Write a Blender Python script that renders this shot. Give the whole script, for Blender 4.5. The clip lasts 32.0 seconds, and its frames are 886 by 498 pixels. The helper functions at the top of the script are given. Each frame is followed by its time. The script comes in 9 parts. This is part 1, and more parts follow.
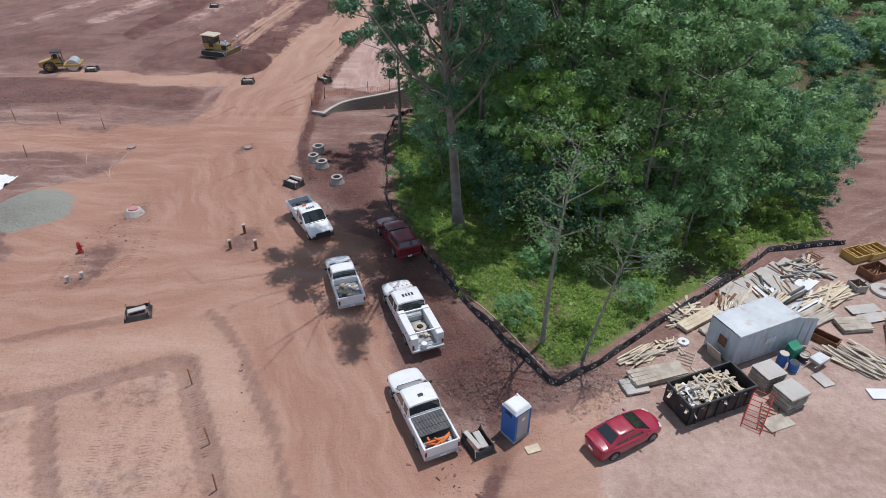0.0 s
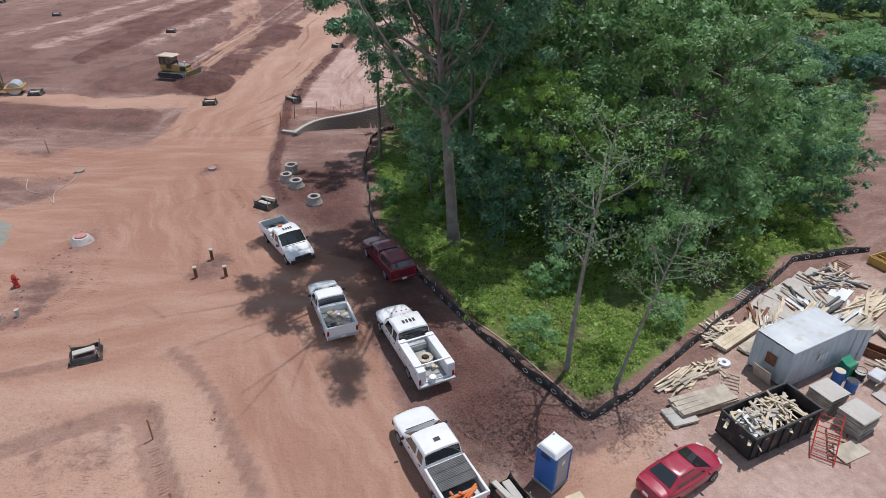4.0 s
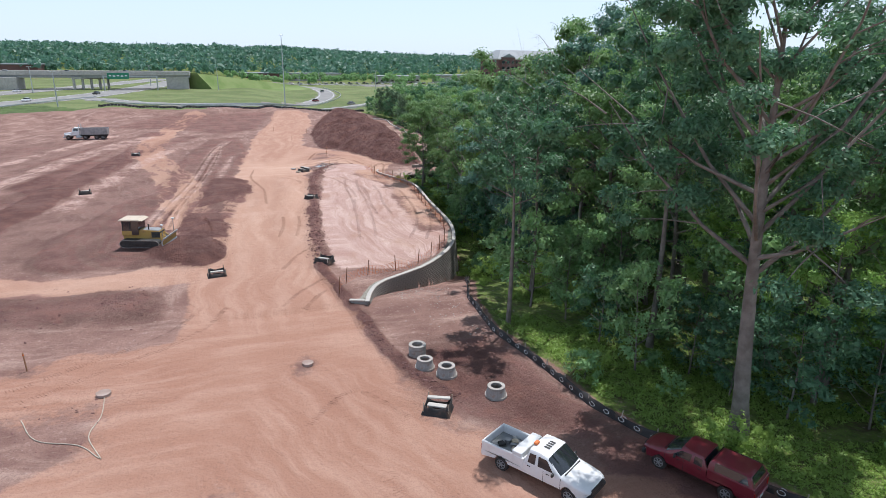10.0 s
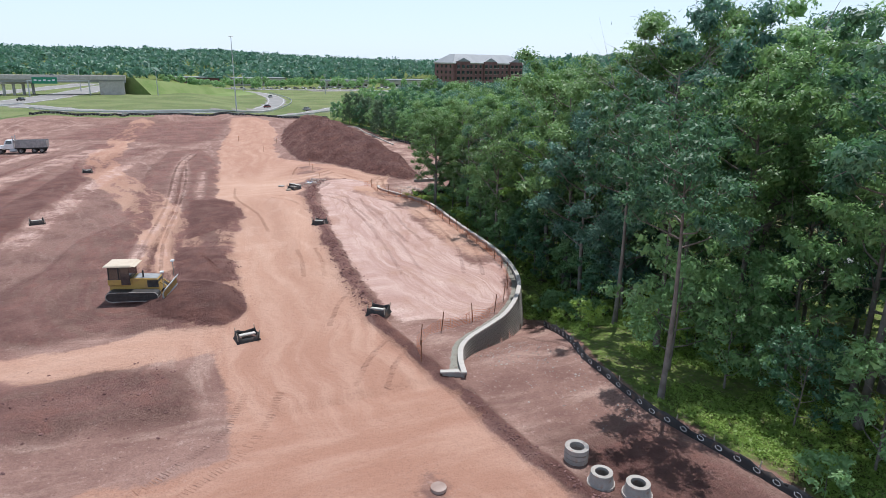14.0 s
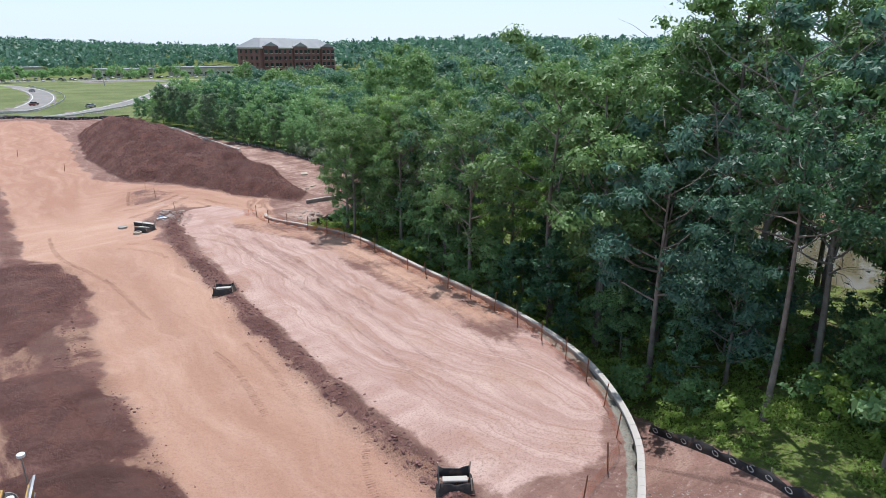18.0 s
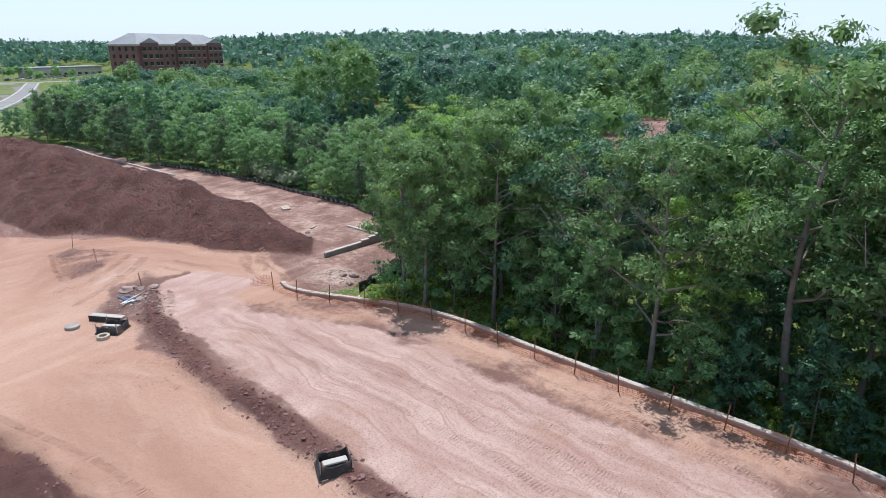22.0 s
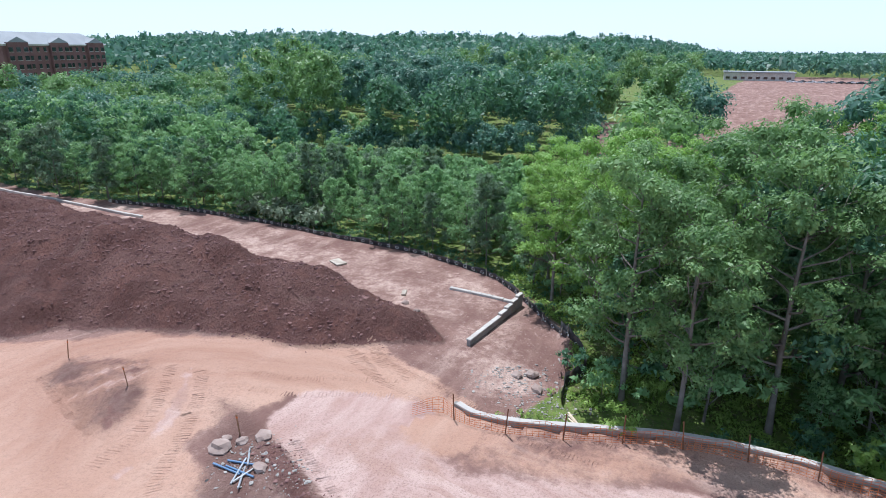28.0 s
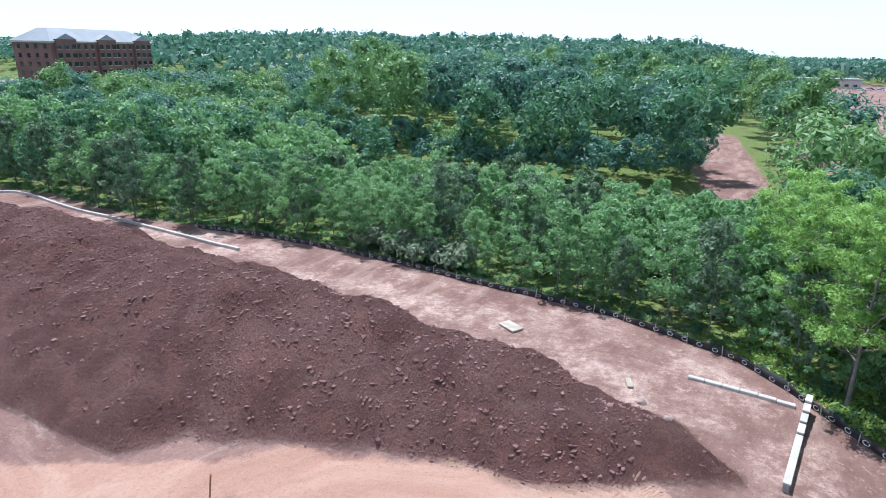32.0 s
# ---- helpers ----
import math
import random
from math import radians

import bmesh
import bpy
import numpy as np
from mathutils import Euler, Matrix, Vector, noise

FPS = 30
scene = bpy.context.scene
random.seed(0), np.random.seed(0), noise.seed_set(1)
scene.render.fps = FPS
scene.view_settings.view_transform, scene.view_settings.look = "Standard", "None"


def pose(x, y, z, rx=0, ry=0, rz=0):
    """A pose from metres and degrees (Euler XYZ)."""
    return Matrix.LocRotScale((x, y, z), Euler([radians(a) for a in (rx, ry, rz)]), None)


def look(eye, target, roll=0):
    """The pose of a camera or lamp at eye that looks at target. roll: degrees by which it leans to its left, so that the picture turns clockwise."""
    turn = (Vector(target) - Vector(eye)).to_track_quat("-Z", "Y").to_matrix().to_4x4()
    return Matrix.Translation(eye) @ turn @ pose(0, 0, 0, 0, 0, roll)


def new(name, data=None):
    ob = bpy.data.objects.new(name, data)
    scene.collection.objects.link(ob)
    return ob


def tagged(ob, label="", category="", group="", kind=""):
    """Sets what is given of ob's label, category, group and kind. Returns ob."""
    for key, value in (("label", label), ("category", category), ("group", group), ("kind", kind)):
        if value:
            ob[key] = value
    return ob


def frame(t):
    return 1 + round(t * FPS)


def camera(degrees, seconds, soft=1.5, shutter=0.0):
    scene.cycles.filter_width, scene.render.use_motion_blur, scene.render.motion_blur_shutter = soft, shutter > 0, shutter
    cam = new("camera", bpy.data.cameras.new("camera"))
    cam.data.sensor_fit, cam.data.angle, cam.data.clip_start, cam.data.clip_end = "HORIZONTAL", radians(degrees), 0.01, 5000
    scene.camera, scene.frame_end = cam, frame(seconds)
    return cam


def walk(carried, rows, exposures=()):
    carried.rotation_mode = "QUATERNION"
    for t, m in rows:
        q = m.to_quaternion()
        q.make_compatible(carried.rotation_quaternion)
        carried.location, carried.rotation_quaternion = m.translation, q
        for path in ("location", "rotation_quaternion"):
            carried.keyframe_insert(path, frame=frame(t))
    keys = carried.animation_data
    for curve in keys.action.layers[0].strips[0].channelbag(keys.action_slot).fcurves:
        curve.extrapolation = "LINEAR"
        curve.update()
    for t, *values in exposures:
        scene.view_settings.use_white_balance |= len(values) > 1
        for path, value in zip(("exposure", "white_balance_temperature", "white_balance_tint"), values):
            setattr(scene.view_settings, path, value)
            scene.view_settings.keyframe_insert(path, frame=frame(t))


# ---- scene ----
cam = camera(71.2, 32.0, 0.6)
METRES, EYE, TILT, LEAN, TURN = 155.0, 27.02, -33.7, -0.3, 0.0
ROWS = [
    (0.0, 0.0, 0.0, 0.0, 0.0, 0.0, 0.0),
    (0.5, 0.0003, 0.0102, -0.0057, -0.59, 0.04, 0.29),
    (1.0, 0.0004, 0.0199, -0.0104, -2.26, 0.1, 1.35),
    (1.5, 0.001, 0.0237, -0.011, -2.92, 0.02, 1.72),
    (2.0, 0.0016, 0.0247, -0.0109, -3.34, -0.01, 1.94),
    (2.5, 0.002, 0.0252, -0.0114, -3.63, 0.0, 2.12),
    (4.5, -0.0286, 0.0421, -0.0015, -3.34, 3.96, 1.87),
    (5.0, -0.0446, 0.0513, 0.0044, -3.32, 4.09, 1.95),
    (5.5, -0.0605, 0.0599, 0.0101, -3.42, 4.84, 2.08),
    (6.0, -0.0758, 0.0677, 0.015, -3.66, 5.86, 2.28),
    (6.5, -0.0903, 0.0748, 0.0196, -4.16, 7.35, 2.66),
    (7.0, -0.1036, 0.0824, 0.0238, -5.34, 9.06, 3.4),
    (7.5, -0.116, 0.0905, 0.0282, -6.17, 10.71, 3.89),
    (8.0, -0.1277, 0.0989, 0.0324, -6.57, 10.73, 4.14),
    (8.5, -0.1378, 0.11, 0.0313, -9.77, 10.44, 6.17),
    (9.0, -0.1451, 0.1212, 0.0297, -14.11, 11.91, 8.89),
    (9.5, -0.152, 0.1312, 0.0315, -15.34, 15.04, 9.5),
    (10.0, -0.1578, 0.1408, 0.0374, -17.05, 14.76, 10.58),
    (10.5, -0.1641, 0.1515, 0.0437, -17.62, 14.76, 10.96),
    (11.0, -0.1709, 0.1634, 0.0506, -17.9, 14.77, 11.25),
    (11.5, -0.1773, 0.175, 0.0574, -18.22, 14.77, 11.4),
    (12.0, -0.1824, 0.1863, 0.0643, -19.83, 14.45, 12.32),
    (12.5, -0.1868, 0.1977, 0.0713, -20.29, 14.42, 12.5),
    (13.0, -0.1906, 0.2085, 0.0783, -20.46, 14.43, 12.62),
    (13.5, -0.1944, 0.2183, 0.0849, -20.69, 14.4, 12.7),
    (15.5, -0.2047, 0.2639, 0.115, -28.09, 12.65, 16.76),
    (16.0, -0.2075, 0.2834, 0.1277, -28.7, 12.58, 17.14),
    (16.5, -0.2093, 0.3049, 0.1419, -31.7, 10.8, 18.91),
    (17.0, -0.2102, 0.3268, 0.1565, -37.35, 7.99, 21.81),
    (17.5, -0.2097, 0.3486, 0.1707, -38.61, 7.61, 22.33),
    (18.0, -0.2078, 0.3693, 0.1849, -39.1, 7.46, 22.6),
    (18.5, -0.2053, 0.3882, 0.1972, -39.63, 7.31, 22.71),
    (19.0, -0.2013, 0.4048, 0.2087, -39.8, 7.2, 22.71),
    (19.5, -0.1969, 0.4213, 0.2201, -39.53, 7.35, 22.67),
    (20.0, -0.1932, 0.4391, 0.232, -39.47, 7.45, 22.71),
    (20.5, -0.1905, 0.4582, 0.2445, -39.37, 7.57, 22.7),
    (21.0, -0.1893, 0.4775, 0.2573, -41.65, 6.72, 23.8),
    (21.5, -0.1896, 0.4975, 0.2699, -46.38, 4.69, 25.78),
    (22.0, -0.1897, 0.5178, 0.2831, -50.25, 2.36, 27.29),
    (22.5, -0.1894, 0.5381, 0.2961, -51.49, 1.86, 27.76),
    (23.0, -0.1882, 0.5582, 0.3091, -53.55, 0.95, 28.44),
    (23.5, -0.186, 0.5783, 0.3221, -54.84, 0.41, 28.82),
    (24.0, -0.1824, 0.5988, 0.3354, -55.6, 0.12, 29.08),
    (24.5, -0.1793, 0.6177, 0.3479, -57.54, -0.79, 29.61),
    (25.0, -0.1769, 0.6319, 0.3573, -57.99, -1.06, 29.75),
    (25.5, -0.1763, 0.6386, 0.3618, -58.02, -1.21, 29.7),
    (27.5, -0.1691, 0.6524, 0.3714, -59.36, -1.92, 29.69),
    (28.0, -0.1603, 0.6634, 0.3787, -61.82, -3.08, 30.34),
    (28.5, -0.1496, 0.6772, 0.3878, -63.11, -3.55, 30.63),
    (29.0, -0.1415, 0.6915, 0.3972, -63.47, -3.72, 30.81),
    (29.5, -0.1372, 0.7049, 0.4058, -64.85, -4.48, 31.15),
    (30.0, -0.1357, 0.7171, 0.4137, -67.84, -6.09, 31.74),
    (30.5, -0.1355, 0.728, 0.4207, -69.22, -6.87, 31.95),
    (31.0, -0.1335, 0.7379, 0.4271, -68.8, -6.68, 31.74),
    (31.5, -0.1269, 0.7466, 0.4331, -64.67, -4.48, 30.68),
    (32.0, -0.1152, 0.7558, 0.4391, -59.2, -1.66, 29.1),
]
walk(cam, [(t, pose(0, 0, EYE, TILT, LEAN, TURN) @ pose(METRES * x, METRES * y, METRES * z, 90 + pitch, roll, yaw)) for t, x, y, z, yaw, pitch, roll in ROWS], [(0.0, 0.14, 6150, 13), (5.0, 0.26, 6300, 13), (9.0, 0.56, 6220, 12), (16.0, 0.6, 6260, 12), (25.0, 0.6, 5980, 12), (28.0, 0.76, 5780, 11), (30.0, 0.90, 5680, 10), (32.0, 1.02, 5640, 10)])
# ---- world, sun ----
SUN_AZ, SUN_EL = math.atan2(0.68, 0.73), radians(70)
world = bpy.data.worlds.new("sky")
scene.world = world
world.use_nodes = True
wn = world.node_tree
sky = wn.nodes.new("ShaderNodeTexSky")
sky.sky_type, sky.sun_disc = "NISHITA", False
sky.sun_elevation, sky.sun_rotation = SUN_EL, SUN_AZ
sky.air_density, sky.dust_density, sky.ozone_density = 1.0, 0.5, 2.0
haze = wn.nodes.new("ShaderNodeMix")
haze.data_type = "RGBA"
haze.inputs[0].default_value = 0.85
haze.inputs[7].default_value = (3.1, 3.75, 4.6, 1.0)
wn.links.new(sky.outputs[0], haze.inputs[6])
# the sky is palest at the horizon and deeper overhead
geo = wn.nodes.new("ShaderNodeTexCoord")
sep = wn.nodes.new("ShaderNodeSeparateXYZ")
fade = wn.nodes.new("ShaderNodeMapRange")
fade.inputs[1].default_value, fade.inputs[2].default_value = 0.15, 0.9
fade.inputs[3].default_value, fade.inputs[4].default_value = 1.0, 0.4
mul = wn.nodes.new("ShaderNodeMix")
mul.data_type, mul.blend_type = "RGBA", "MULTIPLY"
mul.inputs[0].default_value = 1.0
wn.links.new(geo.outputs["Generated"], sep.inputs[0])
wn.links.new(sep.outputs[2], fade.inputs[0])
wn.links.new(haze.outputs[2], mul.inputs[6])
wn.links.new(fade.outputs[0], mul.inputs[7])
wn.links.new(mul.outputs[2], wn.nodes["Background"].inputs[0])
wn.nodes["Background"].inputs[1].default_value = 0.15
sun = new("sun", bpy.data.lights.new("sun", "SUN"))
sun.data.energy, sun.data.angle, sun.data.color = 3.1, radians(0.55), (1.0, 0.97, 0.925)
sun_dir = Vector((math.sin(SUN_AZ) * math.cos(SUN_EL), math.cos(SUN_AZ) * math.cos(SUN_EL), math.sin(SUN_EL)))
sun.matrix_world = look(sun_dir * 100, (0, 0, 0))
# ---- node helpers and materials ----
class Nodes:
    """Short way to write a node material."""
    def __init__(self, name):
        self.mat = bpy.data.materials.new(name)
        self.mat.use_nodes = True
        self.t = self.mat.node_tree
        self.bsdf = self.t.nodes["Principled BSDF"]
        self.out = self.t.nodes["Material Output"]

    def add(self, kind, ins=(), **attrs):
        n = self.t.nodes.new("ShaderNode" + kind)
        if "operation" in attrs:
            n.operation, n.use_clamp = attrs["operation"], attrs.get("use_clamp", False)
        if "data_type" in attrs:
            n.data_type, n.blend_type = attrs["data_type"], attrs["blend_type"]
        if "interpolation_type" in attrs:
            n.interpolation_type = attrs["interpolation_type"]
        if "attribute_name" in attrs:
            n.attribute_name = attrs["attribute_name"]
        if "wave_type" in attrs:
            n.wave_type, n.bands_direction = attrs["wave_type"], attrs["bands_direction"]
        for k, v in (ins.items() if isinstance(ins, dict) else enumerate(ins)):
            self.put(n.inputs[k], v)
        return n

    def put(self, sock, v):
        if v is None:
            return
        if isinstance(v, bpy.types.NodeSocket):
            self.t.links.new(v, sock)
        else:
            sock.default_value = (*v, 1.0) if isinstance(v, tuple) and len(v) == 3 and sock.type == "RGBA" else v

    def math(self, op, a, b=None, clamp=False):
        n = self.add("Math", operation=op, use_clamp=clamp)
        self.put(n.inputs[0], a)
        self.put(n.inputs[1], b)
        return n.outputs[0]

    def mix(self, f, a, b, blend="MIX"):
        n = self.add("Mix", data_type="RGBA", blend_type=blend)
        self.put(n.inputs[0], f)
        self.put(n.inputs[6], a)
        self.put(n.inputs[7], b)
        return n.outputs[2]

    def ramp(self, v, lo, hi, a=0.0, b=1.0):
        n = self.add("MapRange", {0: v, 1: lo, 2: hi, 3: a, 4: b}, interpolation_type="SMOOTHSTEP")
        return n.outputs[0]

    def noise(self, scale, detail=4.0, vec=None, rough=0.55):
        if vec is None:
            vec = self.coord()
        return self.add("TexNoise", {"Vector": vec, "Scale": scale, "Detail": detail, "Roughness": rough}).outputs[0]

    def coord(self, which="Object"):
        return self.add("TexCoord").outputs[which]

    def attr(self, name):
        return self.add("Attribute", attribute_name=name).outputs["Fac"]

    def bump(self, h, strength=0.4, dist=0.05, normal=None):
        n = self.add("Bump", {"Strength": strength, "Distance": dist, "Height": h})
        if normal is not None:
            self.put(n.inputs["Normal"], normal)
        return n.outputs[0]

    def done(self, color, rough=0.8, metal=0.0, normal=None, spec=None):
        self.put(self.bsdf.inputs["Base Color"], color)
        self.put(self.bsdf.inputs["Roughness"], rough)
        self.put(self.bsdf.inputs["Metallic"], metal)
        if spec is not None:
            self.put(self.bsdf.inputs["Specular IOR Level"], spec)
        if normal is not None:
            self.put(self.bsdf.inputs["Normal"], normal)
        return self.mat


def worn(name, a, b, scale=2.0, rough=0.6, metal=0.0, bump=0.15, fine=40.0, dirt=None, spec=None):
    """A surface of two tones with coarse stains, fine grain and a little relief."""
    n = Nodes(name)
    c1 = n.noise(scale, 5)
    c2 = n.noise(fine, 3)
    col = n.mix(n.ramp(c1, 0.35, 0.68), a, b)
    col = n.mix(n.math("MULTIPLY", c2, 0.35), col, tuple(0.6 * v for v in a))
    if dirt:
        col = n.mix(n.ramp(n.noise(scale * 2.3, 6), 0.52, 0.75, 0.0, 0.8), col, dirt)
    r = n.math("ADD", n.math("MULTIPLY", c1, 0.25), rough - 0.12, clamp=True)
    return n.done(col, r, metal, n.bump(c2, bump, 0.01), spec)


def paint(name, rgb, rough=0.3, dirt=(0.33, 0.19, 0.13), amount=0.35, coat=0.4):
    """Vehicle paint with dust settled in patches."""
    n = Nodes(name)
    d = n.ramp(n.noise(1.6, 6), 0.45, 0.8, 0.04, amount)
    col = n.mix(d, rgb, dirt)
    n.put(n.bsdf.inputs["Coat Weight"], coat)
    n.put(n.bsdf.inputs["Coat Roughness"], 0.1)
    return n.done(col, n.math("ADD", n.math("MULTIPLY", d, 0.8), rough, clamp=True))


def leaf_mat(name, a, b, back, trans=0.3, rough=0.4):
    """Waxy leaves: tone by tree, clump and leaf, light shining through from behind."""
    n = Nodes(name)
    geo = n.add("NewGeometry")
    isl = geo.outputs["Random Per Island"]
    rnd = n.add("ObjectInfo").outputs["Random"]
    big = n.noise(0.35, 3, geo.outputs["Position"])
    f = n.math("ADD", n.math("MULTIPLY", rnd, 0.28), n.math("MULTIPLY", n.attr("tint"), 0.38))
    f = n.math("ADD", f, n.math("MULTIPLY", n.math("SUBTRACT", big, 0.4), 0.5))
    f = n.math("ADD", f, n.math("MULTIPLY", isl, 0.42), clamp=True)
    col = n.mix(f, a, b)
    n.done(col, rough, 0.0, None, 0.4)
    tr = n.add("BsdfTranslucent", {0: n.mix(0.7, col, back)})
    sh = n.add("MixShader", {0: trans, 1: n.bsdf.outputs[0], 2: tr.outputs[0]})
    n.t.links.new(sh.outputs[0], n.out.inputs[0])
    return n.mat


def ground_mat():
    n = Nodes("site_soil")
    pos = n.coord()
    n0 = n.noise(0.045, 5, pos)
    n1 = n.noise(0.22, 7, pos, 0.62)
    n2 = n.noise(1.7, 6, pos, 0.65)
    n3 = n.noise(9.0, 4, pos, 0.7)
    al, ac = n.attr("along"), n.math("ADD", n.attr("across"), n.math("MULTIPLY", n.math("SUBTRACT", n.noise(0.11, 3, pos), 0.5), 5.0))
    road = n.add("CombineXYZ", {0: n.math("MULTIPLY", al, 0.13), 1: n.math("MULTIPLY", ac, 0.75)}).outputs[0]
    sw = n.attr("streak")
    st = n.noise(1.0, 6, road, 0.6)
    st = n.math("ADD", n.math("MULTIPLY", st, sw), n.math("MULTIPLY", n.noise(0.5, 6, n.add("Mapping", {0: pos, 2: (0, 0, 0.5), 3: (0.25, 1.0, 1.0)}).outputs[0], 0.6), n.math("SUBTRACT", 1.0, sw)))
    rut = n.noise(1.0, 3, n.add("CombineXYZ", {0: n.math("MULTIPLY", al, 0.03), 1: n.math("MULTIPLY", ac, 2.6)}).outputs[0])
    rut = n.math("ADD", n.math("MULTIPLY", rut, sw), n.math("MULTIPLY", n1, n.math("SUBTRACT", 1.0, sw)))
    wob = n.math("MULTIPLY", n.math("SUBTRACT", n.math("ADD", n1, n.math("MULTIPLY", n2, 0.5)), 0.75), 0.9)

    def sharp(name, lo=0.38, hi=0.62, w=1.0):
        return n.ramp(n.math("ADD", n.attr(name), n.math("MULTIPLY", wob, w)), lo, hi)

    brown = n.mix(n.ramp(n1, 0.32, 0.7), (0.185, 0.104, 0.094), (0.305, 0.188, 0.168))
    brown = n.mix(n.ramp(st, 0.46, 0.7, 0.0, 0.65), brown, (0.46, 0.33, 0.295))
    tan = n.mix(n.ramp(n0, 0.35, 0.65), (0.44, 0.262, 0.205), (0.52, 0.335, 0.27))
    tan = n.mix(n.ramp(st, 0.4, 0.68, 0.0, 0.5), tan, (0.57, 0.40, 0.335))
    tan = n.mix(n.ramp(n2, 0.55, 0.8, 0.0, 0.3), tan, (0.31, 0.178, 0.142))
    mid = n.math("MULTIPLY", n.ramp(n.math("ABSOLUTE", ac), 1.0, 4.5, 1.0, 0.0), n.ramp(n0, 0.35, 0.6))
    tan = n.mix(n.math("MULTIPLY", n.math("MULTIPLY", mid, sw), 0.45), tan, (0.34, 0.185, 0.14))
    lanes = n.noise(1.0, 4, n.add("CombineXYZ", {0: n.math("MULTIPLY", al, 0.03), 1: n.math("MULTIPLY", ac, 0.4)}).outputs[0], 0.6)
    tan = n.mix(n.math("MULTIPLY", n.math("MULTIPLY", n.ramp(lanes, 0.44, 0.64), sw), 0.38), tan, (0.325, 0.178, 0.135))
    tan = n.mix(n.math("MULTIPLY", n.ramp(n1, 0.52, 0.68), 0.4), tan, (0.52, 0.35, 0.295))
    tan = n.mix(n.math("MULTIPLY", n.attr("red"), n.ramp(n0, 0.3, 0.6, 0.45, 0.85)), tan, n.mix(n.ramp(st, 0.4, 0.68), (0.335, 0.172, 0.13), (0.43, 0.255, 0.205)))
    pad = n.mix(n.ramp(st, 0.3, 0.7), (0.42, 0.268, 0.245), (0.575, 0.425, 0.405))
    pad = n.mix(n.ramp(n1, 0.5, 0.75, 0.0, 0.65), pad, (0.40, 0.245, 0.185))
    pad = n.mix(n.ramp(rut, 0.52, 0.64, 0.0, 0.55), pad, (0.385, 0.235, 0.205))
    dark = n.mix(n.ramp(n1, 0.35, 0.7), (0.168, 0.082, 0.077), (0.278, 0.152, 0.141))
    dark = n.mix(n.ramp(n.noise(0.55, 4, pos), 0.48, 0.66, 0.0, 0.55), dark, (0.30, 0.145, 0.125))
    dark = n.mix(n.ramp(st, 0.55, 0.75, 0.0, 0.6), dark, (0.32, 0.21, 0.19))
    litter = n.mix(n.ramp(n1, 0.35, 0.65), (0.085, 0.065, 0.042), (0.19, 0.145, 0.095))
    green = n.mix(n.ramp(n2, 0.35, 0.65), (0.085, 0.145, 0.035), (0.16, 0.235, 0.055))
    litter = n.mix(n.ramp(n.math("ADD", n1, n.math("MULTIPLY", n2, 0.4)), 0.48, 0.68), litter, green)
    lawn = n.mix(n.ramp(n0, 0.35, 0.65), (0.10, 0.155, 0.05), (0.165, 0.22, 0.085))
    lawn = n.mix(n.ramp(n1, 0.5, 0.8, 0.0, 0.5), lawn, (0.24, 0.25, 0.10))
    gravel = n.mix(n.ramp(n3, 0.3, 0.7), (0.235, 0.24, 0.222), (0.33, 0.33, 0.305))
    asphalt = n.mix(n.ramp(n1, 0.3, 0.7), (0.20, 0.19, 0.185), (0.27, 0.26, 0.25))
    col = brown
    for name, c in (("tan", tan), ("pad", pad), ("litter", litter), ("gravel", gravel)):
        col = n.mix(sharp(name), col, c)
    band = n.math("MULTIPLY", n.math("SUBTRACT", st, 0.5), 1.5)
    col = n.mix(n.ramp(n.math("ADD", n.math("ADD", n.attr("dark"), n.math("MULTIPLY", wob, 0.8)), band), 0.36, 0.62), col, dark)
    col = n.mix(1.0, col, (1.0, 1.0, 0.94), "MULTIPLY")
    col = n.mix(sharp("yard"), col, n.mix(n.ramp(n.math("ADD", n.math("MULTIPLY", n1, 0.6), n.math("MULTIPLY", n2, 0.4)), 0.36, 0.66), (0.37, 0.25, 0.208), (0.55, 0.405, 0.345)))
    col = n.mix(sharp("lawn", w=0.35), col, lawn)
    col = n.mix(sharp("bank", w=0.35), col, n.mix(n.ramp(n1, 0.35, 0.65), (0.035, 0.085, 0.022), (0.085, 0.155, 0.04)))
    col = n.mix(n.ramp(n.attr("asphalt"), 0.4, 0.6), col, asphalt)
    col = n.mix(n.math("MULTIPLY", sharp("trench", 0.2, 0.85, 0.4), 0.55), col, n.mix(n.ramp(n2, 0.35, 0.65), (0.17, 0.10, 0.085), (0.27, 0.165, 0.14)))
    grit = n.noise(26.0, 4, pos, 0.75)
    col = n.mix(n.ramp(grit, 0.5, 0.72, 0.0, 0.26), col, n.mix(n.ramp(n3, 0.4, 0.6), (0.20, 0.115, 0.09), (0.30, 0.18, 0.145)))
    col = n.mix(n.ramp(grit, 0.28, 0.44, 0.14, 0.0), col, (0.60, 0.46, 0.40))
    # fine pebbles and clods
    vor = n.add("TexVoronoi", {"Vector": pos, "Scale": 3.2}).outputs["Distance"]
    col = n.mix(n.ramp(vor, 0.02, 0.16, 0.32, 0.0), col, n.mix(n.ramp(n3, 0.42, 0.58), (0.10, 0.055, 0.048), (0.55, 0.42, 0.37)))
    col = n.mix(n.math("MULTIPLY", n.ramp(n3, 0.48, 0.66), n.math("SUBTRACT", 0.42, n.math("MULTIPLY", n.attr("tan"), 0.27))), col, (0.15, 0.085, 0.07))
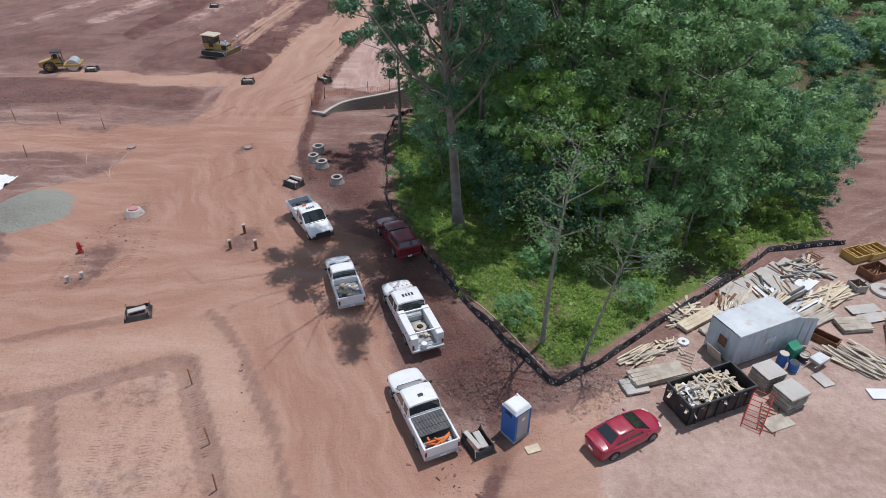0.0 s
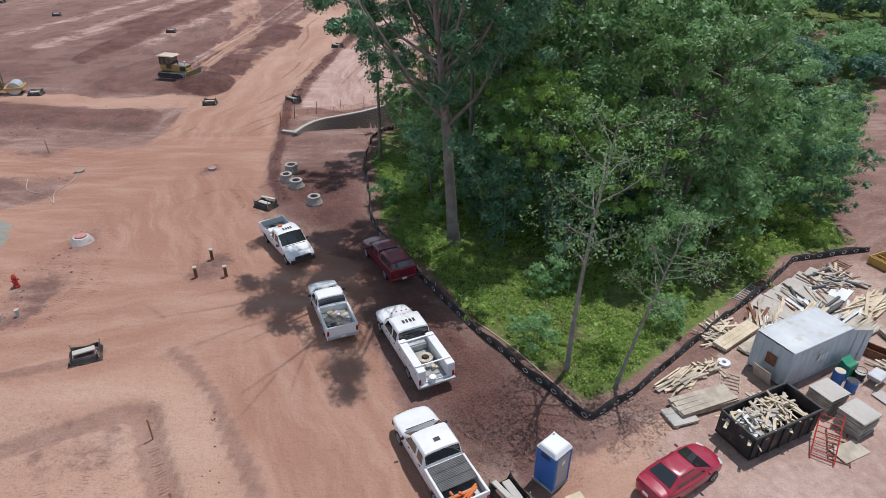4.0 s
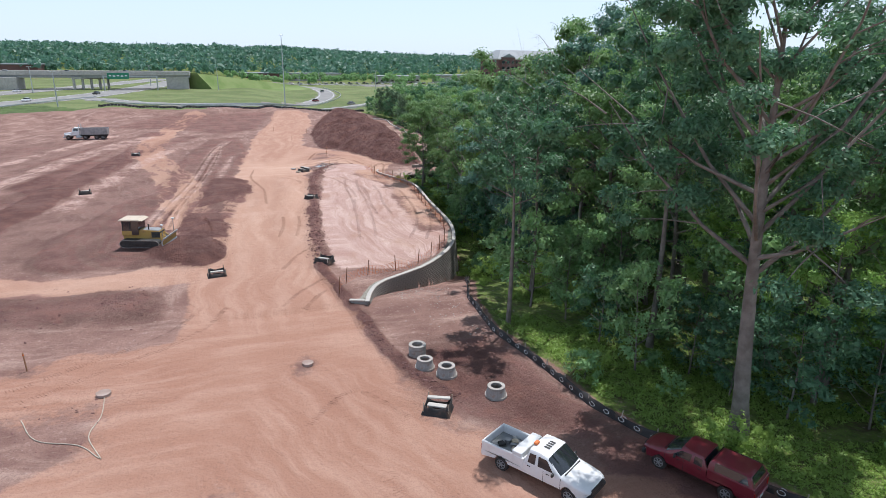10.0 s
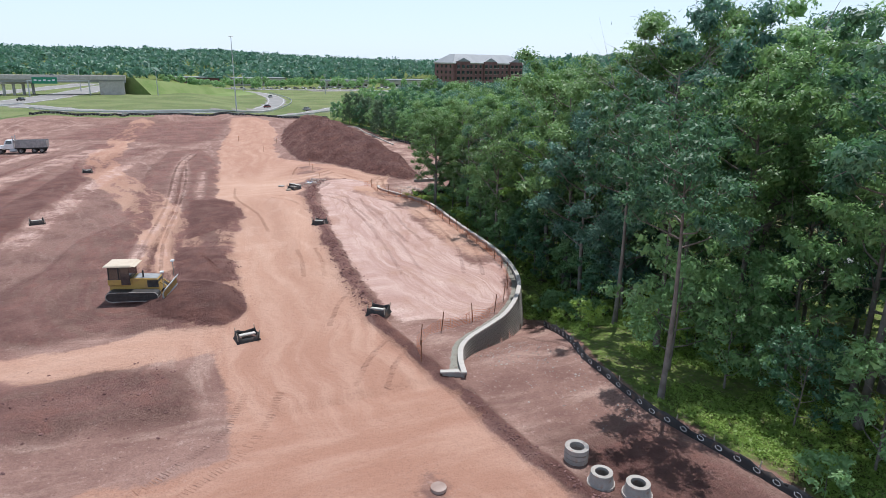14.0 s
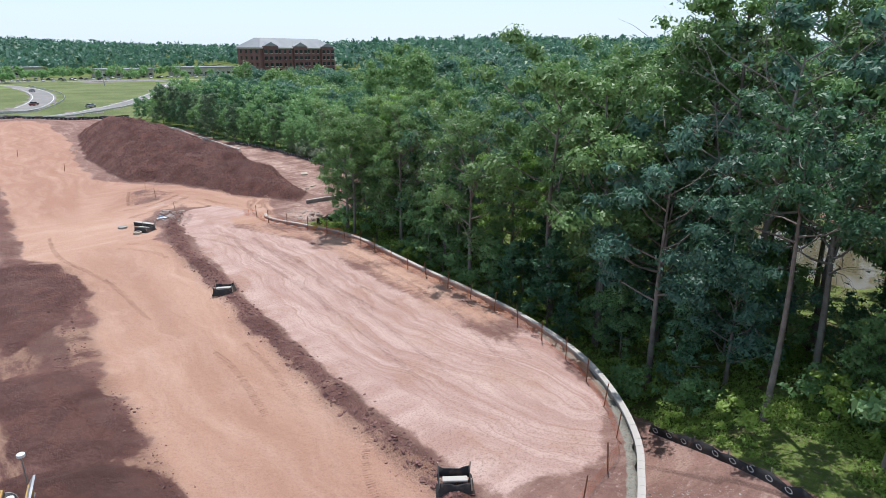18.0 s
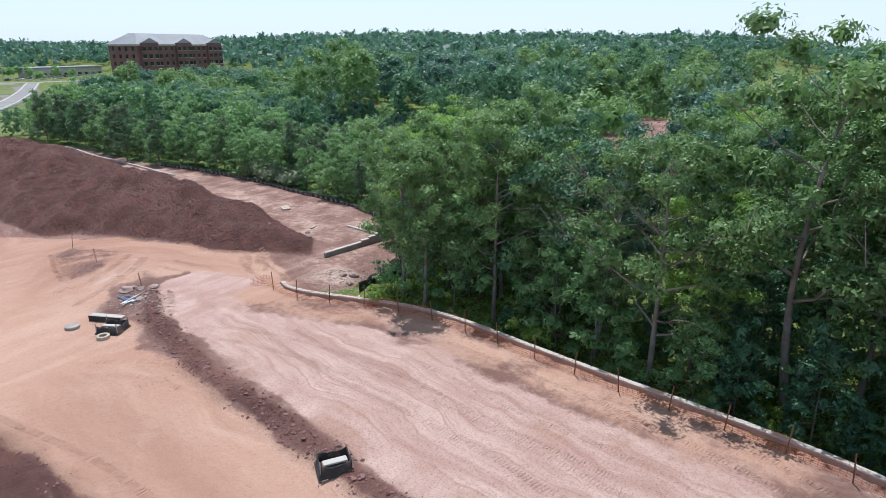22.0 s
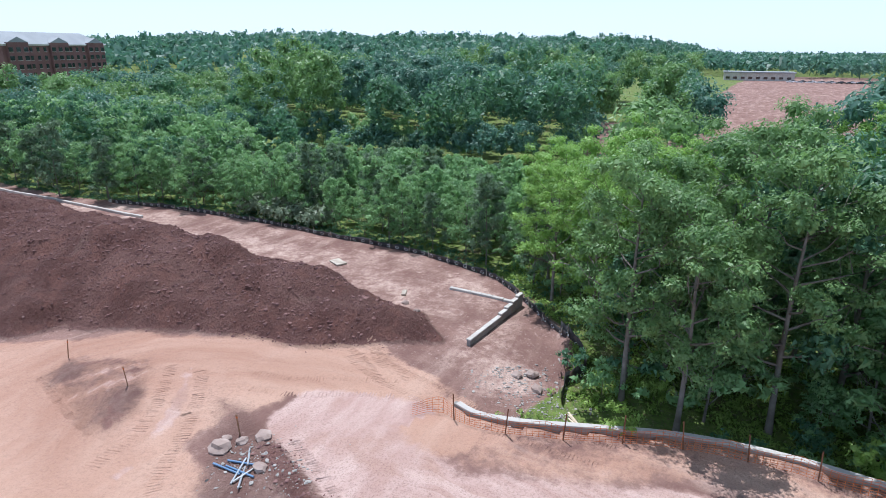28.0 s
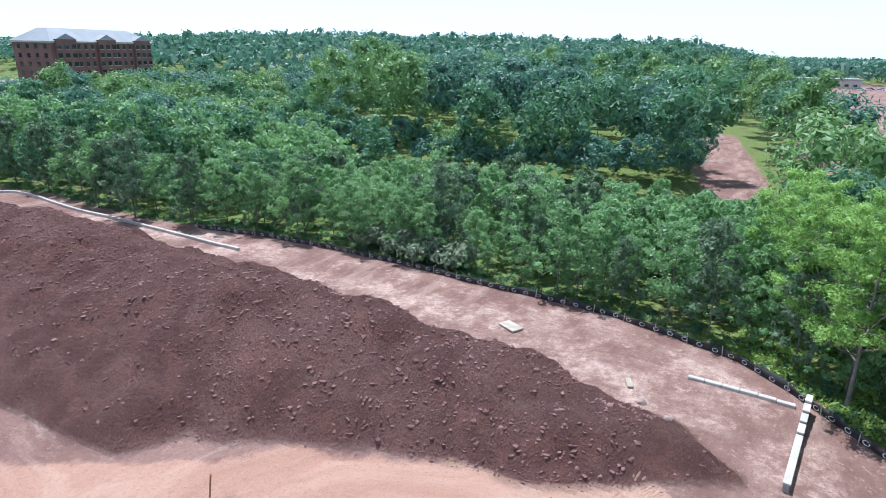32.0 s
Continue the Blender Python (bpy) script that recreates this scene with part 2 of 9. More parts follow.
    # tread bars pressed into the ruts
    bars = n.add("TexWave", {"Vector": n.add("CombineXYZ", {0: al, 1: n.math("MULTIPLY", ac, 0.25)}).outputs[0], "Scale": 0.9, "Distortion": 1.2, "Detail": 1.0}, wave_type="BANDS", bands_direction="X").outputs["Fac"]
    trk = n.math("MULTIPLY", n.ramp(rut, 0.56, 0.66), n.ramp(n1, 0.4, 0.6))
    h = n.math("ADD", n.math("MULTIPLY", n2, 1.2), n.math("MULTIPLY", n3, 0.5))
    h = n.math("ADD", h, n.math("MULTIPLY", st, 0.8))
    h = n.math("ADD", h, n.math("MULTIPLY", rut, 0.45))
    h = n.math("SUBTRACT", h, n.math("MULTIPLY", n.math("MULTIPLY", n.math("MULTIPLY", bars, trk), sw), 0.25))
    h = n.math("ADD", h, n.math("MULTIPLY", n.math("MULTIPLY", n.attr("dark"), n.noise(2.9, 6, pos, 0.8)), 4.6))
    col = n.mix(n.math("MULTIPLY", n.math("MULTIPLY", bars, n.math("MULTIPLY", trk, sw)), 0.1), col, (0.2, 0.115, 0.09))
    col = n.mix(n.math("MULTIPLY", n.ramp(n.noise(4.2, 5, pos, 0.7), 0.52, 0.66), n.math("SUBTRACT", 0.55, n.math("MULTIPLY", n.math("ADD", n.attr("tan"), n.attr("pad"), clamp=True), 0.4))), col, (0.165, 0.10, 0.085))
    col = n.mix(n.math("MULTIPLY", n.ramp(n.noise(3.1, 5, n.add("Mapping", {0: pos, 1: (31, 7, 3)}).outputs[0], 0.7), 0.56, 0.70), n.math("SUBTRACT", 0.38, n.math("MULTIPLY", n.math("ADD", n.math("ADD", n.attr("dark"), n.attr("tan")), n.math("MULTIPLY", n.attr("pad"), 0.8), clamp=True), 0.36))), col, (0.56, 0.43, 0.385))
    return n.done(col, 0.95, 0.0, n.bump(h, 1.0, 0.14), 0.15)


M = {}
M["soil"] = ground_mat()
M["bark"] = worn("bark", (0.15, 0.128, 0.112), (0.27, 0.24, 0.215), 1.2, 0.9, bump=0.6, fine=14)
M["deadwood"] = worn("dead_wood", (0.20, 0.185, 0.165), (0.31, 0.29, 0.26), 1.5, 0.9, bump=0.4, fine=18)
M["leaf"] = leaf_mat("leaf_green", (0.028, 0.080, 0.046), (0.12, 0.25, 0.14), (0.18, 0.42, 0.16), 0.26, 0.5)
M["leaf_mid"] = leaf_mat("leaf_mid_green", (0.055, 0.124, 0.046), (0.205, 0.34, 0.128), (0.28, 0.50, 0.15), 0.3, 0.5)
M["leaf_light"] = leaf_mat("leaf_light", (0.09, 0.20, 0.085), (0.26, 0.43, 0.19), (0.36, 0.60, 0.22), 0.36, 0.5)
M["leaf_bright"] = leaf_mat("leaf_bright", (0.12, 0.25, 0.052), (0.34, 0.53, 0.135), (0.40, 0.64, 0.15), 0.35, 0.5)
# blue raised in the base colour for distance haze; some near trees share it
M["leaf_blue_haze"] = leaf_mat("leaf_bluish_haze", (0.036, 0.096, 0.070), (0.125, 0.25, 0.185), (0.17, 0.39, 0.24), 0.26, 0.5)
M["needle"] = leaf_mat("cedar_green", (0.07, 0.13, 0.08), (0.18, 0.26, 0.15), (0.22, 0.36, 0.17), 0.32, 0.55)
M["weed"] = leaf_mat("weed_green", (0.14, 0.24, 0.045), (0.35, 0.48, 0.115), (0.40, 0.60, 0.14), 0.32, 0.5)
M["silver"] = leaf_mat("silvery_leaf", (0.15, 0.21, 0.13), (0.28, 0.33, 0.22), (0.25, 0.32, 0.14), 0.3, 0.5)
M["block"] = worn("split_block", (0.25, 0.235, 0.22), (0.36, 0.335, 0.31), 1.0, 0.95, bump=0.7, fine=12, dirt=(0.30, 0.20, 0.16))
M["concrete"] = worn("concrete", (0.46, 0.44, 0.41), (0.60, 0.57, 0.53), 0.9, 0.9, bump=0.3, fine=30, dirt=(0.38, 0.25, 0.19))
M["ring_concrete"] = worn("precast_concrete", (0.33, 0.31, 0.29), (0.48, 0.45, 0.42), 1.4, 0.9, bump=0.3, fine=30, dirt=(0.30, 0.19, 0.15))
M["pale_concrete"] = worn("pale_concrete", (0.46, 0.435, 0.405), (0.56, 0.535, 0.50), 0.8, 0.9, bump=0.25, fine=30, dirt=(0.45, 0.33, 0.27))
M["fabric_black"] = worn("black_silt_cloth", (0.018, 0.018, 0.02), (0.045, 0.042, 0.042), 0.7, 0.75, bump=0.4, fine=9, dirt=(0.14, 0.085, 0.06))
M["steel"] = worn("grey_steel", (0.30, 0.31, 0.32), (0.42, 0.42, 0.42), 1.5, 0.5, 0.7)
M["dark_grey"] = worn("dark_grey_cover", (0.085, 0.088, 0.092), (0.13, 0.133, 0.137), 1.5, 0.55, 0.2)
M["shoe"] = worn("dusty_track_steel", (0.34, 0.32, 0.30), (0.52, 0.49, 0.46), 2.5, 0.6, 0.2, bump=0.2, dirt=(0.36, 0.24, 0.20))
M["galv"] = worn("galvanised_steel", (0.48, 0.50, 0.52), (0.6, 0.62, 0.63), 1.5, 0.45, 0.6)
M["rust"] = worn("rusty_steel", (0.17, 0.075, 0.04), (0.28, 0.13, 0.07), 3, 0.85, 0.2, 0.4)
M["black"] = worn("black_rubber", (0.018, 0.017, 0.017), (0.035, 0.032, 0.03), 3, 0.8, bump=0.3, dirt=(0.16, 0.09, 0.065))
M["plastic_dark"] = worn("dark_plastic", (0.02, 0.02, 0.022), (0.05, 0.048, 0.047), 3, 0.55)
M["wood"] = worn("pale_lumber", (0.56, 0.46, 0.33), (0.74, 0.64, 0.49), 1.5, 0.85, bump=0.3, fine=22, dirt=(0.44, 0.34, 0.24))
M["wood_grey"] = worn("weathered_wood", (0.38, 0.325, 0.265), (0.56, 0.50, 0.42), 1.5, 0.9, bump=0.35, fine=20)
M["wood_red"] = worn("stake_wood", (0.30, 0.16, 0.09), (0.42, 0.26, 0.16), 2, 0.9, bump=0.3)
M["white"] = paint("white_paint", (0.78, 0.79, 0.80), 0.28, amount=0.22)
M["silver_paint"] = paint("silver_white_paint", (0.70, 0.71, 0.73), 0.3, amount=0.3)
M["red"] = paint("red_paint", (0.32, 0.010, 0.045), 0.25, amount=0.2)
M["dark_red"] = paint("maroon_paint", (0.15, 0.006, 0.022), 0.25, amount=0.2)
M["yellow"] = paint("machine_yellow", (0.46, 0.30, 0.075), 0.55, amount=0.75, coat=0.1)
M["beige"] = paint("beige_roof", (0.55, 0.47, 0.37), 0.55, amount=0.35, coat=0.05)
M["blue"] = worn("blue_plastic", (0.03, 0.13, 0.42), (0.05, 0.18, 0.5), 0.8, 0.5, bump=0.1)
M["grey_plastic"] = worn("grey_plastic", (0.33, 0.34, 0.34), (0.42, 0.43, 0.43), 0.8, 0.55, bump=0.1)
M["white_plastic"] = worn("white_plastic", (0.72, 0.74, 0.75), (0.8, 0.81, 0.82), 0.9, 0.5, bump=0.1)
M["container"] = worn("blue_grey_container", (0.46, 0.53, 0.58), (0.58, 0.64, 0.68), 0.5, 0.5, 0.1, 0.1, dirt=(0.36, 0.34, 0.31))
M["container_top"] = worn("worn_container_roof", (0.52, 0.56, 0.59), (0.66, 0.69, 0.71), 0.6, 0.6, 0.1, 0.1, dirt=(0.40, 0.36, 0.31))
M["orange"] = worn("orange_mesh", (0.62, 0.15, 0.035), (0.72, 0.22, 0.06), 1, 0.7)
M["pink"] = worn("pink_cover", (0.46, 0.20, 0.20), (0.56, 0.28, 0.27), 2, 0.8, dirt=(0.40, 0.25, 0.20))
M["hydrant_red"] = worn("hydrant_red", (0.42, 0.03, 0.025), (0.5, 0.06, 0.04), 2, 0.5)
M["clod"] = worn("clod_of_red_soil", (0.16, 0.08, 0.074), (0.27, 0.15, 0.136), 1.3, 0.95, bump=0.3, fine=9)
M["rock"] = worn("red_rock", (0.17, 0.09, 0.078), (0.33, 0.215, 0.19), 0.9, 0.95, bump=0.6, fine=8)
M["rock_grey"] = worn("grey_rock", (0.30, 0.28, 0.26), (0.44, 0.41, 0.38), 0.9, 0.95, bump=0.6, fine=8)
M["rock_pink"] = worn("pinkish_rock", (0.30, 0.22, 0.19), (0.46, 0.37, 0.33), 0.9, 0.95, bump=0.6, fine=8)
M["brick"] = worn("red_brick", (0.17, 0.085, 0.082), (0.225, 0.12, 0.115), 0.2, 0.9, bump=0.2)
M["roof_grey"] = worn("grey_metal_roof", (0.26, 0.28, 0.30), (0.33, 0.35, 0.37), 0.1, 0.6)
M["asphalt"] = worn("pale_asphalt", (0.22, 0.215, 0.21), (0.30, 0.29, 0.28), 0.15, 0.9, bump=0.2, fine=6)
M["sign_green"] = worn("road_sign_green", (0.02, 0.22, 0.12), (0.03, 0.26, 0.15), 1, 0.5)
M["blue_pipe"] = worn("blue_pipe", (0.10, 0.20, 0.36), (0.18, 0.28, 0.42), 1, 0.5)


def glass_dark():
    n = Nodes("vehicle_glass")
    n.put(n.bsdf.inputs["Coat Weight"], 0.6)
    return n.done(n.mix(n.noise(2.0), (0.012, 0.015, 0.018), (0.03, 0.035, 0.04)), 0.06, 0.0, None, 0.8)


def lamp_glass(name, rgb):
    n = Nodes(name)
    return n.done(n.mix(n.noise(30.0), rgb, tuple(0.6 * v for v in rgb)), 0.12)


def water_mat():
    n = Nodes("muddy_water")
    h = n.noise(1.5, 3)
    return n.done(n.mix(n.noise(0.08, 4), (0.10, 0.085, 0.05), (0.16, 0.135, 0.085)), 0.06, 0.0, n.bump(h, 0.08, 0.05), 0.6)


M["glass"] = glass_dark()
M["lamp_white"] = lamp_glass("headlight_lens", (0.7, 0.72, 0.74))
M["lamp_red"] = lamp_glass("tail_light_lens", (0.4, 0.015, 0.015))
M["water"] = water_mat()
# ---- plan: routes, edges and areas (metres) ----
FENCE_S = [(-1.2, 77.5), (-3.2, 72), (-5.3, 67), (-6.0, 60), (-5.2, 54), (-4.9, 48.5), (-3.8, 44.8), (-1.3, 39.8), (1.5, 34.2), (4.3, 29.6), (6.8, 26.0), (9.7, 27.8), (16.3, 33.0), (21.7, 37.0), (25.7, 40.4), (32.3, 41.5)]
FENCE_N = [(13.5, 126.0), (15.6, 128.2), (19.0, 131.0), (22.0, 134.2), (23.8, 138.6), (25.2, 142.7), (26.0, 148.2), (26.6, 154.5), (27.5, 161), (28.3, 169), (28.6, 178), (27.4, 187.5)]
WALL = [(-15.0, 69.1), (-13.7, 68.6), (-13.1, 70.2), (-12.2, 71.8), (-10.9, 73.0), (-8.8, 74.2), (-6.4, 75.7), (-3.9, 78.1), (-1.5, 81.3), (0.2, 84.8), (1.7, 89.8), (2.5, 95.0), (3.2, 101.5), (4.0, 107.5), (4.75, 113.0), (4.6, 117.5), (3.5, 121.8), (2.4, 125.5), (2.1, 128.0), (2.7, 129.6)]
ROUTES = [
    [(-1, 8), (-5, 18), (-8.5, 27), (-13, 38), (-18, 50), (-21.5, 60), (-22, 72), (-21, 84), (-19.5, 100), (-17, 118), (-15, 135), (-13, 155), (-9, 185), (-3, 215), (1, 245)],
    [(-22, 62), (-30, 60.5), (-42, 61.5), (-70, 62), (-140, 70)],
    [(-13, 37), (-22, 34.2), (-32, 34), (-60, 38), (-140, 40)],
    [(-15.5, 132), (-10, 145), (-3, 149.5), (2, 144), (3.0, 138), (1.5, 131)],
    [(-5.5, 80), (-6.5, 95), (-4.0, 108), (-2.5, 120), (0, 132)],
    [(-30, 250), (-36, 200), (-38, 165), (-31, 130), (-29, 110), (-29, 92)],
    [(4, 14), (14, 19), (30, 26), (50, 36)],
    [(8, 12), (30, 12), (60, 20)],
    [(-80, 92), (-66, 128), (-50, 172), (-42, 215), (-38, 250)],
    [(-120, 110), (-92, 150), (-66, 205), (-52, 245)],
]
AREAS = {
    "pad": [[(-14, 78), (-13.7, 96), (-10.7, 112), (-7.2, 130), (-5, 138), (1, 138.5), (2, 133), (2.4, 126), (4.3, 118), (4.6, 111), (3.3, 100), (2.4, 91), (0, 85), (-4, 79.5), (-9, 76)]],
    "yard": [[(6, 10), (9.4, 24), (12.5, 28), (19, 33.5), (28, 39.5), (34, 41), (60, 46), (120, 46), (120, -60), (30, -60), (12, -10)]],
    "gravel": [[(-38.5, 44.2), (-38, 48.6), (-34.7, 49.8), (-31.2, 48), (-32, 44.6), (-35, 42)]],
}
YARD_WEST = [(-60, 26), (-28, 29.3), (-20, 30.4), (-15.1, 32.6), (-12.9, 30), (-9.8, 24.3), (-6.8, 18.5), (-5.4, 12), (-4, -20), (-60, -20)]
# darker soils: outline, strength, softness of the edge, how far it is heaped up
DARK_SOIL = [
    ([(-33.5, 90.2), (-29.9, 94.0), (-26.1, 92.4), (-24.5, 89.0), (-24.7, 85.3), (-26.6, 82.7), (-29.7, 84.0), (-31.6, 86.0)], 1.2, 0.45, 0.55),
    ([(-43.1, 86.8), (-42.9, 97.2), (-40.2, 104.3), (-38.7, 112.3), (-33.9, 120.6), (-32.8, 137), (-29.7, 163.7), (-25.8, 183), (-19, 185), (-18.0, 167.8), (-18.7, 151.7), (-22.1, 131.1), (-19.6, 124.7), (-19.6, 116.4), (-22.2, 107.8), (-23.7, 94.8), (-24.5, 88.2), (-27.9, 82.6), (-34.9, 84.1), (-38.6, 83.2)], 0.52, 0.8, 0.3),
    ([(-28.5, 105), (-24.1, 103.6), (-23.7, 95.6), (-24.9, 91.5), (-28.5, 93.6), (-29.8, 95.6)], 0.95, 0.6, 0.15),
    ([(-25.7, 128.3), (-20, 126.6), (-19.8, 117.7), (-22.6, 112.1), (-27.7, 107.3)], 0.9, 0.6, 0.3),
    ([(-62, 81), (-49, 82), (-39.3, 78.6), (-30.7, 77.4), (-28.5, 72.4), (-30, 70.3), (-41, 72), (-62, 70)], 0.52, 1.6, 0.35),
    ([(-16.2, 88), (-14.4, 96), (-12.6, 107), (-10.6, 115), (-8.2, 126), (-7.2, 128), (-9.0, 120), (-11.2, 111), (-13.2, 100), (-14.4, 89), (-15.2, 80), (-16.4, 81)], 0.34, 0.9, 0.0),
    ([(-13.5, 52), (-12.5, 60), (-6.5, 60), (-5.6, 52), (-4.2, 45), (1.2, 34), (6.2, 26), (4.5, 24), (2.0, 23.6), (-1, 27), (-4.5, 36), (-8, 46), (-11.5, 49)], 0.72, 2.6, 0.0),
    ([(-40, 250), (-52, 215), (-34, 205), (-22, 190), (-12, 205), (-4, 250)], 0.55, 3.0, 0.0),
    ([(-52.2, 102.9), (-52.0, 112.9), (-50.5, 122.1), (-46.3, 145.6), (-42.8, 164.1), (-42.5, 177.6), (-39.5, 152.3), (-42.3, 128.1), (-45.5, 114.6), (-48.7, 99.9)], 0.85, 1.0, 0.4),
    ([(-55.8, 153.5), (-51.4, 168.2), (-45.4, 185.7), (-41.6, 178.8), (-46.2, 156.1), (-48.1, 135.7), (-49.1, 119.6), (-56, 130)], 0.8, 1.2, 0.3),
    ([(-4.8, 153.2), (-2.6, 153.8), (-0.5, 149.0), (-1.2, 147.9), (-4.8, 145.2), (-6.9, 144.9), (-7.2, 146.5), (-5.6, 150.4)], 0.4, 0.5, 0.08),
    ([(-1.7, 142.8), (-2.3, 139.8), (-3.8, 137.1), (-7.4, 133.7), (-10.2, 134.5), (-8.9, 137.2), (-5.1, 139.1)], 0.36, 0.7, 0.0),
    ([(-80, 84), (-44, 87), (-34, 92), (-27, 108), (-24, 130), (-26, 150), (-40, 185), (-70, 185), (-90, 110)], 0.36, 3.0, 0.0),
    ([(-75, 96), (-66, 107), (-62, 102), (-53, 101), (-50, 96), (-56, 90), (-70, 88)], 0.5, 1.6, 0.1),
]
# footing trenches and lips of the graded building pad: line, half width, depth
TRENCHES = [
    ([(-36, 20.2), (-25.1, 24.4), (-21, 26), (-16.7, 27.9), (-15.7, 27.7)], 0.75, -0.25),
    ([(-15.75, 27.8), (-14, 24.3), (-12.3, 21.2), (-11, 18.5), (-7.6, 11)], 0.72, -0.25),
    ([(-22.8, 24.9), (-20.9, 21.1), (-19.4, 18.5), (-15.5, 10)], 0.6, -0.25),
    ([(-46, 24.5), (-28.1, 29.5), (-25.1, 30.7), (-21.8, 31.6), (-19.9, 32.5)], 0.34, 0.16),
    ([(-15.8, 32.5), (-14.7, 31.6), (-12.5, 28.9), (-11, 26), (-9.6, 23.5), (-8.5, 21.2), (-7.5, 18.5), (-4.5, 12)], 0.42, 0.2),
]
PALE_LINES = [([(-0.6, 145.8), (-1.2, 145.3), (-5.0, 142.6), (-9.0, 141.3)], 0.5), ([(-5.4, 151.4), (-3.4, 150.3), (-1.0, 149.0)], 0.2), ([(-6.0, 149.4), (-3.8, 148.6), (-1.6, 147.7)], 0.22), ([(-21.8, 176), (-25.3, 159), (-28.6, 125.7), (-31.2, 109.4), (-32.8, 99.8)], 0.8), ([(-30.2, 97), (-29.6, 108.4), (-27.2, 124.7), (-24.6, 148.5), (-23.3, 170)], 0.55), ([(-24.4, 129), (-21.6, 152)], 0.8), ([(-44, 112), (-41, 132), (-34, 165)], 2.2), ([(-60, 112), (-52, 150), (-40, 190)], 3.0), ([(-72, 110), (-62, 150), (-48, 196)], 2.0)]
ISLANDS = [[(-28.8, 34.5), (-25.2, 35), (-24.0, 47.5), (-26, 49.5), (-28, 44)], [(-17.8, 40), (-15.8, 38.6), (-13.9, 40), (-15.6, 44.6)], [(-48, 50.5), (-31.5, 52), (-31.2, 59.2), (-40, 58.5), (-52, 57)],
           [(-21.8, 57.2), (-19, 57.6), (-19.2, 60.6), (-20.5, 61)], [(-15.5, 51), (-13.8, 66), (-6, 66), (-5.5, 52), (-4, 45), (-9, 43)], [(-60, 63.2), (-36, 63.2), (-35.5, 66), (-60, 67)],
           [(-4.8, 153.2), (-2.6, 153.8), (-0.5, 149.0), (-1.2, 147.9), (-4.8, 145.2), (-6.9, 144.9), (-7.2, 146.5), (-5.6, 150.4)], [(-1.7, 142.8), (-2.3, 139.8), (-3.8, 137.1), (-7.4, 133.7), (-10.2, 134.5), (-8.9, 137.2), (-5.1, 139.1)], [(2.2, 131), (7, 133), (20, 129), (14, 127), (5, 125)],
           [(-2.5, 30), (-4, 42), (0, 36), (6, 25.4), (3, 21), (1, 22)], [(12, 134), (27, 150), (28, 182), (22, 182), (14, 150)]]
PILE_RIDGE = [(9.5, 137.5, 1.7), (10.5, 145, 2.9), (10.0, 156, 3.9), (9.5, 170, 4.3), (10.5, 186, 4.9), (11.5, 203, 5.7), (12.5, 213, 4.0)]
PILE_EDGE = [(9.7, 133.6), (6.9, 137.2), (4.6, 142.6), (3.9, 148.4), (2.8, 152.4), (0.4, 158), (-2.6, 160), (-2.4, 170), (-1.0, 186), (3.0, 205), (7.5, 224), (17, 224), (22, 205), (20.5, 186), (19.4, 170), (16.4, 154), (14.2, 143), (12.9, 136.5)]


DARK_LINES = [
    ([(-15.9, 79), (-15.3, 72), (-14.8, 66.5), (-14.6, 61), (-13.8, 56), (-12.2, 52.2)], 0.5, 0.95),
    ([(-15.8, 79), (-14.6, 90), (-13.0, 103), (-11.1, 114), (-10.2, 121), (-9.1, 126.6), (-7.1, 132.5), (-4.8, 136.4)], 0.75, 0.8),
    ([(1.5, 11), (2.2, 18), (3.6, 22), (2.0, 27)], 0.7, 0.6),
    ([(-51.8, 118.8), (-49.7, 143), (-42.6, 156), (-31, 188)], 3.2, 0.62),
    ([(-58, 130), (-54, 152), (-44, 180), (-38, 200)], 3.0, 0.6),
    ([(-44.8, 121.5), (-41, 140), (-37.2, 150)], 1.4, 0.65),
    ([(-78, 120), (-70, 150), (-58, 185)], 4.0, 0.55),
    ([(-66, 98), (-60, 112), (-56, 124)], 4.0, 0.5),
]


def in_poly(x, y, poly):
    """Signed distance to a polygon's edge, positive inside."""
    inside = np.zeros(x.shape, bool)
    dist = np.full(x.shape, 1e9)
    for (x0, y0), (x1, y1) in zip(poly, poly[1:] + poly[:1]):
        hit_row = (y0 > y) != (y1 > y)
        inside ^= hit_row & (x < (x1 - x0) * (y - y0) / (y1 - y0 + 1e-12) + x0)
        dx, dy = x1 - x0, y1 - y0
        k = np.clip(((x - x0) * dx + (y - y0) * dy) / (dx * dx + dy * dy), 0, 1)
        dist = np.minimum(dist, np.hypot(x - x0 - k * dx, y - y0 - k * dy))
    return np.where(inside, dist, -dist)


def to_line(x, y, line):
    """Signed distance across (left positive), arc length along, of the nearest point of a polyline."""
    best, side, along = np.full(x.shape, 1e9), np.zeros(x.shape), np.zeros(x.shape)
    s = 0.0
    for (x0, y0), (x1, y1) in zip(line, line[1:]):
        dx, dy = x1 - x0, y1 - y0
        L = math.hypot(dx, dy)
        k = np.clip(((x - x0) * dx + (y - y0) * dy) / (L * L), 0, 1)
        d = np.hypot(x - x0 - k * dx, y - y0 - k * dy)
        near = d < best
        best = np.where(near, d, best)
        side = np.where(near, np.sign(dx * (y - y0) - dy * (x - x0)), side)
        along = np.where(near, s + k * L, along)
        s += L
    return best * side, along


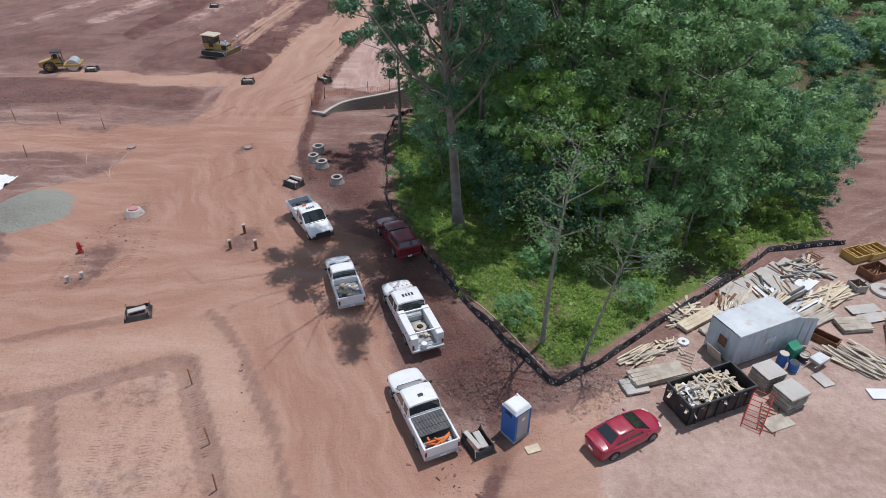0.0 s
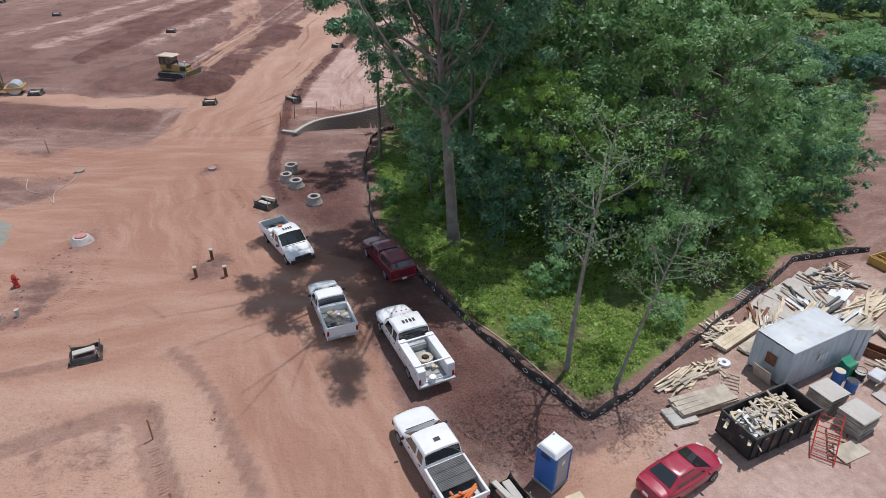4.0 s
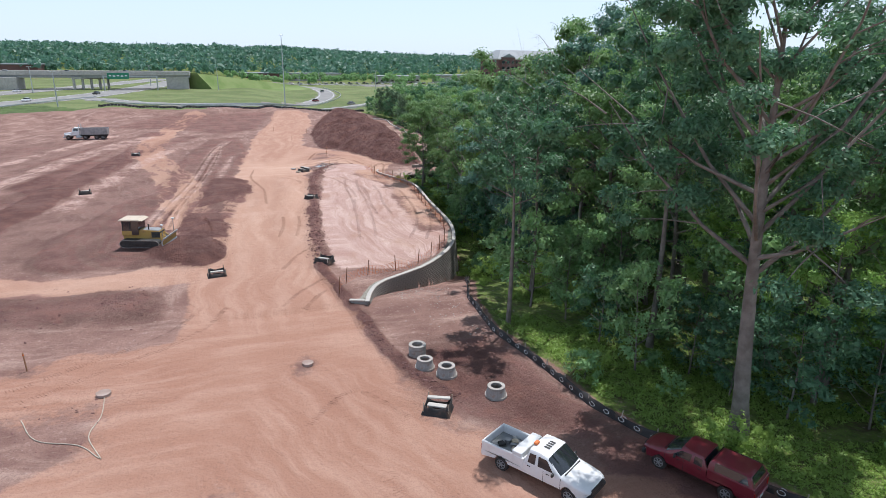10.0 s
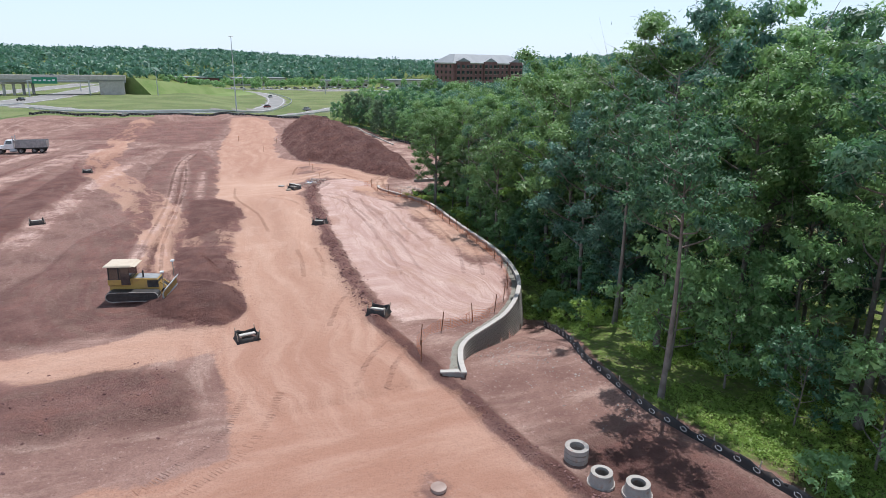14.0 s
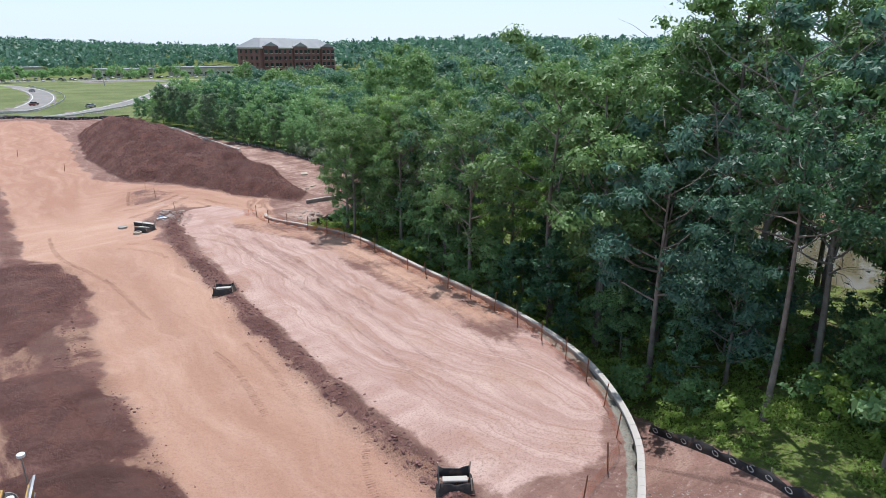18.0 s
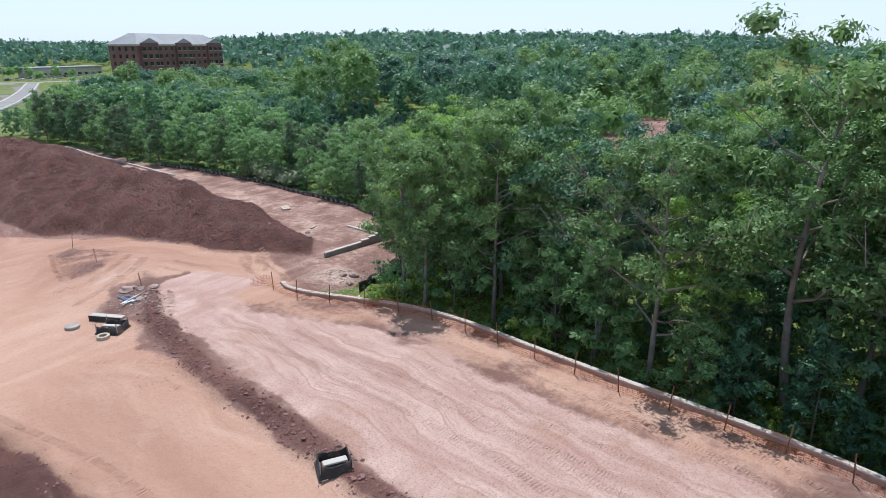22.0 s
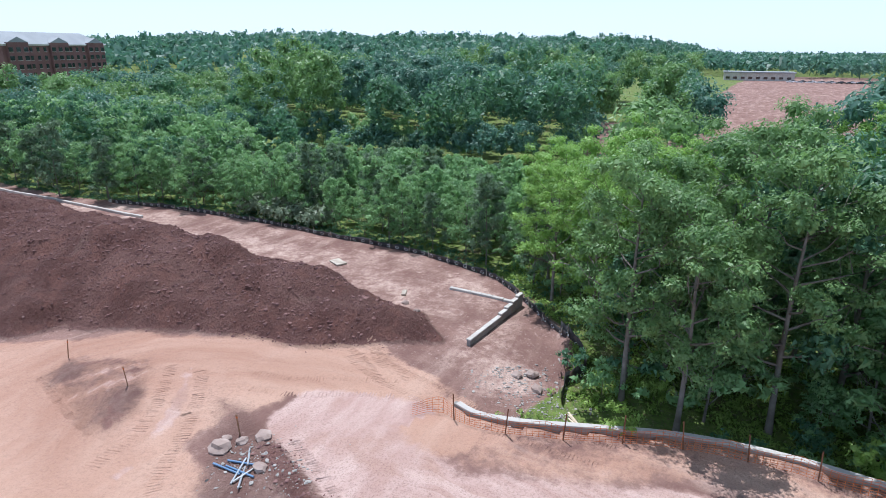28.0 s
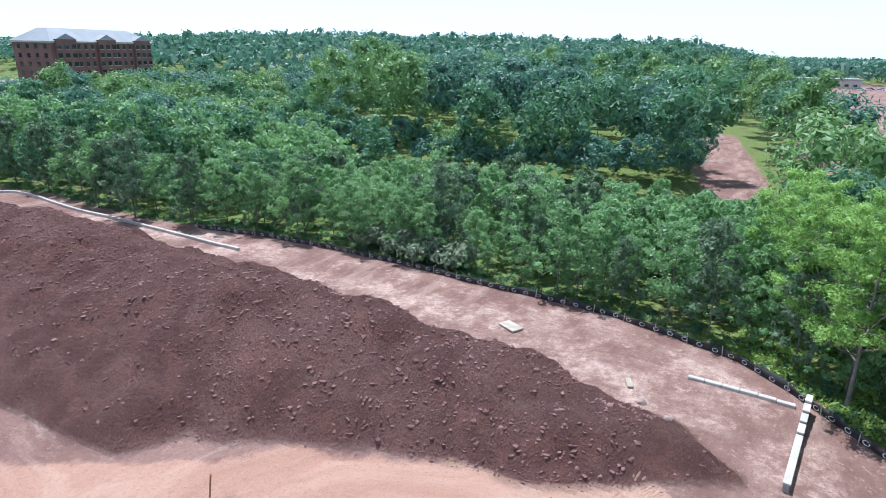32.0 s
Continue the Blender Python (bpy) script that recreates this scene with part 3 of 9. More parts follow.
def smooth(line, steps=6):
    """Catmull-Rom points through a polyline."""
    p = [np.array(q, float) for q in line]
    p = [2 * p[0] - p[1]] + p + [2 * p[-1] - p[-2]]
    out = []
    for i in range(1, len(p) - 2):
        for k in range(steps):
            t = k / steps
            out.append(tuple(0.5 * ((2 * p[i]) + (p[i + 1] - p[i - 1]) * t + (2 * p[i - 1] - 5 * p[i] + 4 * p[i + 1] - p[i + 2]) * t * t + (3 * p[i] - p[i - 1] - 3 * p[i + 1] + p[i + 2]) * t ** 3)))
    out.append(tuple(p[-2]))
    return out


RNG = np.random.default_rng(7)
LATTICE = RNG.random((256, 256))


def vnoise(x, y):
    xi, yi = np.floor(x).astype(int), np.floor(y).astype(int)
    fx, fy = x - xi, y - yi
    fx, fy = fx * fx * (3 - 2 * fx), fy * fy * (3 - 2 * fy)
    a, b = LATTICE[xi % 256, yi % 256], LATTICE[(xi + 1) % 256, yi % 256]
    c, d = LATTICE[xi % 256, (yi + 1) % 256], LATTICE[(xi + 1) % 256, (yi + 1) % 256]
    return (a + (b - a) * fx) + ((c + (d - c) * fx) - (a + (b - a) * fx)) * fy


def fbm(x, y, octaves=4):
    out, amp = 0.0, 0.5
    for i in range(octaves):
        out = out + amp * (vnoise(x + 17.3 * i, y + 5.1 * i) - 0.5)
        x, y, amp = x * 2.03, y * 2.03, amp * 0.5
    return out


def step01(v, lo, hi):
    t = np.clip((v - lo) / (hi - lo), 0, 1)
    return t * t * (3 - 2 * t)


WALL_S = [WALL[0]] + smooth(WALL[1:], 5)
WALL_POLY = WALL_S + [(-3, 133), (-30, 133), (-30, 69)]
SITE_POLY = [(-400, -200), (120, -200), (120, 48), (45, 47), (36, 43)] + [p for p in FENCE_S[::-1]] + [(-0.2, 79.4)] + [p for p in WALL_S if p[1] > 80.5] + [(4, 127), (9, 125.5)] + FENCE_N + [(27, 196), (29, 215), (26, 258), (-400, 285)]


def wall_base(y):
    return np.interp(y, [66, 70, 73, 76.5, 80, 83, 92, 100, 106, 112, 118, 124, 129], [0, -0.35, -1.1, -2.2, -3.2, -3.4, -3.4, -3.1, -2.6, -2.2, -1.7, -1.0, -0.3])


def pile_depth(x, y):
    """How far inside the ragged foot of the spoil pile."""
    return in_poly(x, y, PILE_EDGE) + 1.5 * fbm(x / 2.3, y / 2.3, 3)


def height(x, y):
    """Height of the ground."""
    x, y = np.asarray(x, float), np.asarray(y, float)
    z = 0.35 * fbm(x / 9, y / 9, 4) + 0.10 * fbm(x / 1.6, y / 1.6, 3)
    z = z * (0.35 + 0.65 * step01(np.abs(to_line(x, y, ROUTES[0])[0]), 3, 9))
    site = in_poly(x, y, SITE_POLY)
    # woods: falls away towards a creek
    out = np.clip(-site, 0, None)
    wood = -3.0 * step01(out, 0.5, 32) * step01(x, -8, 22) + 0.5 * fbm(x / 6, y / 6, 3)
    dw, al = to_line(x, y, WALL_S)
    low = in_poly(x, y, WALL_POLY) < 0
    near_wall = (1 - step01(np.abs(dw), 6, 16)) * step01(y, 66, 68) * (1 - step01(y, 128, 133))
    wood = wood + (wall_base(y) - wood) * near_wall
    z = np.where(site < 0, z * 0.3 + (wood - z * 0.3) * step01(out, 0.0, 1.6), z)
    z = np.where(low & (site >= 0), z + (wall_base(y) - z) * near_wall * step01(-in_poly(x, y, WALL_POLY), 0.0, 0.2), z)
    z = np.where(low & (np.abs(dw) < 7) & (y > 69) & (y < 129), np.minimum(z, wall_base(y) + 0.15 * fbm(x, y)), z)
    z = np.where(~low & (np.abs(dw) < 3) & (y > 68) & (x > -14), np.minimum(np.maximum(z, -0.05), 0.10), z)
    # far rise of the land
    far = np.hypot(x + 20, y - 80)
    z = z + 26 * step01(y - 0.1 * x, 600, 1050) * (0.9 + 1.2 * fbm(x / 420, y / 420, 3)) * (1 - 0.45 * step01(x, 0, 400))
    z = z + 17 * step01(far, 240, 700) * step01(x, 180, 340) * step01(y, 118, 200) * (0.9 + 1.6 * fbm(x / 260, y / 260, 3)) * (1 - step01(y - 0.1 * x, 600, 900))
    # grassed bank on the west side with a cut edge
    bl, ba = to_line(x, y, [(-230, 178), (-112, 188), (-98, 197), (-88, 214), (-76, 238), (-58, 252)])
    z = z + np.interp(ba, [0, 118, 150, 180, 215], [6.0, 6.0, 4.5, 2.6, 1.6]) * np.exp(-(bl / 13) ** 2) * (0.95 + 0.5 * fbm(x / 6, y / 6))
    # spoil ridge along the north edge
    nr = to_line(x, y, [(-62, 262), (-30, 258), (-5, 256), (10, 254)])[0]
    z = z + 2.2 * np.exp(-(nr / 7) ** 2) * (0.8 + fbm(x / 5, y / 5)) * step01(-x, -18, 0)
    # big pile of spoil
    pe = pile_depth(x, y)
    rx, ra = to_line(x, y, [(a, b) for a, b, c in PILE_RIDGE])
    s = np.concatenate([[0], np.cumsum([math.hypot(q[0] - p[0], q[1] - p[1]) for p, q in zip(PILE_RIDGE, PILE_RIDGE[1:])])])
    crest = np.interp(ra, s, [c for a, b, c in PILE_RIDGE])
    k = np.clip(pe / np.maximum(pe + np.abs(rx), 0.1), 0, 1)
    rough = 6.0 * (0.15 - np.abs(fbm(x / 5.5 + 3, y / 5.5, 2))) + 1.7 * fbm(x / 2.2, y / 2.2, 3) + 1.3 * np.abs(fbm(x / 1.0, y / 1.0, 2))
    heaps = np.zeros(x.shape)
    hr = random.Random(14)
    for i in range(120):
        cx, cy, w = hr.uniform(-2, 22), hr.uniform(136, 214), hr.uniform(2.0, 4.4)
        heaps = np.maximum(heaps, 0.27 * w * np.clip(1 - np.hypot(x - cx, (y - cy) * 0.85) / w, 0, 1))
    rough = 0.45 * rough + heaps + 1.05 * fbm(x / 1.1, y / 1.1, 2)
    z = z + np.where(pe > 0, 0.84 * crest * np.minimum(k * 1.15, 1) ** 0.85 + rough * step01(pe, 0, 2.5), 0)
    # windrow beside the haul road and lips of fresh fill
    wr = to_line(x, y, [(-15.8, 79), (-14.6, 90), (-13.0, 103), (-11.1, 114), (-10.2, 121), (-9.1, 126.6), (-7.1, 132.5), (-4.8, 136.4)])[0]
    z = z + 0.42 * np.exp(-(wr / 0.75) ** 2) * (0.35 + 2.2 * np.abs(fbm(x / 1.3, y / 1.3)) + 1.0 * np.abs(fbm(x / 6, y / 6)))
    w2 = to_line(x, y, DARK_LINES[0][0])[0]
    z = z + 0.22 * np.exp(-(w2 / 0.5) ** 2)
    for poly, k, edge, lift in DARK_SOIL:
        if lift:
            d = in_poly(x, y, poly)
            z = z + lift * step01(d + 1.2 * fbm(x / 4, y / 4), 0, 1.4) * (0.8 + 1.0 * fbm(x / 5, y / 5))
    for cx, cy, r, h in ((-28.0, 88.0, 2.6, 0.35), (-35.0, 46.2, 3.0, 1.7), (-26.3, 45.8, 1.4, 0.35), (-20.4, 59.2, 1.0, 0.15), (205, 100, 9, 2.4), (236, 92, 12, 3.0), (185, 90, 7, 1.6), (270, 84, 14, 3.0), (300, 100, 12, 2.5)):
        z = z + h * np.exp(-((x - cx) ** 2 + (y - cy) ** 2) / (r * r)) * (0.9 + 0.5 * fbm(x, y))
    # trenches of the building pad
    for line, w, h in TRENCHES:
        z = z + h * (1 - step01(np.abs(to_line(x, y, line)[0]), w * 0.4, w * 1.3))
    # creek bed
    cr = np.abs(to_line(x, y, CREEK)[0])
    z = z + (-4.3 - z) * (1 - step01(cr, 3.0, 9.0)) * step01(x, 34, 44)
    return z


CREEK = [(36, 80), (45, 80.5), (54, 87), (62, 98), (67, 110), (75, 124), (84, 138)]


def gridlines(lo, hi, step, reach):
    mid = np.arange(lo, hi + step / 2, step)
    out, d, v = [], step, 0.0
    while v < reach:
        d *= 1.13
        v += d
        out.append(v)
    out = np.array(out)
    return np.concatenate([lo - out[::-1], mid, hi + out])


GRID = {}
FIELDS = [[(84, 130), (84, 138), (92, 142), (150, 152), (176, 155), (180, 140), (158, 138), (98, 131)], [(126, 98), (126, 119), (175, 126), (240, 128), (430, 114), (560, 102), (560, 5), (300, 30), (170, 70)]]
GLADES = [[(60, 127), (60, 150), (66, 190), (66, 235), (70, 262), (78, 262), (80, 230), (84, 186), (84, 166), (80, 145), (87, 133), (70, 127)], [(78, 129), (78, 138), (92, 139), (150, 149), (212, 160), (216, 142), (158, 135), (98, 129)], [(122, 92), (122, 120), (175, 130), (240, 132), (440, 118), (540, 106), (540, 2), (300, 24), (170, 66)], [(45, 270), (75, 310), (130, 400), (120, 480), (30, 700), (-600, 700), (-600, 100), (-80, 170), (-75, 258), (40, 256)]]


def ground_mesh():
    gx, gy = gridlines(-62, 34, 0.45, 3000), gridlines(8, 222, 0.45, 3000)
    X, Y = np.meshgrid(gx, gy)
    x, y = X.ravel(), Y.ravel()
    z = height(x, y)
    nx, ny = len(gx), len(gy)
    me = bpy.data.meshes.new("ground")
    me.vertices.add(nx * ny)
    me.vertices.foreach_set("co", np.stack([x, y, z], 1).ravel().astype(np.float32))
    i = (np.arange(ny - 1)[:, None] * nx + np.arange(nx - 1)).ravel()
    quads = np.stack([i, i + 1, i + nx + 1, i + nx], 1)
    me.loops.add(quads.size)
    me.loops.foreach_set("vertex_index", quads.ravel().astype(np.int32))
    me.polygons.add(len(quads))
    me.polygons.foreach_set("loop_start", np.arange(0, quads.size, 4, dtype=np.int32))
    me.polygons.foreach_set("use_smooth", np.ones(len(quads), bool))
    me.update()
    # which soil lies where
    site = in_poly(x, y, SITE_POLY)
    GRID.update(gx=gx.tolist(), gy=gy.tolist(), z=z.reshape(ny, nx), site=site.reshape(ny, nx), creek=np.abs(to_line(x, y, CREEK)[0]).reshape(ny, nx), glade=np.maximum.reduce([in_poly(x, y, g) for g in GLADES]).reshape(ny, nx))
    best, across, along = np.full(x.shape, 1e9), np.zeros(x.shape), np.zeros(x.shape)
    second = np.full(x.shape, 1e9)
    for k, r in enumerate(ROUTES):
        d, a = to_line(x, y, smooth(r, 5))
        near = np.abs(d) < best
        second = np.where(near, best, np.minimum(second, np.abs(d)))
        best, across, along = np.where(near, np.abs(d), best), np.where(near, d, across), np.where(near, a + 300 * k, along)
    soil = {"along": along, "across": across, "streak": step01(second - best, 1.0, 5.0) * (1 - step01(best, 9, 26))}
    tan = np.zeros(x.shape)
    for r, w in zip(ROUTES, (6.0, 4.5, 4.5, 3.6, 0, 3.0, 8.0, 8.0, 0, 0)):
        if w:
            tan = np.maximum(tan, 1 - step01(np.abs(to_line(x, y, smooth(r, 5))[0]) + 2.6 * fbm(x / 4 + 5, y / 4, 4), w - 1.5, w + 1.5))
    tan = np.maximum(tan, step01(in_poly(x, y, [(-31, 30), (-10, 24), (-3, 40), (-12, 50), (-15, 66), (-14.5, 100), (-11, 128), (-18, 128), (-24, 100), (-25, 80), (-31, 60), (-38, 50)]) + 3.5 * fbm(x / 5, y / 5, 4), -1, 2))
    tan = np.maximum(tan, step01(in_poly(x, y, [(0, -30), (4, 24), (9, 25.5), (17, 31.5), (26, 38.5), (36, 40), (60, 45), (60, -30)]), -1, 2) * 0.8)
    tan = np.maximum(tan, 0.85 * step01(in_poly(x, y, [(-16, 128), (-9, 131), (-6, 140), (2, 137), (6, 134), (8.5, 138), (4, 144), (2, 153), (-3, 160), (-8, 172), (-16, 160)]) + 2 * fbm(x / 4, y / 4, 3), -1.5, 1.5))
    tan = np.maximum(tan, 0.85 * step01(in_poly(x, y, [(-52, 79.5), (-40, 78), (-27, 78), (-24, 84), (-31, 84), (-37, 82), (-44, 84.5), (-52, 86)]) + 2.5 * fbm(x / 4, y / 4, 3), -1.2, 1.2))
    tan = np.maximum(tan, 0.62 * step01(in_poly(x, y, YARD_WEST), -1, 1))
    for poly in ISLANDS:
        tan = tan * (1 - 0.5 * step01(in_poly(x, y, poly) + 1.2 * fbm(x / 2.5, y / 2.5, 3), -1.6, 1.0))
    soil["tan"] = tan * (site > 0)
    for name, polys in AREAS.items():
        soil[name] = np.maximum.reduce([step01(in_poly(x, y, poly) + 2.5 * fbm(x / 4, y / 4, 4), -1.6, 1.6) for poly in polys])
    edge_wob = 2.2 * fbm(x / 3.1, y / 3.1, 4)
    dark = np.zeros(x.shape)
    for poly, k, edge, lift in DARK_SOIL:
        dark = np.maximum(dark, k * step01(in_poly(x, y, poly) + edge_wob * min(1, edge), -edge, edge))
    for line, w, k in DARK_LINES:
        clean = 0.3 if w < 0.62 else 1.0
        wob = 1 + 1.5 * clean * fbm(x / 2.2, y / 2.2, 3)
        dark = np.maximum(dark, k * (1.0 - 0.2 * clean + 1.1 * clean * fbm(x / 5 + 9, y / 5)) * (1 - step01(np.abs(to_line(x, y, line)[0]), w * 0.4 * wob, w * 1.7 * wob)))
    for line, w in PALE_LINES:
        hit_line = 1 - step01(np.abs(to_line(x, y, smooth(line, 5))[0]) + 0.5 * edge_wob, w * 0.5, w * 1.2)
        dark = dark * (1 - 0.9 * hit_line)
        soil["pad"] = np.maximum(soil["pad"], 0.5 * hit_line)
    soil["dark"] = dark
    soil["trench"] = np.maximum.reduce([(1 - step01(np.abs(to_line(x, y, line)[0]) + 0.35 * edge_wob, w * 0.5, w * 1.25)) for line, w, h in TRENCHES])
    soil["red"] = 0.6 * step01(y, 138, 152) + (1 - step01(y + 14 * fbm(x / 9, y / 9, 3), 62, 98)) * (1 - step01(x, 3, 9)) * (1 - step01(in_poly(x, y, YARD_WEST), -1, 1))
    by_wall = (1 - step01(np.abs(to_line(x, y, WALL_S)[0]) + edge_wob, 2.5, 7.0)) * (in_poly(x, y, WALL_POLY) > 0) * step01(y, 84, 92)
    soil["pad"] = soil["pad"] * (1 - 0.75 * by_wall)
    soil["tan"] = np.maximum(soil["tan"], 0.55 * by_wall)
    dw = np.abs(to_line(x, y, WALL_S)[0])
    soil["gravel"] = np.maximum(soil["gravel"], (1 - step01(dw, 0.45, 0.9)) * (in_poly(x, y, WALL_POLY) > 0) * (1 - step01(y, 84, 93)) * step01(x, -15, -14.4))
    ramp_side = in_poly(x, y, [(5, 133), (3, 127), (9, 124), (15, 128), (22, 135), (25.5, 145), (27, 160), (28, 182), (26, 205), (21, 205), (19, 170), (16, 152), (14, 142), (11, 134)])
    soil["yard"] = np.maximum(soil["yard"], 0.44 * step01(ramp_side + edge_wob, -1.5, 1.5))
    soil["streak"] = soil["streak"] * (1 - step01(in_poly(x, y, YARD_WEST), -1, 1))
    soil["dark"] = np.maximum(soil["dark"], step01(pile_depth(x, y), -0.2, 0.6) * 1.4)
    soil["pad"] = soil["pad"] * (1 - np.clip(soil["dark"], 0, 1))
    woods = step01(-site, 0.0, 1.5)
    north = y > 258 + 6 * fbm(x / 30, y / 30)
    bank = in_poly(x, y, [(-84, 172), (-84, 188), (-96, 206), (-86, 228), (-70, 250), (-60, 262), (-80, 300), (-400, 420), (-400, 166), (-98, 167)])
    lawn = np.where(north & (x < 120) & (y < 600 + 30 * fbm(x / 60, y / 60)), 1.0, 0.0)
    lawn = np.maximum(lawn, step01(bank, -2, 2))
    clear = np.maximum(step01(in_poly(x, y, [(29.5, 43), (43.5, 61), (56.5, 78), (74, 99), (98, 130), (160, 130), (150, 40), (60, 20), (36, 38)]), -1, 2), 0)
    glade = np.maximum.reduce([step01(in_poly(x, y, g), -3, 3) for g in FIELDS])
    strip = step01(in_poly(x, y, GLADES[0]), -3, 3)
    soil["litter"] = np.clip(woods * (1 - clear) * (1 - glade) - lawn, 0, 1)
    soil["bank"] = step01(bank, -2, 2)
    soil["lawn"] = np.clip(np.maximum(lawn, strip) - glade, 0, 1)
    road = np.zeros(x.shape)
    for line, w in FAR_ROADS:
        road = np.maximum(road, 1 - step01(np.abs(to_line(x, y, smooth(line, 5))[0]), w - 0.6, w + 0.6))
    soil["asphalt"] = road
    GRID["soil"] = {name: v.reshape(ny, nx) for name, v in soil.items()}
    for name, v in soil.items():
        a = me.attributes.new(name, "FLOAT", "POINT")
        a.data.foreach_set("value", v.astype(np.float32))
    me.materials.append(M["soil"])
    return me


FAR_ROADS = [
    ([(-330, 190), (-190, 226), (-147, 252), (-116, 285), (-101, 318), (-85, 352), (-70, 410), (-58, 480), (-40, 600)], 9.0),
    ([(-340, 250), (-200, 275), (-153, 300), (-138, 352), (-122, 395), (-107, 432), (-92, 480), (-62, 600)], 9.0),
    ([(-80, 352), (-62, 326), (-47, 309), (-30, 302), (-4, 305), (23, 345), (43, 417), (46, 500), (14, 585)], 5.0),
    ([(-34, 290), (12, 297), (42, 322), (76, 372), (112, 440), (150, 520)], 4.0),
    ([(-20, 590), (60, 560), (140, 530), (300, 520)], 7.0),
]
ground = tagged(new("ground", ground_mesh()), "graded red clay site ground with tyre ruts, spoil heap and wooded edge", "ground", kind="structure")


def lookup(key, x, y):
    """Value of a stored grid at (x, y)."""
    gx, gy, v = GRID["gx"], GRID["gy"], GRID[key]
    i, j = max(0, bisect(gx, x) - 1), max(0, bisect(gy, y) - 1)
    i, j = min(i, len(gx) - 2), min(j, len(gy) - 2)
    fx, fy = (x - gx[i]) / (gx[i + 1] - gx[i]), (y - gy[j]) / (gy[j + 1] - gy[j])
    a = v[j, i] + (v[j, i + 1] - v[j, i]) * fx
    b = v[j + 1, i] + (v[j + 1, i + 1] - v[j + 1, i]) * fx
    return float(a + (b - a) * fy)


def soil_like_ground(me):
    """Gives a mesh lying on the ground the soil it lies on."""
    co = np.empty(len(me.vertices) * 3, np.float32)
    me.vertices.foreach_get("co", co)
    x, y = co[0::3], co[1::3]
    gx, gy = np.array(GRID["gx"]), np.array(GRID["gy"])
    i = np.clip(np.searchsorted(gx, x) - 1, 0, len(gx) - 2)
    j = np.clip(np.searchsorted(gy, y) - 1, 0, len(gy) - 2)
    for name, v in GRID["soil"].items():
        me.attributes.new(name, "FLOAT", "POINT").data.foreach_set("value", v[j, i].astype(np.float32))
    return me


def bisect(a, v):
    lo, hi = 0, len(a)
    while lo < hi:
        m = (lo + hi) // 2
        if a[m] <= v:
            lo = m + 1
        else:
            hi = m
    return lo


def ground_z(x, y):
    return lookup("z", x, y)
# ---- mesh tools ----
def mesh_of(name, verts, faces, mats, smooth_faces=False, mat_index=None):
    me = bpy.data.meshes.new(name)
    verts = np.asarray(verts, np.float32)
    if isinstance(faces, np.ndarray):
        n, k = faces.shape
        me.vertices.add(len(verts))
        me.vertices.foreach_set("co", verts.ravel())
        me.loops.add(n * k)
        me.loops.foreach_set("vertex_index", faces.ravel().astype(np.int32))
        me.polygons.add(n)
        me.polygons.foreach_set("loop_start", np.arange(0, n * k, k, dtype=np.int32))
    else:
        me.from_pydata([tuple(v) for v in verts], [], faces)
    if mat_index is not None:
        me.polygons.foreach_set("material_index", np.asarray(mat_index, np.int32))
    me.polygons.foreach_set("use_smooth", np.full(len(me.polygons), smooth_faces))
    me.update(calc_edges=True)
    for m in (mats if isinstance(mats, (list, tuple)) else [mats]):
        me.materials.append(m)
    return me


def part(name, bm, material, parent=None, label="", flat=True):
    """Links a bmesh as one mesh object under a thing or a part."""
    me = bpy.data.meshes.new(name)
    bm.normal_update()
    bm.to_mesh(me)
    bm.free()
    if not flat:
        me.polygons.foreach_set("use_smooth", np.ones(len(me.polygons), bool))
        me.set_sharp_from_angle(angle=radians(38))
    for m in (material if isinstance(material, (list, tuple)) else [material]):
        me.materials.append(m)
    ob = new(name, me)
    ob.parent = parent
    return tagged(ob, label)


def thing(name, label, category, x=0, y=0, z=None, rz=0, group="", kind="", tilt=(0, 0)):
    ob = tagged(new(name), label, category, group, kind)
    ob.matrix_basis = pose(x, y, ground_z(x, y) if z is None else z, tilt[0], tilt[1], rz)
    return ob


def box(bm, sx, sy, sz, x=0, y=0, z=0, rot=(0, 0, 0), bevel=0.0, taper=None):
    """A box whose base centre is at (x, y, z); taper: scale of its top in x and y."""
    got = bmesh.ops.create_cube(bm, size=1.0)
    vs = got["verts"]
    for v in vs:
        k = (1, 1)
        if taper and v.co.z > 0:
            k = taper
        v.co = Vector((v.co.x * sx * k[0], v.co.y * sy * k[1], (v.co.z + 0.5) * sz))
    if bevel:
        es = list({e for v in vs for e in v.link_edges})
        got = bmesh.ops.bevel(bm, geom=es, offset=bevel, segments=1, affect="EDGES", profile=0.5)
        vs = list({v for f in got["faces"] for v in f.verts} | {v for v in vs if v.is_valid})
    bmesh.ops.transform(bm, matrix=pose(x, y, z, *rot), verts=vs)
    return vs


def cyl(bm, r, h, x=0, y=0, z=0, rot=(0, 0, 0), n=12, r2=None):
    got = bmesh.ops.create_cone(bm, cap_ends=True, segments=n, radius1=r, radius2=r if r2 is None else r2, depth=h)
    for v in got["verts"]:
        v.co.z += h / 2
    bmesh.ops.transform(bm, matrix=pose(x, y, z, *rot), verts=got["verts"])
    return got["verts"]


def bm_box(*a, **k):
    bm = bmesh.new()
    box(bm, *a, **k)
    return bm


def bm_cyl(*a, **k):
    bm = bmesh.new()
    cyl(bm, *a, **k)
    return bm


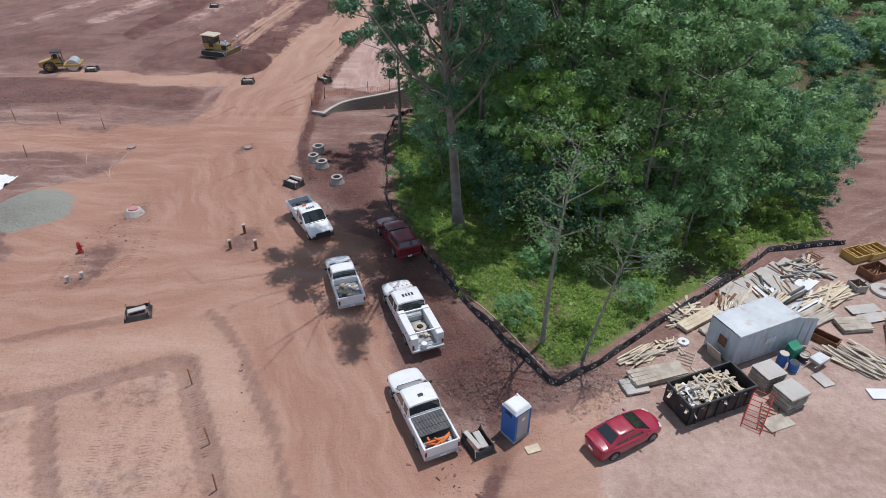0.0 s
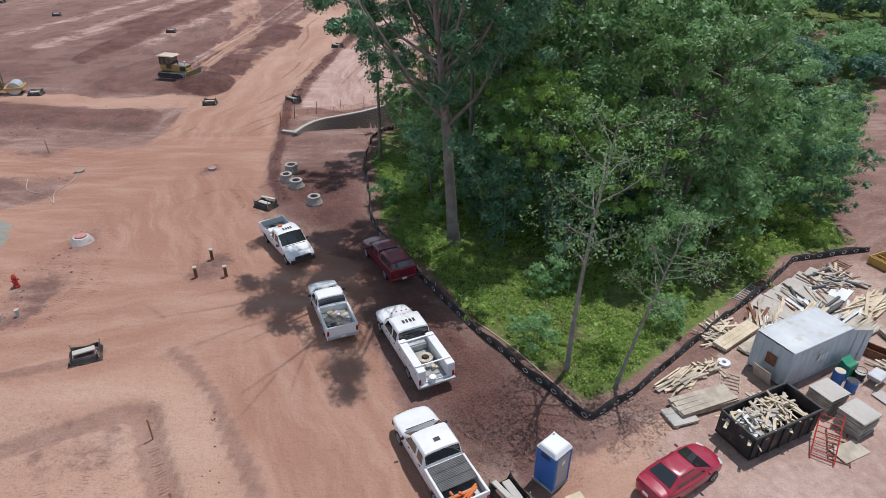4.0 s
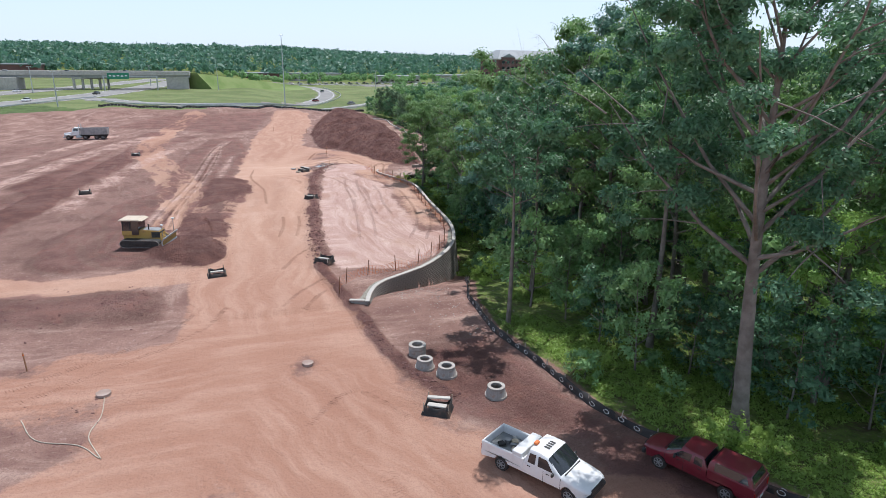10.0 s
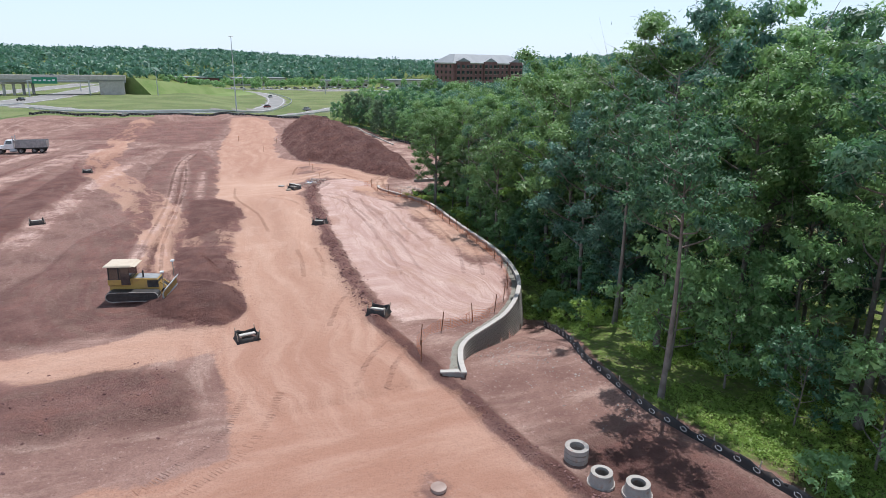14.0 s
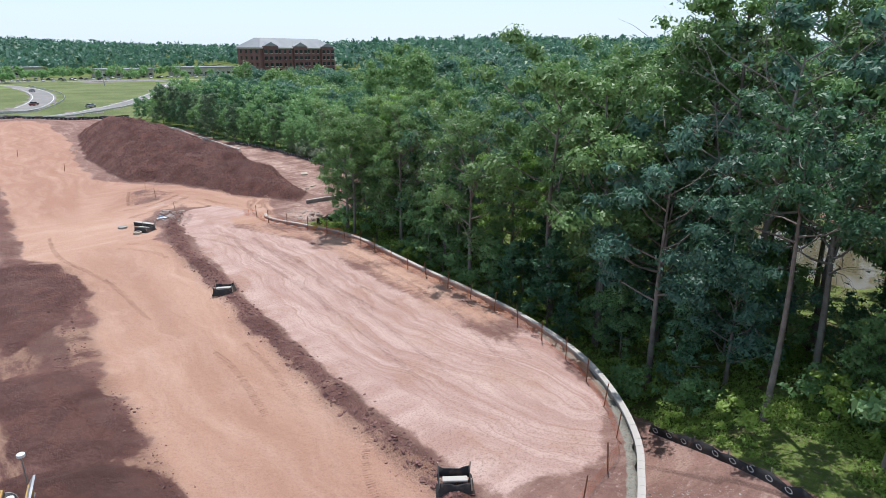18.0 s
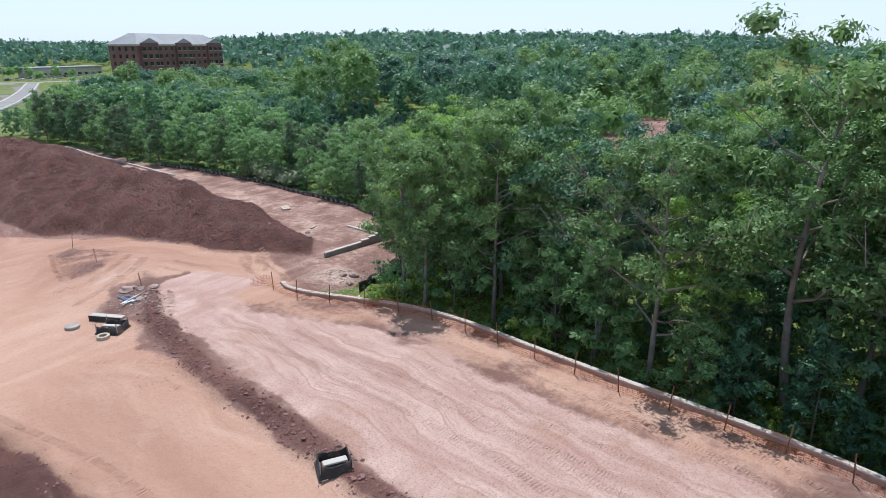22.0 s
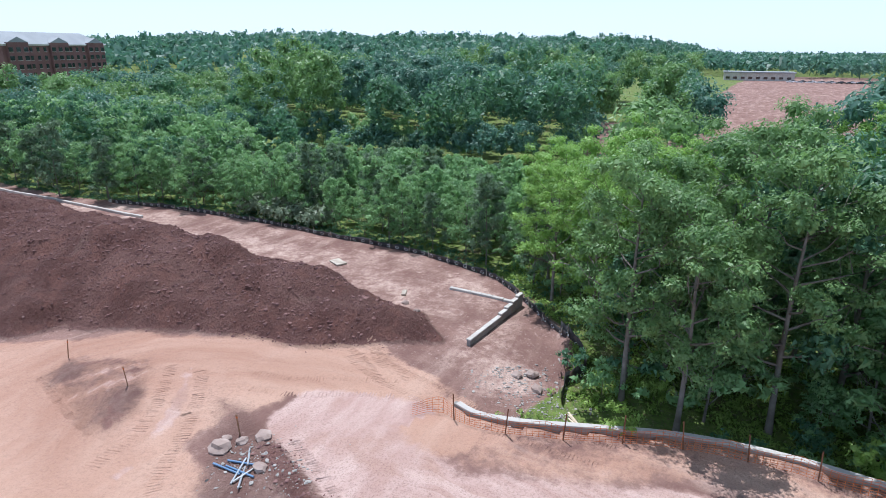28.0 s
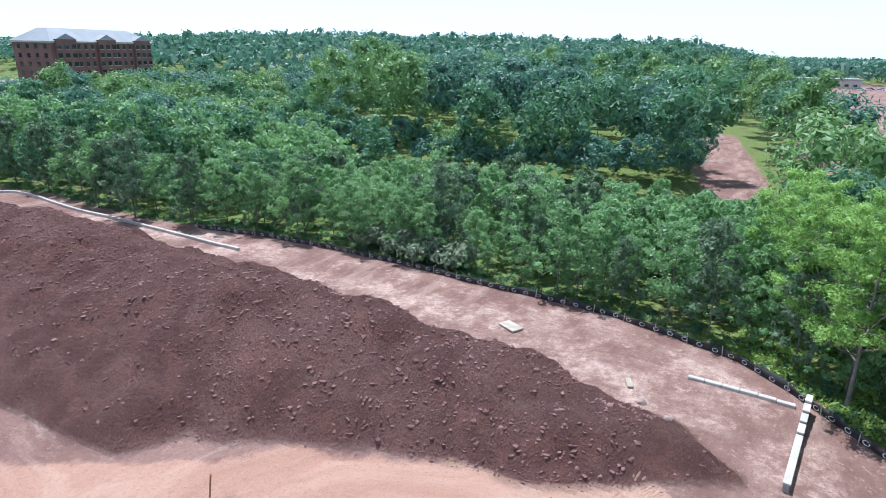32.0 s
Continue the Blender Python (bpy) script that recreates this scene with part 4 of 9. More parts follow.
def rod(bm, a, b, r, n=6, r2=None):
    """A bar from a to b."""
    a, b = Vector(a), Vector(b)
    d = b - a
    got = bmesh.ops.create_cone(bm, cap_ends=True, segments=n, radius1=r, radius2=r if r2 is None else r2, depth=d.length)
    m = Matrix.Translation((a + b) / 2) @ d.to_track_quat("Z", "Y").to_matrix().to_4x4()
    bmesh.ops.transform(bm, matrix=m, verts=got["verts"])


def ring(bm, r_out, r_in, h, z=0, n=24, r_top=None):
    """A tube standing on z."""
    rt = r_out if r_top is None else r_top
    rows = []
    for r, zz in ((r_out, z), (rt, z + h), (r_in * rt / r_out, z + h), (r_in, z)):
        rows.append([bm.verts.new((r * math.cos(2 * math.pi * i / n), r * math.sin(2 * math.pi * i / n), zz)) for i in range(n)])
    for a, b in zip(rows, rows[1:] + rows[:1]):
        for i in range(n):
            bm.faces.new((a[i], a[(i + 1) % n], b[(i + 1) % n], b[i]))


def extrude_profile(bm, pts, width, x_mid=0.0, bevel=0.0):
    """A side outline (y, z) made solid across x."""
    a = [bm.verts.new((x_mid - width / 2, p[0], p[1])) for p in pts]
    b = [bm.verts.new((x_mid + width / 2, p[0], p[1])) for p in pts]
    n = len(pts)
    faces = [bm.faces.new(a), bm.faces.new(b[::-1])]
    for i in range(n):
        faces.append(bm.faces.new((a[i], b[i], b[(i + 1) % n], a[(i + 1) % n])))
    bmesh.ops.recalc_face_normals(bm, faces=faces)
    if bevel:
        es = list({e for f in faces[:2] for e in f.edges})
        bmesh.ops.bevel(bm, geom=es, offset=bevel, segments=2, affect="EDGES", profile=0.6)
    return bm


def along_line(line, gap, start=0.0):
    """Points every gap metres along a polyline, with the heading in degrees."""
    out, left = [], start
    for p, q in zip(line, line[1:]):
        dx, dy = q[0] - p[0], q[1] - p[1]
        L = math.hypot(dx, dy)
        while left <= L:
            out.append((p[0] + dx * left / L, p[1] + dy * left / L, math.degrees(math.atan2(dy, dx))))
            left += gap
        left -= L
    return out


def sweep(bm, pts, section, up=None):
    """Sweeps a section (across, up) along 3D points; heights come from the points."""
    rows = []
    n = len(pts)
    for i in range(n):
        p = Vector(pts[i])
        d = Vector(pts[min(i + 1, n - 1)]) - Vector(pts[max(i - 1, 0)])
        side = Vector((d.y, -d.x, 0)).normalized()
        rows.append([bm.verts.new(p + side * a + Vector((0, 0, b))) for a, b in section])
    k = len(section)
    for a, b in zip(rows, rows[1:]):
        for i in range(k):
            bm.faces.new((a[i], a[(i + 1) % k], b[(i + 1) % k], b[i]))
    bm.faces.new(rows[0][::-1])
    bm.faces.new(rows[-1])
    bmesh.ops.recalc_face_normals(bm, faces=bm.faces[:])
    return bm
# ---- retaining wall, fences, kerbs ----
def retaining_wall():
    line = WALL_S
    wall = tagged(new("retaining_wall"), "curved grey split-face block retaining wall with pale cap stones", "wall", kind="structure")
    core = bmesh.new()
    pts = [(x, y, 0) for x, y in line]
    n = len(pts)
    rows = []
    for i in range(n):
        p = Vector(pts[i])
        d = Vector(pts[min(i + 1, n - 1)]) - Vector(pts[max(i - 1, 0)])
        side = Vector((d.y, -d.x, 0)).normalized()
        b = min(float(wall_base(p.y)) - 0.6, -0.5)
        rows.append([core.verts.new(p + side * a + Vector((0, 0, zz))) for a, zz in ((-0.15, b), (-0.15, 0.16), (0.15, 0.16), (0.22, b))])
    for a, b in zip(rows, rows[1:]):
        for i in range(4):
            core.faces.new((a[i], a[(i + 1) % 4], b[(i + 1) % 4], b[i]))
    core.faces.new(rows[0][::-1])
    core.faces.new(rows[-1])
    bmesh.ops.recalc_face_normals(core, faces=core.faces[:])
    part("core", core, M["block"], wall)
    # cap stones, each its own piece
    cap = mesh_of("cap_stone", *shaped_block(0.62, 0.36, 0.10, 0.015), M["pale_concrete"])
    for k, (x, y, a) in enumerate(along_line(line, 0.615, 0.2)):
        ob = new("cap_stone", cap)
        ob.parent = wall
        ob.matrix_basis = pose(x, y, 0.16 + 0.004 * (k % 3), 0, 0, a)
    # courses of face blocks where the low side shows
    face = mesh_of("block", *shaped_block(0.425, 0.14, 0.175, 0.02), M["block"])
    rest = []
    count = 0
    for c in range(18):
        zc = 0.0 - 0.2 * c
        for x, y, a in along_line(line[1:], 0.45, 0.12 + 0.22 * (c % 2)):
            if zc < float(wall_base(y)) - 0.1 or y > 116:
                continue
            s, co = math.sin(radians(a)), math.cos(radians(a))
            off = 0.13 + 0.022 * c
            m = pose(x + off * s, y - off * co, zc, 0, 0, a)
            if y < 84 and count < 300 and c < 12:
                ob = new("block", face)
                ob.parent = wall
                ob.matrix_basis = m
                count += 1
            else:
                rest.append(m)
    fv, ff = shaped_block(0.425, 0.14, 0.175, 0.02)
    V, F = [], []
    for m in rest:
        o = len(V)
        V += [tuple(m @ Vector(v)) for v in fv]
        F += [tuple(o + i for i in f) for f in ff]
    ob = tagged(new("block_courses", mesh_of("block_courses", V, F, M["block"])), "grey split-face block courses", kind="stuff")
    ob.parent = wall


def shaped_block(sx, sy, sz, b):
    """Vertices and faces of a chamfered block standing on its base."""
    bm = bmesh.new()
    box(bm, sx, sy, sz, bevel=b)
    bm.verts.index_update()
    v = [tuple(q.co) for q in bm.verts]
    f = [tuple(q.index for q in p.verts) for p in bm.faces]
    bm.free()
    return v, f


def stepped_wall():
    """Short wall past the gap: a stepped wing and a low return."""
    w = tagged(new("wing_wall"), "short stepped grey block wing wall with pale caps", "wall", kind="structure")
    a, b = Vector((9.7, 131.6)), Vector((17.5, 130.4))
    d = (b - a).normalized()
    ang = math.degrees(math.atan2(d.y, d.x))
    L = (b - a).length
    cuts = [0.0, 0.14, 0.28, 0.42, 0.56, 0.68, 0.79, 0.9, 1.0]
    for k, (u, v) in enumerate(zip(cuts, cuts[1:])):
        p = a + d * (L * (u + v) / 2)
        h = 0.3 + 0.02 * k + 0.13 * max(0, k - 3)
        gz = ground_z(p.x, p.y)
        part("block_step", bm_box(L * (v - u) + 0.01, 0.26, h + 0.6, p.x, p.y, -0.6, (0, 0, ang), 0.02), M["block"], w)
        part("cap_stone", bm_box(L * (v - u) + 0.02, 0.34, 0.1, p.x, p.y, h, (0, 0, ang), 0.02), M["concrete"], w)
    for k, (x, y, g) in enumerate(along_line([(17.6, 131.0), (18.2, 136.6)], 0.95, 0.4)):
        part("cap_stone", bm_box(0.93, 0.32, 0.34, x, y, ground_z(x, y) - 0.16, (0, 0, g), 0.03), M["pale_concrete"], w)


def kerb():
    k = tagged(new("kerb"), "row of pale concrete cap blocks edging the spoil heap", "kerb", kind="structure")
    for x, y, g in along_line(smooth([(23.9, 177.8), (24.8, 188), (25.6, 199), (26.5, 208), (27.8, 219), (25, 223)], 4), 1.02, 0.3):
        part("kerb_block", bm_box(1.0, 0.32, 0.4, x, y, ground_z(x, y) - 0.12, (0, 0, g), 0.03), M["pale_concrete"], k)


def silt_fence(name, line, h=0.55, label="sagging black silt fence on wooden stakes"):
    f = tagged(new(name), label, "fence", kind="structure")
    pts = [p for p in along_line(line, 0.55)]
    V, F = [], []
    rng = random.Random(len(line))
    for i, (x, y, a) in enumerate(pts):
        s, c = math.sin(radians(a)), math.cos(radians(a))
        g = ground_z(x, y)
        sag = 0.2 * rng.random() ** 2 + 0.05 * math.sin(i * 0.7)
        for off, z in ((0.10 * rng.random(), -0.1), (0.05 * rng.random(), 0.2), (0.07 * math.sin(i * 0.9), h - sag), (0.07 * math.sin(i * 0.9) + 0.02, h - sag), (0.04 + 0.05 * rng.random(), 0.2), (0.14, -0.1)):
            V.append((x + off * s, y - off * c, g + z))
    for i in range(len(pts) - 1):
        for k in range(5):
            a, b = i * 6 + k, (i + 1) * 6 + k
            F.append((a, a + 1, b + 1, b))
    cloth = new("cloth", mesh_of("cloth", V, F, M["fabric_black"], True))
    cloth.parent = f
    post = mesh_of("stake", *shaped_block(0.05, 0.05, h + 0.35, 0.006), M["wood_grey"])
    for x, y, a in along_line(line, 2.4, 0.6):
        ob = new("stake", post)
        ob.parent = f
        ob.matrix_basis = pose(x - 0.06 * math.sin(radians(a)), y + 0.06 * math.cos(radians(a)), ground_z(x, y) - 0.2, rng.uniform(-7, 7), rng.uniform(-7, 7), a)
    # pale maker's marks on the cloth, plain shapes
    bm = bmesh.new()
    for x, y, a in along_line(line, 1.05, 0.5):
        s, c = math.sin(radians(a)), math.cos(radians(a))
        for sg in (1, -1):
            m = pose(x + (0.13 if sg > 0 else -0.09) * s, y - (0.13 if sg > 0 else -0.09) * c, ground_z(x, y) + 0.27, 90, 0, a)
            for i in range(12):
                a0, a1 = 2 * math.pi * i / 12, 2 * math.pi * (i + 1) / 12
                q = [m @ Vector((r * 1.5 * math.cos(t), r * math.sin(t), 0)) for r, t in ((0.14, a0), (0.14, a1), (0.105, a1), (0.105, a0))]
                if i not in (4,):
                    bm.faces.new([bm.verts.new(v) for v in q])
    part("mark", bm, M["white_plastic"], f, "pale printed ring marks")


def orange_fence():
    f = tagged(new("safety_fence"), "sagging orange mesh safety fence on thin steel posts", "fence", kind="structure")
    off = []
    for (x0, y0), (x1, y1) in zip(WALL_S[1:], WALL_S[2:]):
        L = math.hypot(x1 - x0, y1 - y0)
        off.append((x0 - 1.0 * (y1 - y0) / L, y0 + 1.0 * (x1 - x0) / L))
    line = [(-15.6, 71.0), (-15.0, 73.2), (-13.2, 75.0)] + [p for p in off[2:] if p[1] > 75.6] + [(1.4, 130.8), (0.6, 131.4)]
    posts = along_line(line, 2.9, 0.1)
    pm = mesh_of("post", *shaped_block(0.06, 0.05, 1.75, 0.006), M["rust"])
    rng = random.Random(5)
    tops = []
    for x, y, a in posts:
        ob = new("post", pm)
        ob.parent = f
        ob.matrix_basis = pose(x, y, ground_z(x, y) - 0.2, rng.uniform(-5, 5), rng.uniform(-5, 5), a)
    # the mesh: thin strands, real holes
    bm = bmesh.new()
    fine = along_line(line, 0.3, 0.1)
    hs = [(0.05 + 0.16 * r) for r in range(7)]
    for (x0, y0, a0), (x1, y1, a1) in zip(fine, fine[1:]):
        i = fine.index((x0, y0, a0))
        s0, s1 = 1 - 0.28 * abs(math.sin(i * 0.32)), 1 - 0.28 * abs(math.sin((i + 1) * 0.32))
        g0, g1 = ground_z(x0, y0), ground_z(x1, y1)
        for h in hs:
            q = [(x0, y0, g0 + h * s0), (x1, y1, g1 + h * s1), (x1, y1, g1 + h * s1 + 0.022), (x0, y0, g0 + h * s0 + 0.022)]
            bm.faces.new([bm.verts.new(v) for v in q])
        nx, ny = (x1 - x0) * 0.07, (y1 - y0) * 0.07
        q = [(x0, y0, g0 + 0.04), (x0 + nx, y0 + ny, g0 + 0.04), (x0 + nx, y0 + ny, g0 + 1.03 * s0), (x0, y0, g0 + 1.03 * s0)]
        bm.faces.new([bm.verts.new(v) for v in q])
    part("mesh_netting", bm, M["orange"], f)


retaining_wall()
stepped_wall()
kerb()
silt_fence("silt_fence", FENCE_S)
silt_fence("silt_fence", FENCE_N)
silt_fence("silt_fence", [(6.6, 124.6), (8.6, 124.9), (10.5, 124.0), (12.5, 124.6), (14.2, 126.6)], 0.9)
silt_fence("silt_fence", [(-60, 258.5), (-20, 259), (10, 256.5), (29, 254)], 0.8)
orange_fence()
# ---- trees and undergrowth ----
def tube(path, radii, n=7):
    """Vertices and quads of a tapering tube through points."""
    V, F = [], []
    for i, (p, r) in enumerate(zip(path, radii)):
        p = Vector(p)
        d = (Vector(path[min(i + 1, len(path) - 1)]) - Vector(path[max(i - 1, 0)])).normalized()
        a = d.orthogonal().normalized()
        b = d.cross(a)
        for k in range(n):
            t = 2 * math.pi * k / n
            V.append(tuple(p + (a * math.cos(t) + b * math.sin(t)) * r))
    for i in range(len(path) - 1):
        for k in range(n):
            F.append((i * n + k, i * n + (k + 1) % n, (i + 1) * n + (k + 1) % n, (i + 1) * n + k))
    return V, F


def leaf_cloud(rng, centres, radii, count, size, flat=0.62, droop=0.3, tints=None, filled=0.3):
    """Leaf sprays laid over the upper shells of clumps. Returns vertices and triangles."""
    centres, radii = np.asarray(centres, float), np.asarray(radii, float)
    c = rng.choice(len(centres), count, p=radii ** 2 / (radii ** 2).sum())
    ctr, rad = centres[c], radii[c]
    core = rng.random(count) < filled
    d = rng.normal(size=(count, 3))
    d /= np.linalg.norm(d, axis=1)[:, None]
    d[:, 2] = np.where((d[:, 2] < -0.2) & (rng.random(count) < 0.6) & ~core, -d[:, 2], d[:, 2])
    r = np.where(core, 0.1 + 0.5 * rng.random(count), 0.62 + 0.45 * rng.random(count) ** 0.7)
    r = r * np.where((rng.random(count) < 0.08) & ~core, 1.25, 1.0)
    pos = ctr + d * (rad * r)[:, None] * np.array([1, 1, flat])
    nrm = d * 1.0 + np.array([0, 0, 0.35]) + rng.normal(size=(count, 3)) * 0.48
    nrm /= np.linalg.norm(nrm, axis=1)[:, None]
    t = np.cross(nrm, rng.normal(size=(count, 3)))
    t /= np.linalg.norm(t, axis=1)[:, None]
    b = np.cross(nrm, t)
    s = size * ((0.55 + 0.9 * rng.random(count)) * np.where(core, 2.0, 1.0))[:, None]
    v = np.stack([pos - t * s * 0.8 - b * s * 0.5, pos - t * s * 0.7 + b * s * 0.55, pos + t * s * 1.15 - np.array([0, 0, 1]) * (s * droop)], 1).reshape(-1, 3)
    f = np.arange(count * 3).reshape(-1, 3)
    if tints is not None:
        tints.append(np.repeat(rng.random(len(centres))[c], 3))
    return v, f


def tree_data(seed, h=18.0, trunk_r=0.28, first=0.35, spread=4.2, leaves=5200, size=0.24, fork=False, lean=0.03, limbs=16, clump=1.25, bare=0.0, cone=False, keep=None, filled=0.3):
    """Trunk and crown meshes of a broadleaved tree of height h."""
    rng = np.random.default_rng(seed)
    V, F = [], []

    def add(path, radii, n):
        v, f = tube(path, radii, n)
        o = len(V)
        V.extend(v)
        F.extend([tuple(o + i for i in q) for q in f])

    lx, ly = rng.normal(size=2) * lean * h
    bend = rng.normal(size=2) * 0.012 * h

    def axis(k):
        return np.array([lx * k * k + bend[0] * math.sin(3 * k), ly * k * k + bend[1] * math.sin(4 * k), h * k])

    ks = np.linspace(0, 0.93, 12)
    rad = [trunk_r * (1 - 0.86 * k) * (1.35 if i == 0 else 1) for i, k in enumerate(ks)]
    add([axis(k) - (0, 0, 0.5) if i == 0 else axis(k) for i, k in enumerate(ks)], rad, 9)
    ctr, crad = [], []
    for i in range(limbs):
        k0 = first + (0.93 - first) * (i + rng.random() * 0.8) / limbs
        ang = i * 2.4 + rng.normal() * 0.4
        prof = math.sin(math.pi * min(1, (k0 - first) / (1 - first) * 0.72 + 0.22)) ** 0.8
        if cone:
            prof = 1.1 - (k0 - first) / (0.95 - first)
        L = spread * prof * (0.7 + 0.6 * rng.random()) + 0.3
        rise = (0.25 + 0.55 * rng.random() + 0.5 * (k0 - first)) * L * (1.9 if fork else 1.0)
        p0 = axis(k0)
        d = np.array([math.cos(ang), math.sin(ang), 0])
        path = [p0, p0 + d * L * 0.35 + (0, 0, rise * 0.25), p0 + d * L * 0.7 + (0, 0, rise * 0.65) + rng.normal(size=3) * 0.2, p0 + d * L + (0, 0, rise)]
        r0 = trunk_r * (1 - 0.8 * k0) * (0.65 if not fork else 0.5)
        add(path, [r0, r0 * 0.7, r0 * 0.42, r0 * 0.14], 5)
        for j in range(3):
            q0 = path[1 + j % 2] + (path[2] - path[1]) * rng.random()
            e = d + rng.normal(size=3) * 0.8
            e /= np.linalg.norm(e)
            tw = q0 + e * L * (0.3 + 0.3 * rng.random()) + (0, 0, 0.3)
            add([q0, (q0 + tw) / 2 + (0, 0, 0.12), tw], [r0 * 0.35, r0 * 0.22, r0 * 0.06], 4)
            if j != 1:
                ctr.append(tw)
                crad.append(clump * (0.6 + 0.5 * rng.random()))
            if bare:
                for m in range(5):
                    e2 = e + rng.normal(size=3) * 0.7
                    add([tw - (tw - q0) * 0.2 * m, tw - (tw - q0) * 0.2 * m + e2 * L * 0.25], [r0 * 0.12, r0 * 0.03], 3)
        for s in ((0.42, 0.6, 0.78, 0.92, 1.08) if fork else (0.7, 1.05)):
            ctr.append(p0 + d * L * s + (0, 0, rise * s) + rng.normal(size=3) * 0.35)
            crad.append(clump * (0.65 + 0.6 * rng.random()))
    for k in (0.84, 0.92, 0.98):
        ctr.append(axis(k) + rng.normal(size=3) * 0.3)
        crad.append(clump * (1.15 - 0.6 * (k - 0.8) / 0.2))
    if keep:
        crad = [r for c, r in zip(ctr, crad) if keep(c)]
        ctr = [c for c in ctr if keep(c)]
    trunk = mesh_of("trunk", V, F, M["deadwood"] if bare else M["bark"], True)
    n = int(leaves * (1 - bare))
    tints = []
    v, f = leaf_cloud(rng, ctr, crad, max(n, 60), size, tints=tints, filled=filled)
    return trunk, (v, f, tints[0])


def tree_proto(kinds, mat):
    trunk, (v, f, tint) = kinds
    me = mesh_of("crown", v, f, mat)
    me.attributes.new("tint", "FLOAT", "POINT").data.foreach_set("value", tint.astype(np.float32))
    return trunk, me


def plant(trunk, crown, x, y, s, rz, label, category="tree", sz=1.0, group="", name="tree", tilt=(0, 0), z=None):
    t = tagged(new(name), label, category, group)
    t.matrix_basis = pose(x, y, (ground_z(x, y) if z is None else z) - 0.05, tilt[0], tilt[1], rz) @ Matrix.Diagonal((s, s, s * sz, 1))
    for nm, me in (("trunk", trunk), ("crown", crown)):
        ob = new(nm, me)
        ob.parent = t
    return t


SHADE = (-0.364 * 0.68, -0.364 * 0.73)
BIG_AT = (1.4, 43.7)


def off_trucks(c):
    """Gaps in the big crown through which the sun reaches the parked trucks."""
    x, y = BIG_AT[0] + c[0] - 0.10 * c[2] + SHADE[0] * c[2], BIG_AT[1] + c[1] + SHADE[1] * c[2]
    return all((x - a) ** 2 + (y - b) ** 2 > r * r for a, b, r in ((-6.9, 35.4, 2.3), (-2.4, 32.5, 3.4), (-10.6, 43.6, 2.2), (-16.5, 36.5, 3.4), (-12.6, 33.4, 2.6), (-8.6, 29.6, 2.8), (-6.0, 26.6, 1.6), (-16.5, 31.6, 2.8), (-11.8, 28.0, 2.2)))


TALL = [tree_proto(tree_data(11 + i, 18, 0.24, 0.36, 4.3, 9000, 0.135, lean=0.03, limbs=16, clump=1.05), M[("leaf_mid", "leaf_blue_haze", "leaf_light", "leaf_mid")[i]]) for i in range(4)] + [tree_proto(tree_data(19, 19, 0.22, 0.58, 3.4, 6000, 0.13, lean=0.02, limbs=13, clump=0.95), M["leaf"])]
LEAFY = [tree_proto(tree_data(31 + i, 15.5, 0.2, 0.26, 3.7, 13500, 0.108, lean=0.03, limbs=20, clump=0.95), M["leaf_bright" if i else "leaf_mid"]) for i in range(3)]
BIG = tree_proto(tree_data(42, 23, 0.46, 0.40, 7.8, 56000, 0.115, True, 0.015, 28, 1.15, keep=off_trucks, filled=0.2), M["leaf"])
SPARSE = tree_proto(tree_data(5, 15.5, 0.15, 0.46, 2.6, 2200, 0.085, lean=0.03, limbs=16, clump=0.8, bare=0.01, filled=0.0), M["leaf_light"])
DEAD = tree_proto(tree_data(8, 16, 0.24, 0.42, 4.6, 2400, 0.11, lean=0.05, limbs=24, clump=0.9, bare=0.8, filled=0.05), M["leaf_blue_haze"])
ROUND = [tree_proto(tree_data(61 + i, 12, 0.2, 0.16, 4.3, 8500, 0.155, lean=0.01, limbs=18, clump=1.2), M[m]) for i, m in enumerate(("leaf", "leaf_blue_haze", "leaf_light"))]
YOUNG = [tree_proto(tree_data(81 + i, 7.2, 0.06, 0.10, 1.35, 2400, 0.115, lean=0.02, limbs=16, clump=0.48, cone=True), M[m]) for i, m in enumerate(("leaf", "leaf_light", "needle", "leaf_blue_haze"))]
SMALL = [tree_proto(tree_data(91 + i, 9.0, 0.09, 0.1, 2.5, 3200, 0.14, lean=0.03, limbs=17, clump=0.85), M[m]) for i, m in enumerate(("leaf_light", "leaf_light", "leaf"))]
SHRUB = [(mesh_of("stem", *tube([(0, 0, -0.1), (0.05, 0, 0.6), (0.02, 0.05, 1.2)], [0.04, 0.03, 0.01], 5), M["bark"]), tree_proto(tree_data(101 + i, 1.9, 0.03, 0.08, 1.0, 620, 0.11, lean=0.02, limbs=7, clump=0.5), M[m])[1]) for i, m in enumerate(("weed", "leaf_light", "leaf"))]
LABELS = {"tall": "tall leafy deciduous tree with slim grey trunk", "round": "rounded dense green deciduous tree", "young": "young slender green tree in a dense stand", "shrub": "low leafy green shrub on the woodland floor"}


def wood_edge(x, y):
    return -lookup("site", x, y)


placed = []
LOW_GROWTH = [(5, 131.5), (58, 135), (58, 105), (30, 113), (6, 123)]
FIELD_GAP = [(45, 124), (126, 120), (200, 117), (540, 99), (540, 6), (172, 75), (126, 87), (45, 107)]
CREEK_GAP = [(21, 36.5), (27, 36), (47, 66), (62, 84), (84, 118), (88, 140), (70, 134), (56, 102), (50, 89), (39, 70)]


def inside(x, y, poly):
    return bool(in_poly(np.array([x]), np.array([y]), poly)[0] > 0)



def east_edge(x):
    """Southern limit of the trees towards the creek."""
    return 43.2 + 1.4 * (x - 30.6) if 26 < x < 92 else -99.0


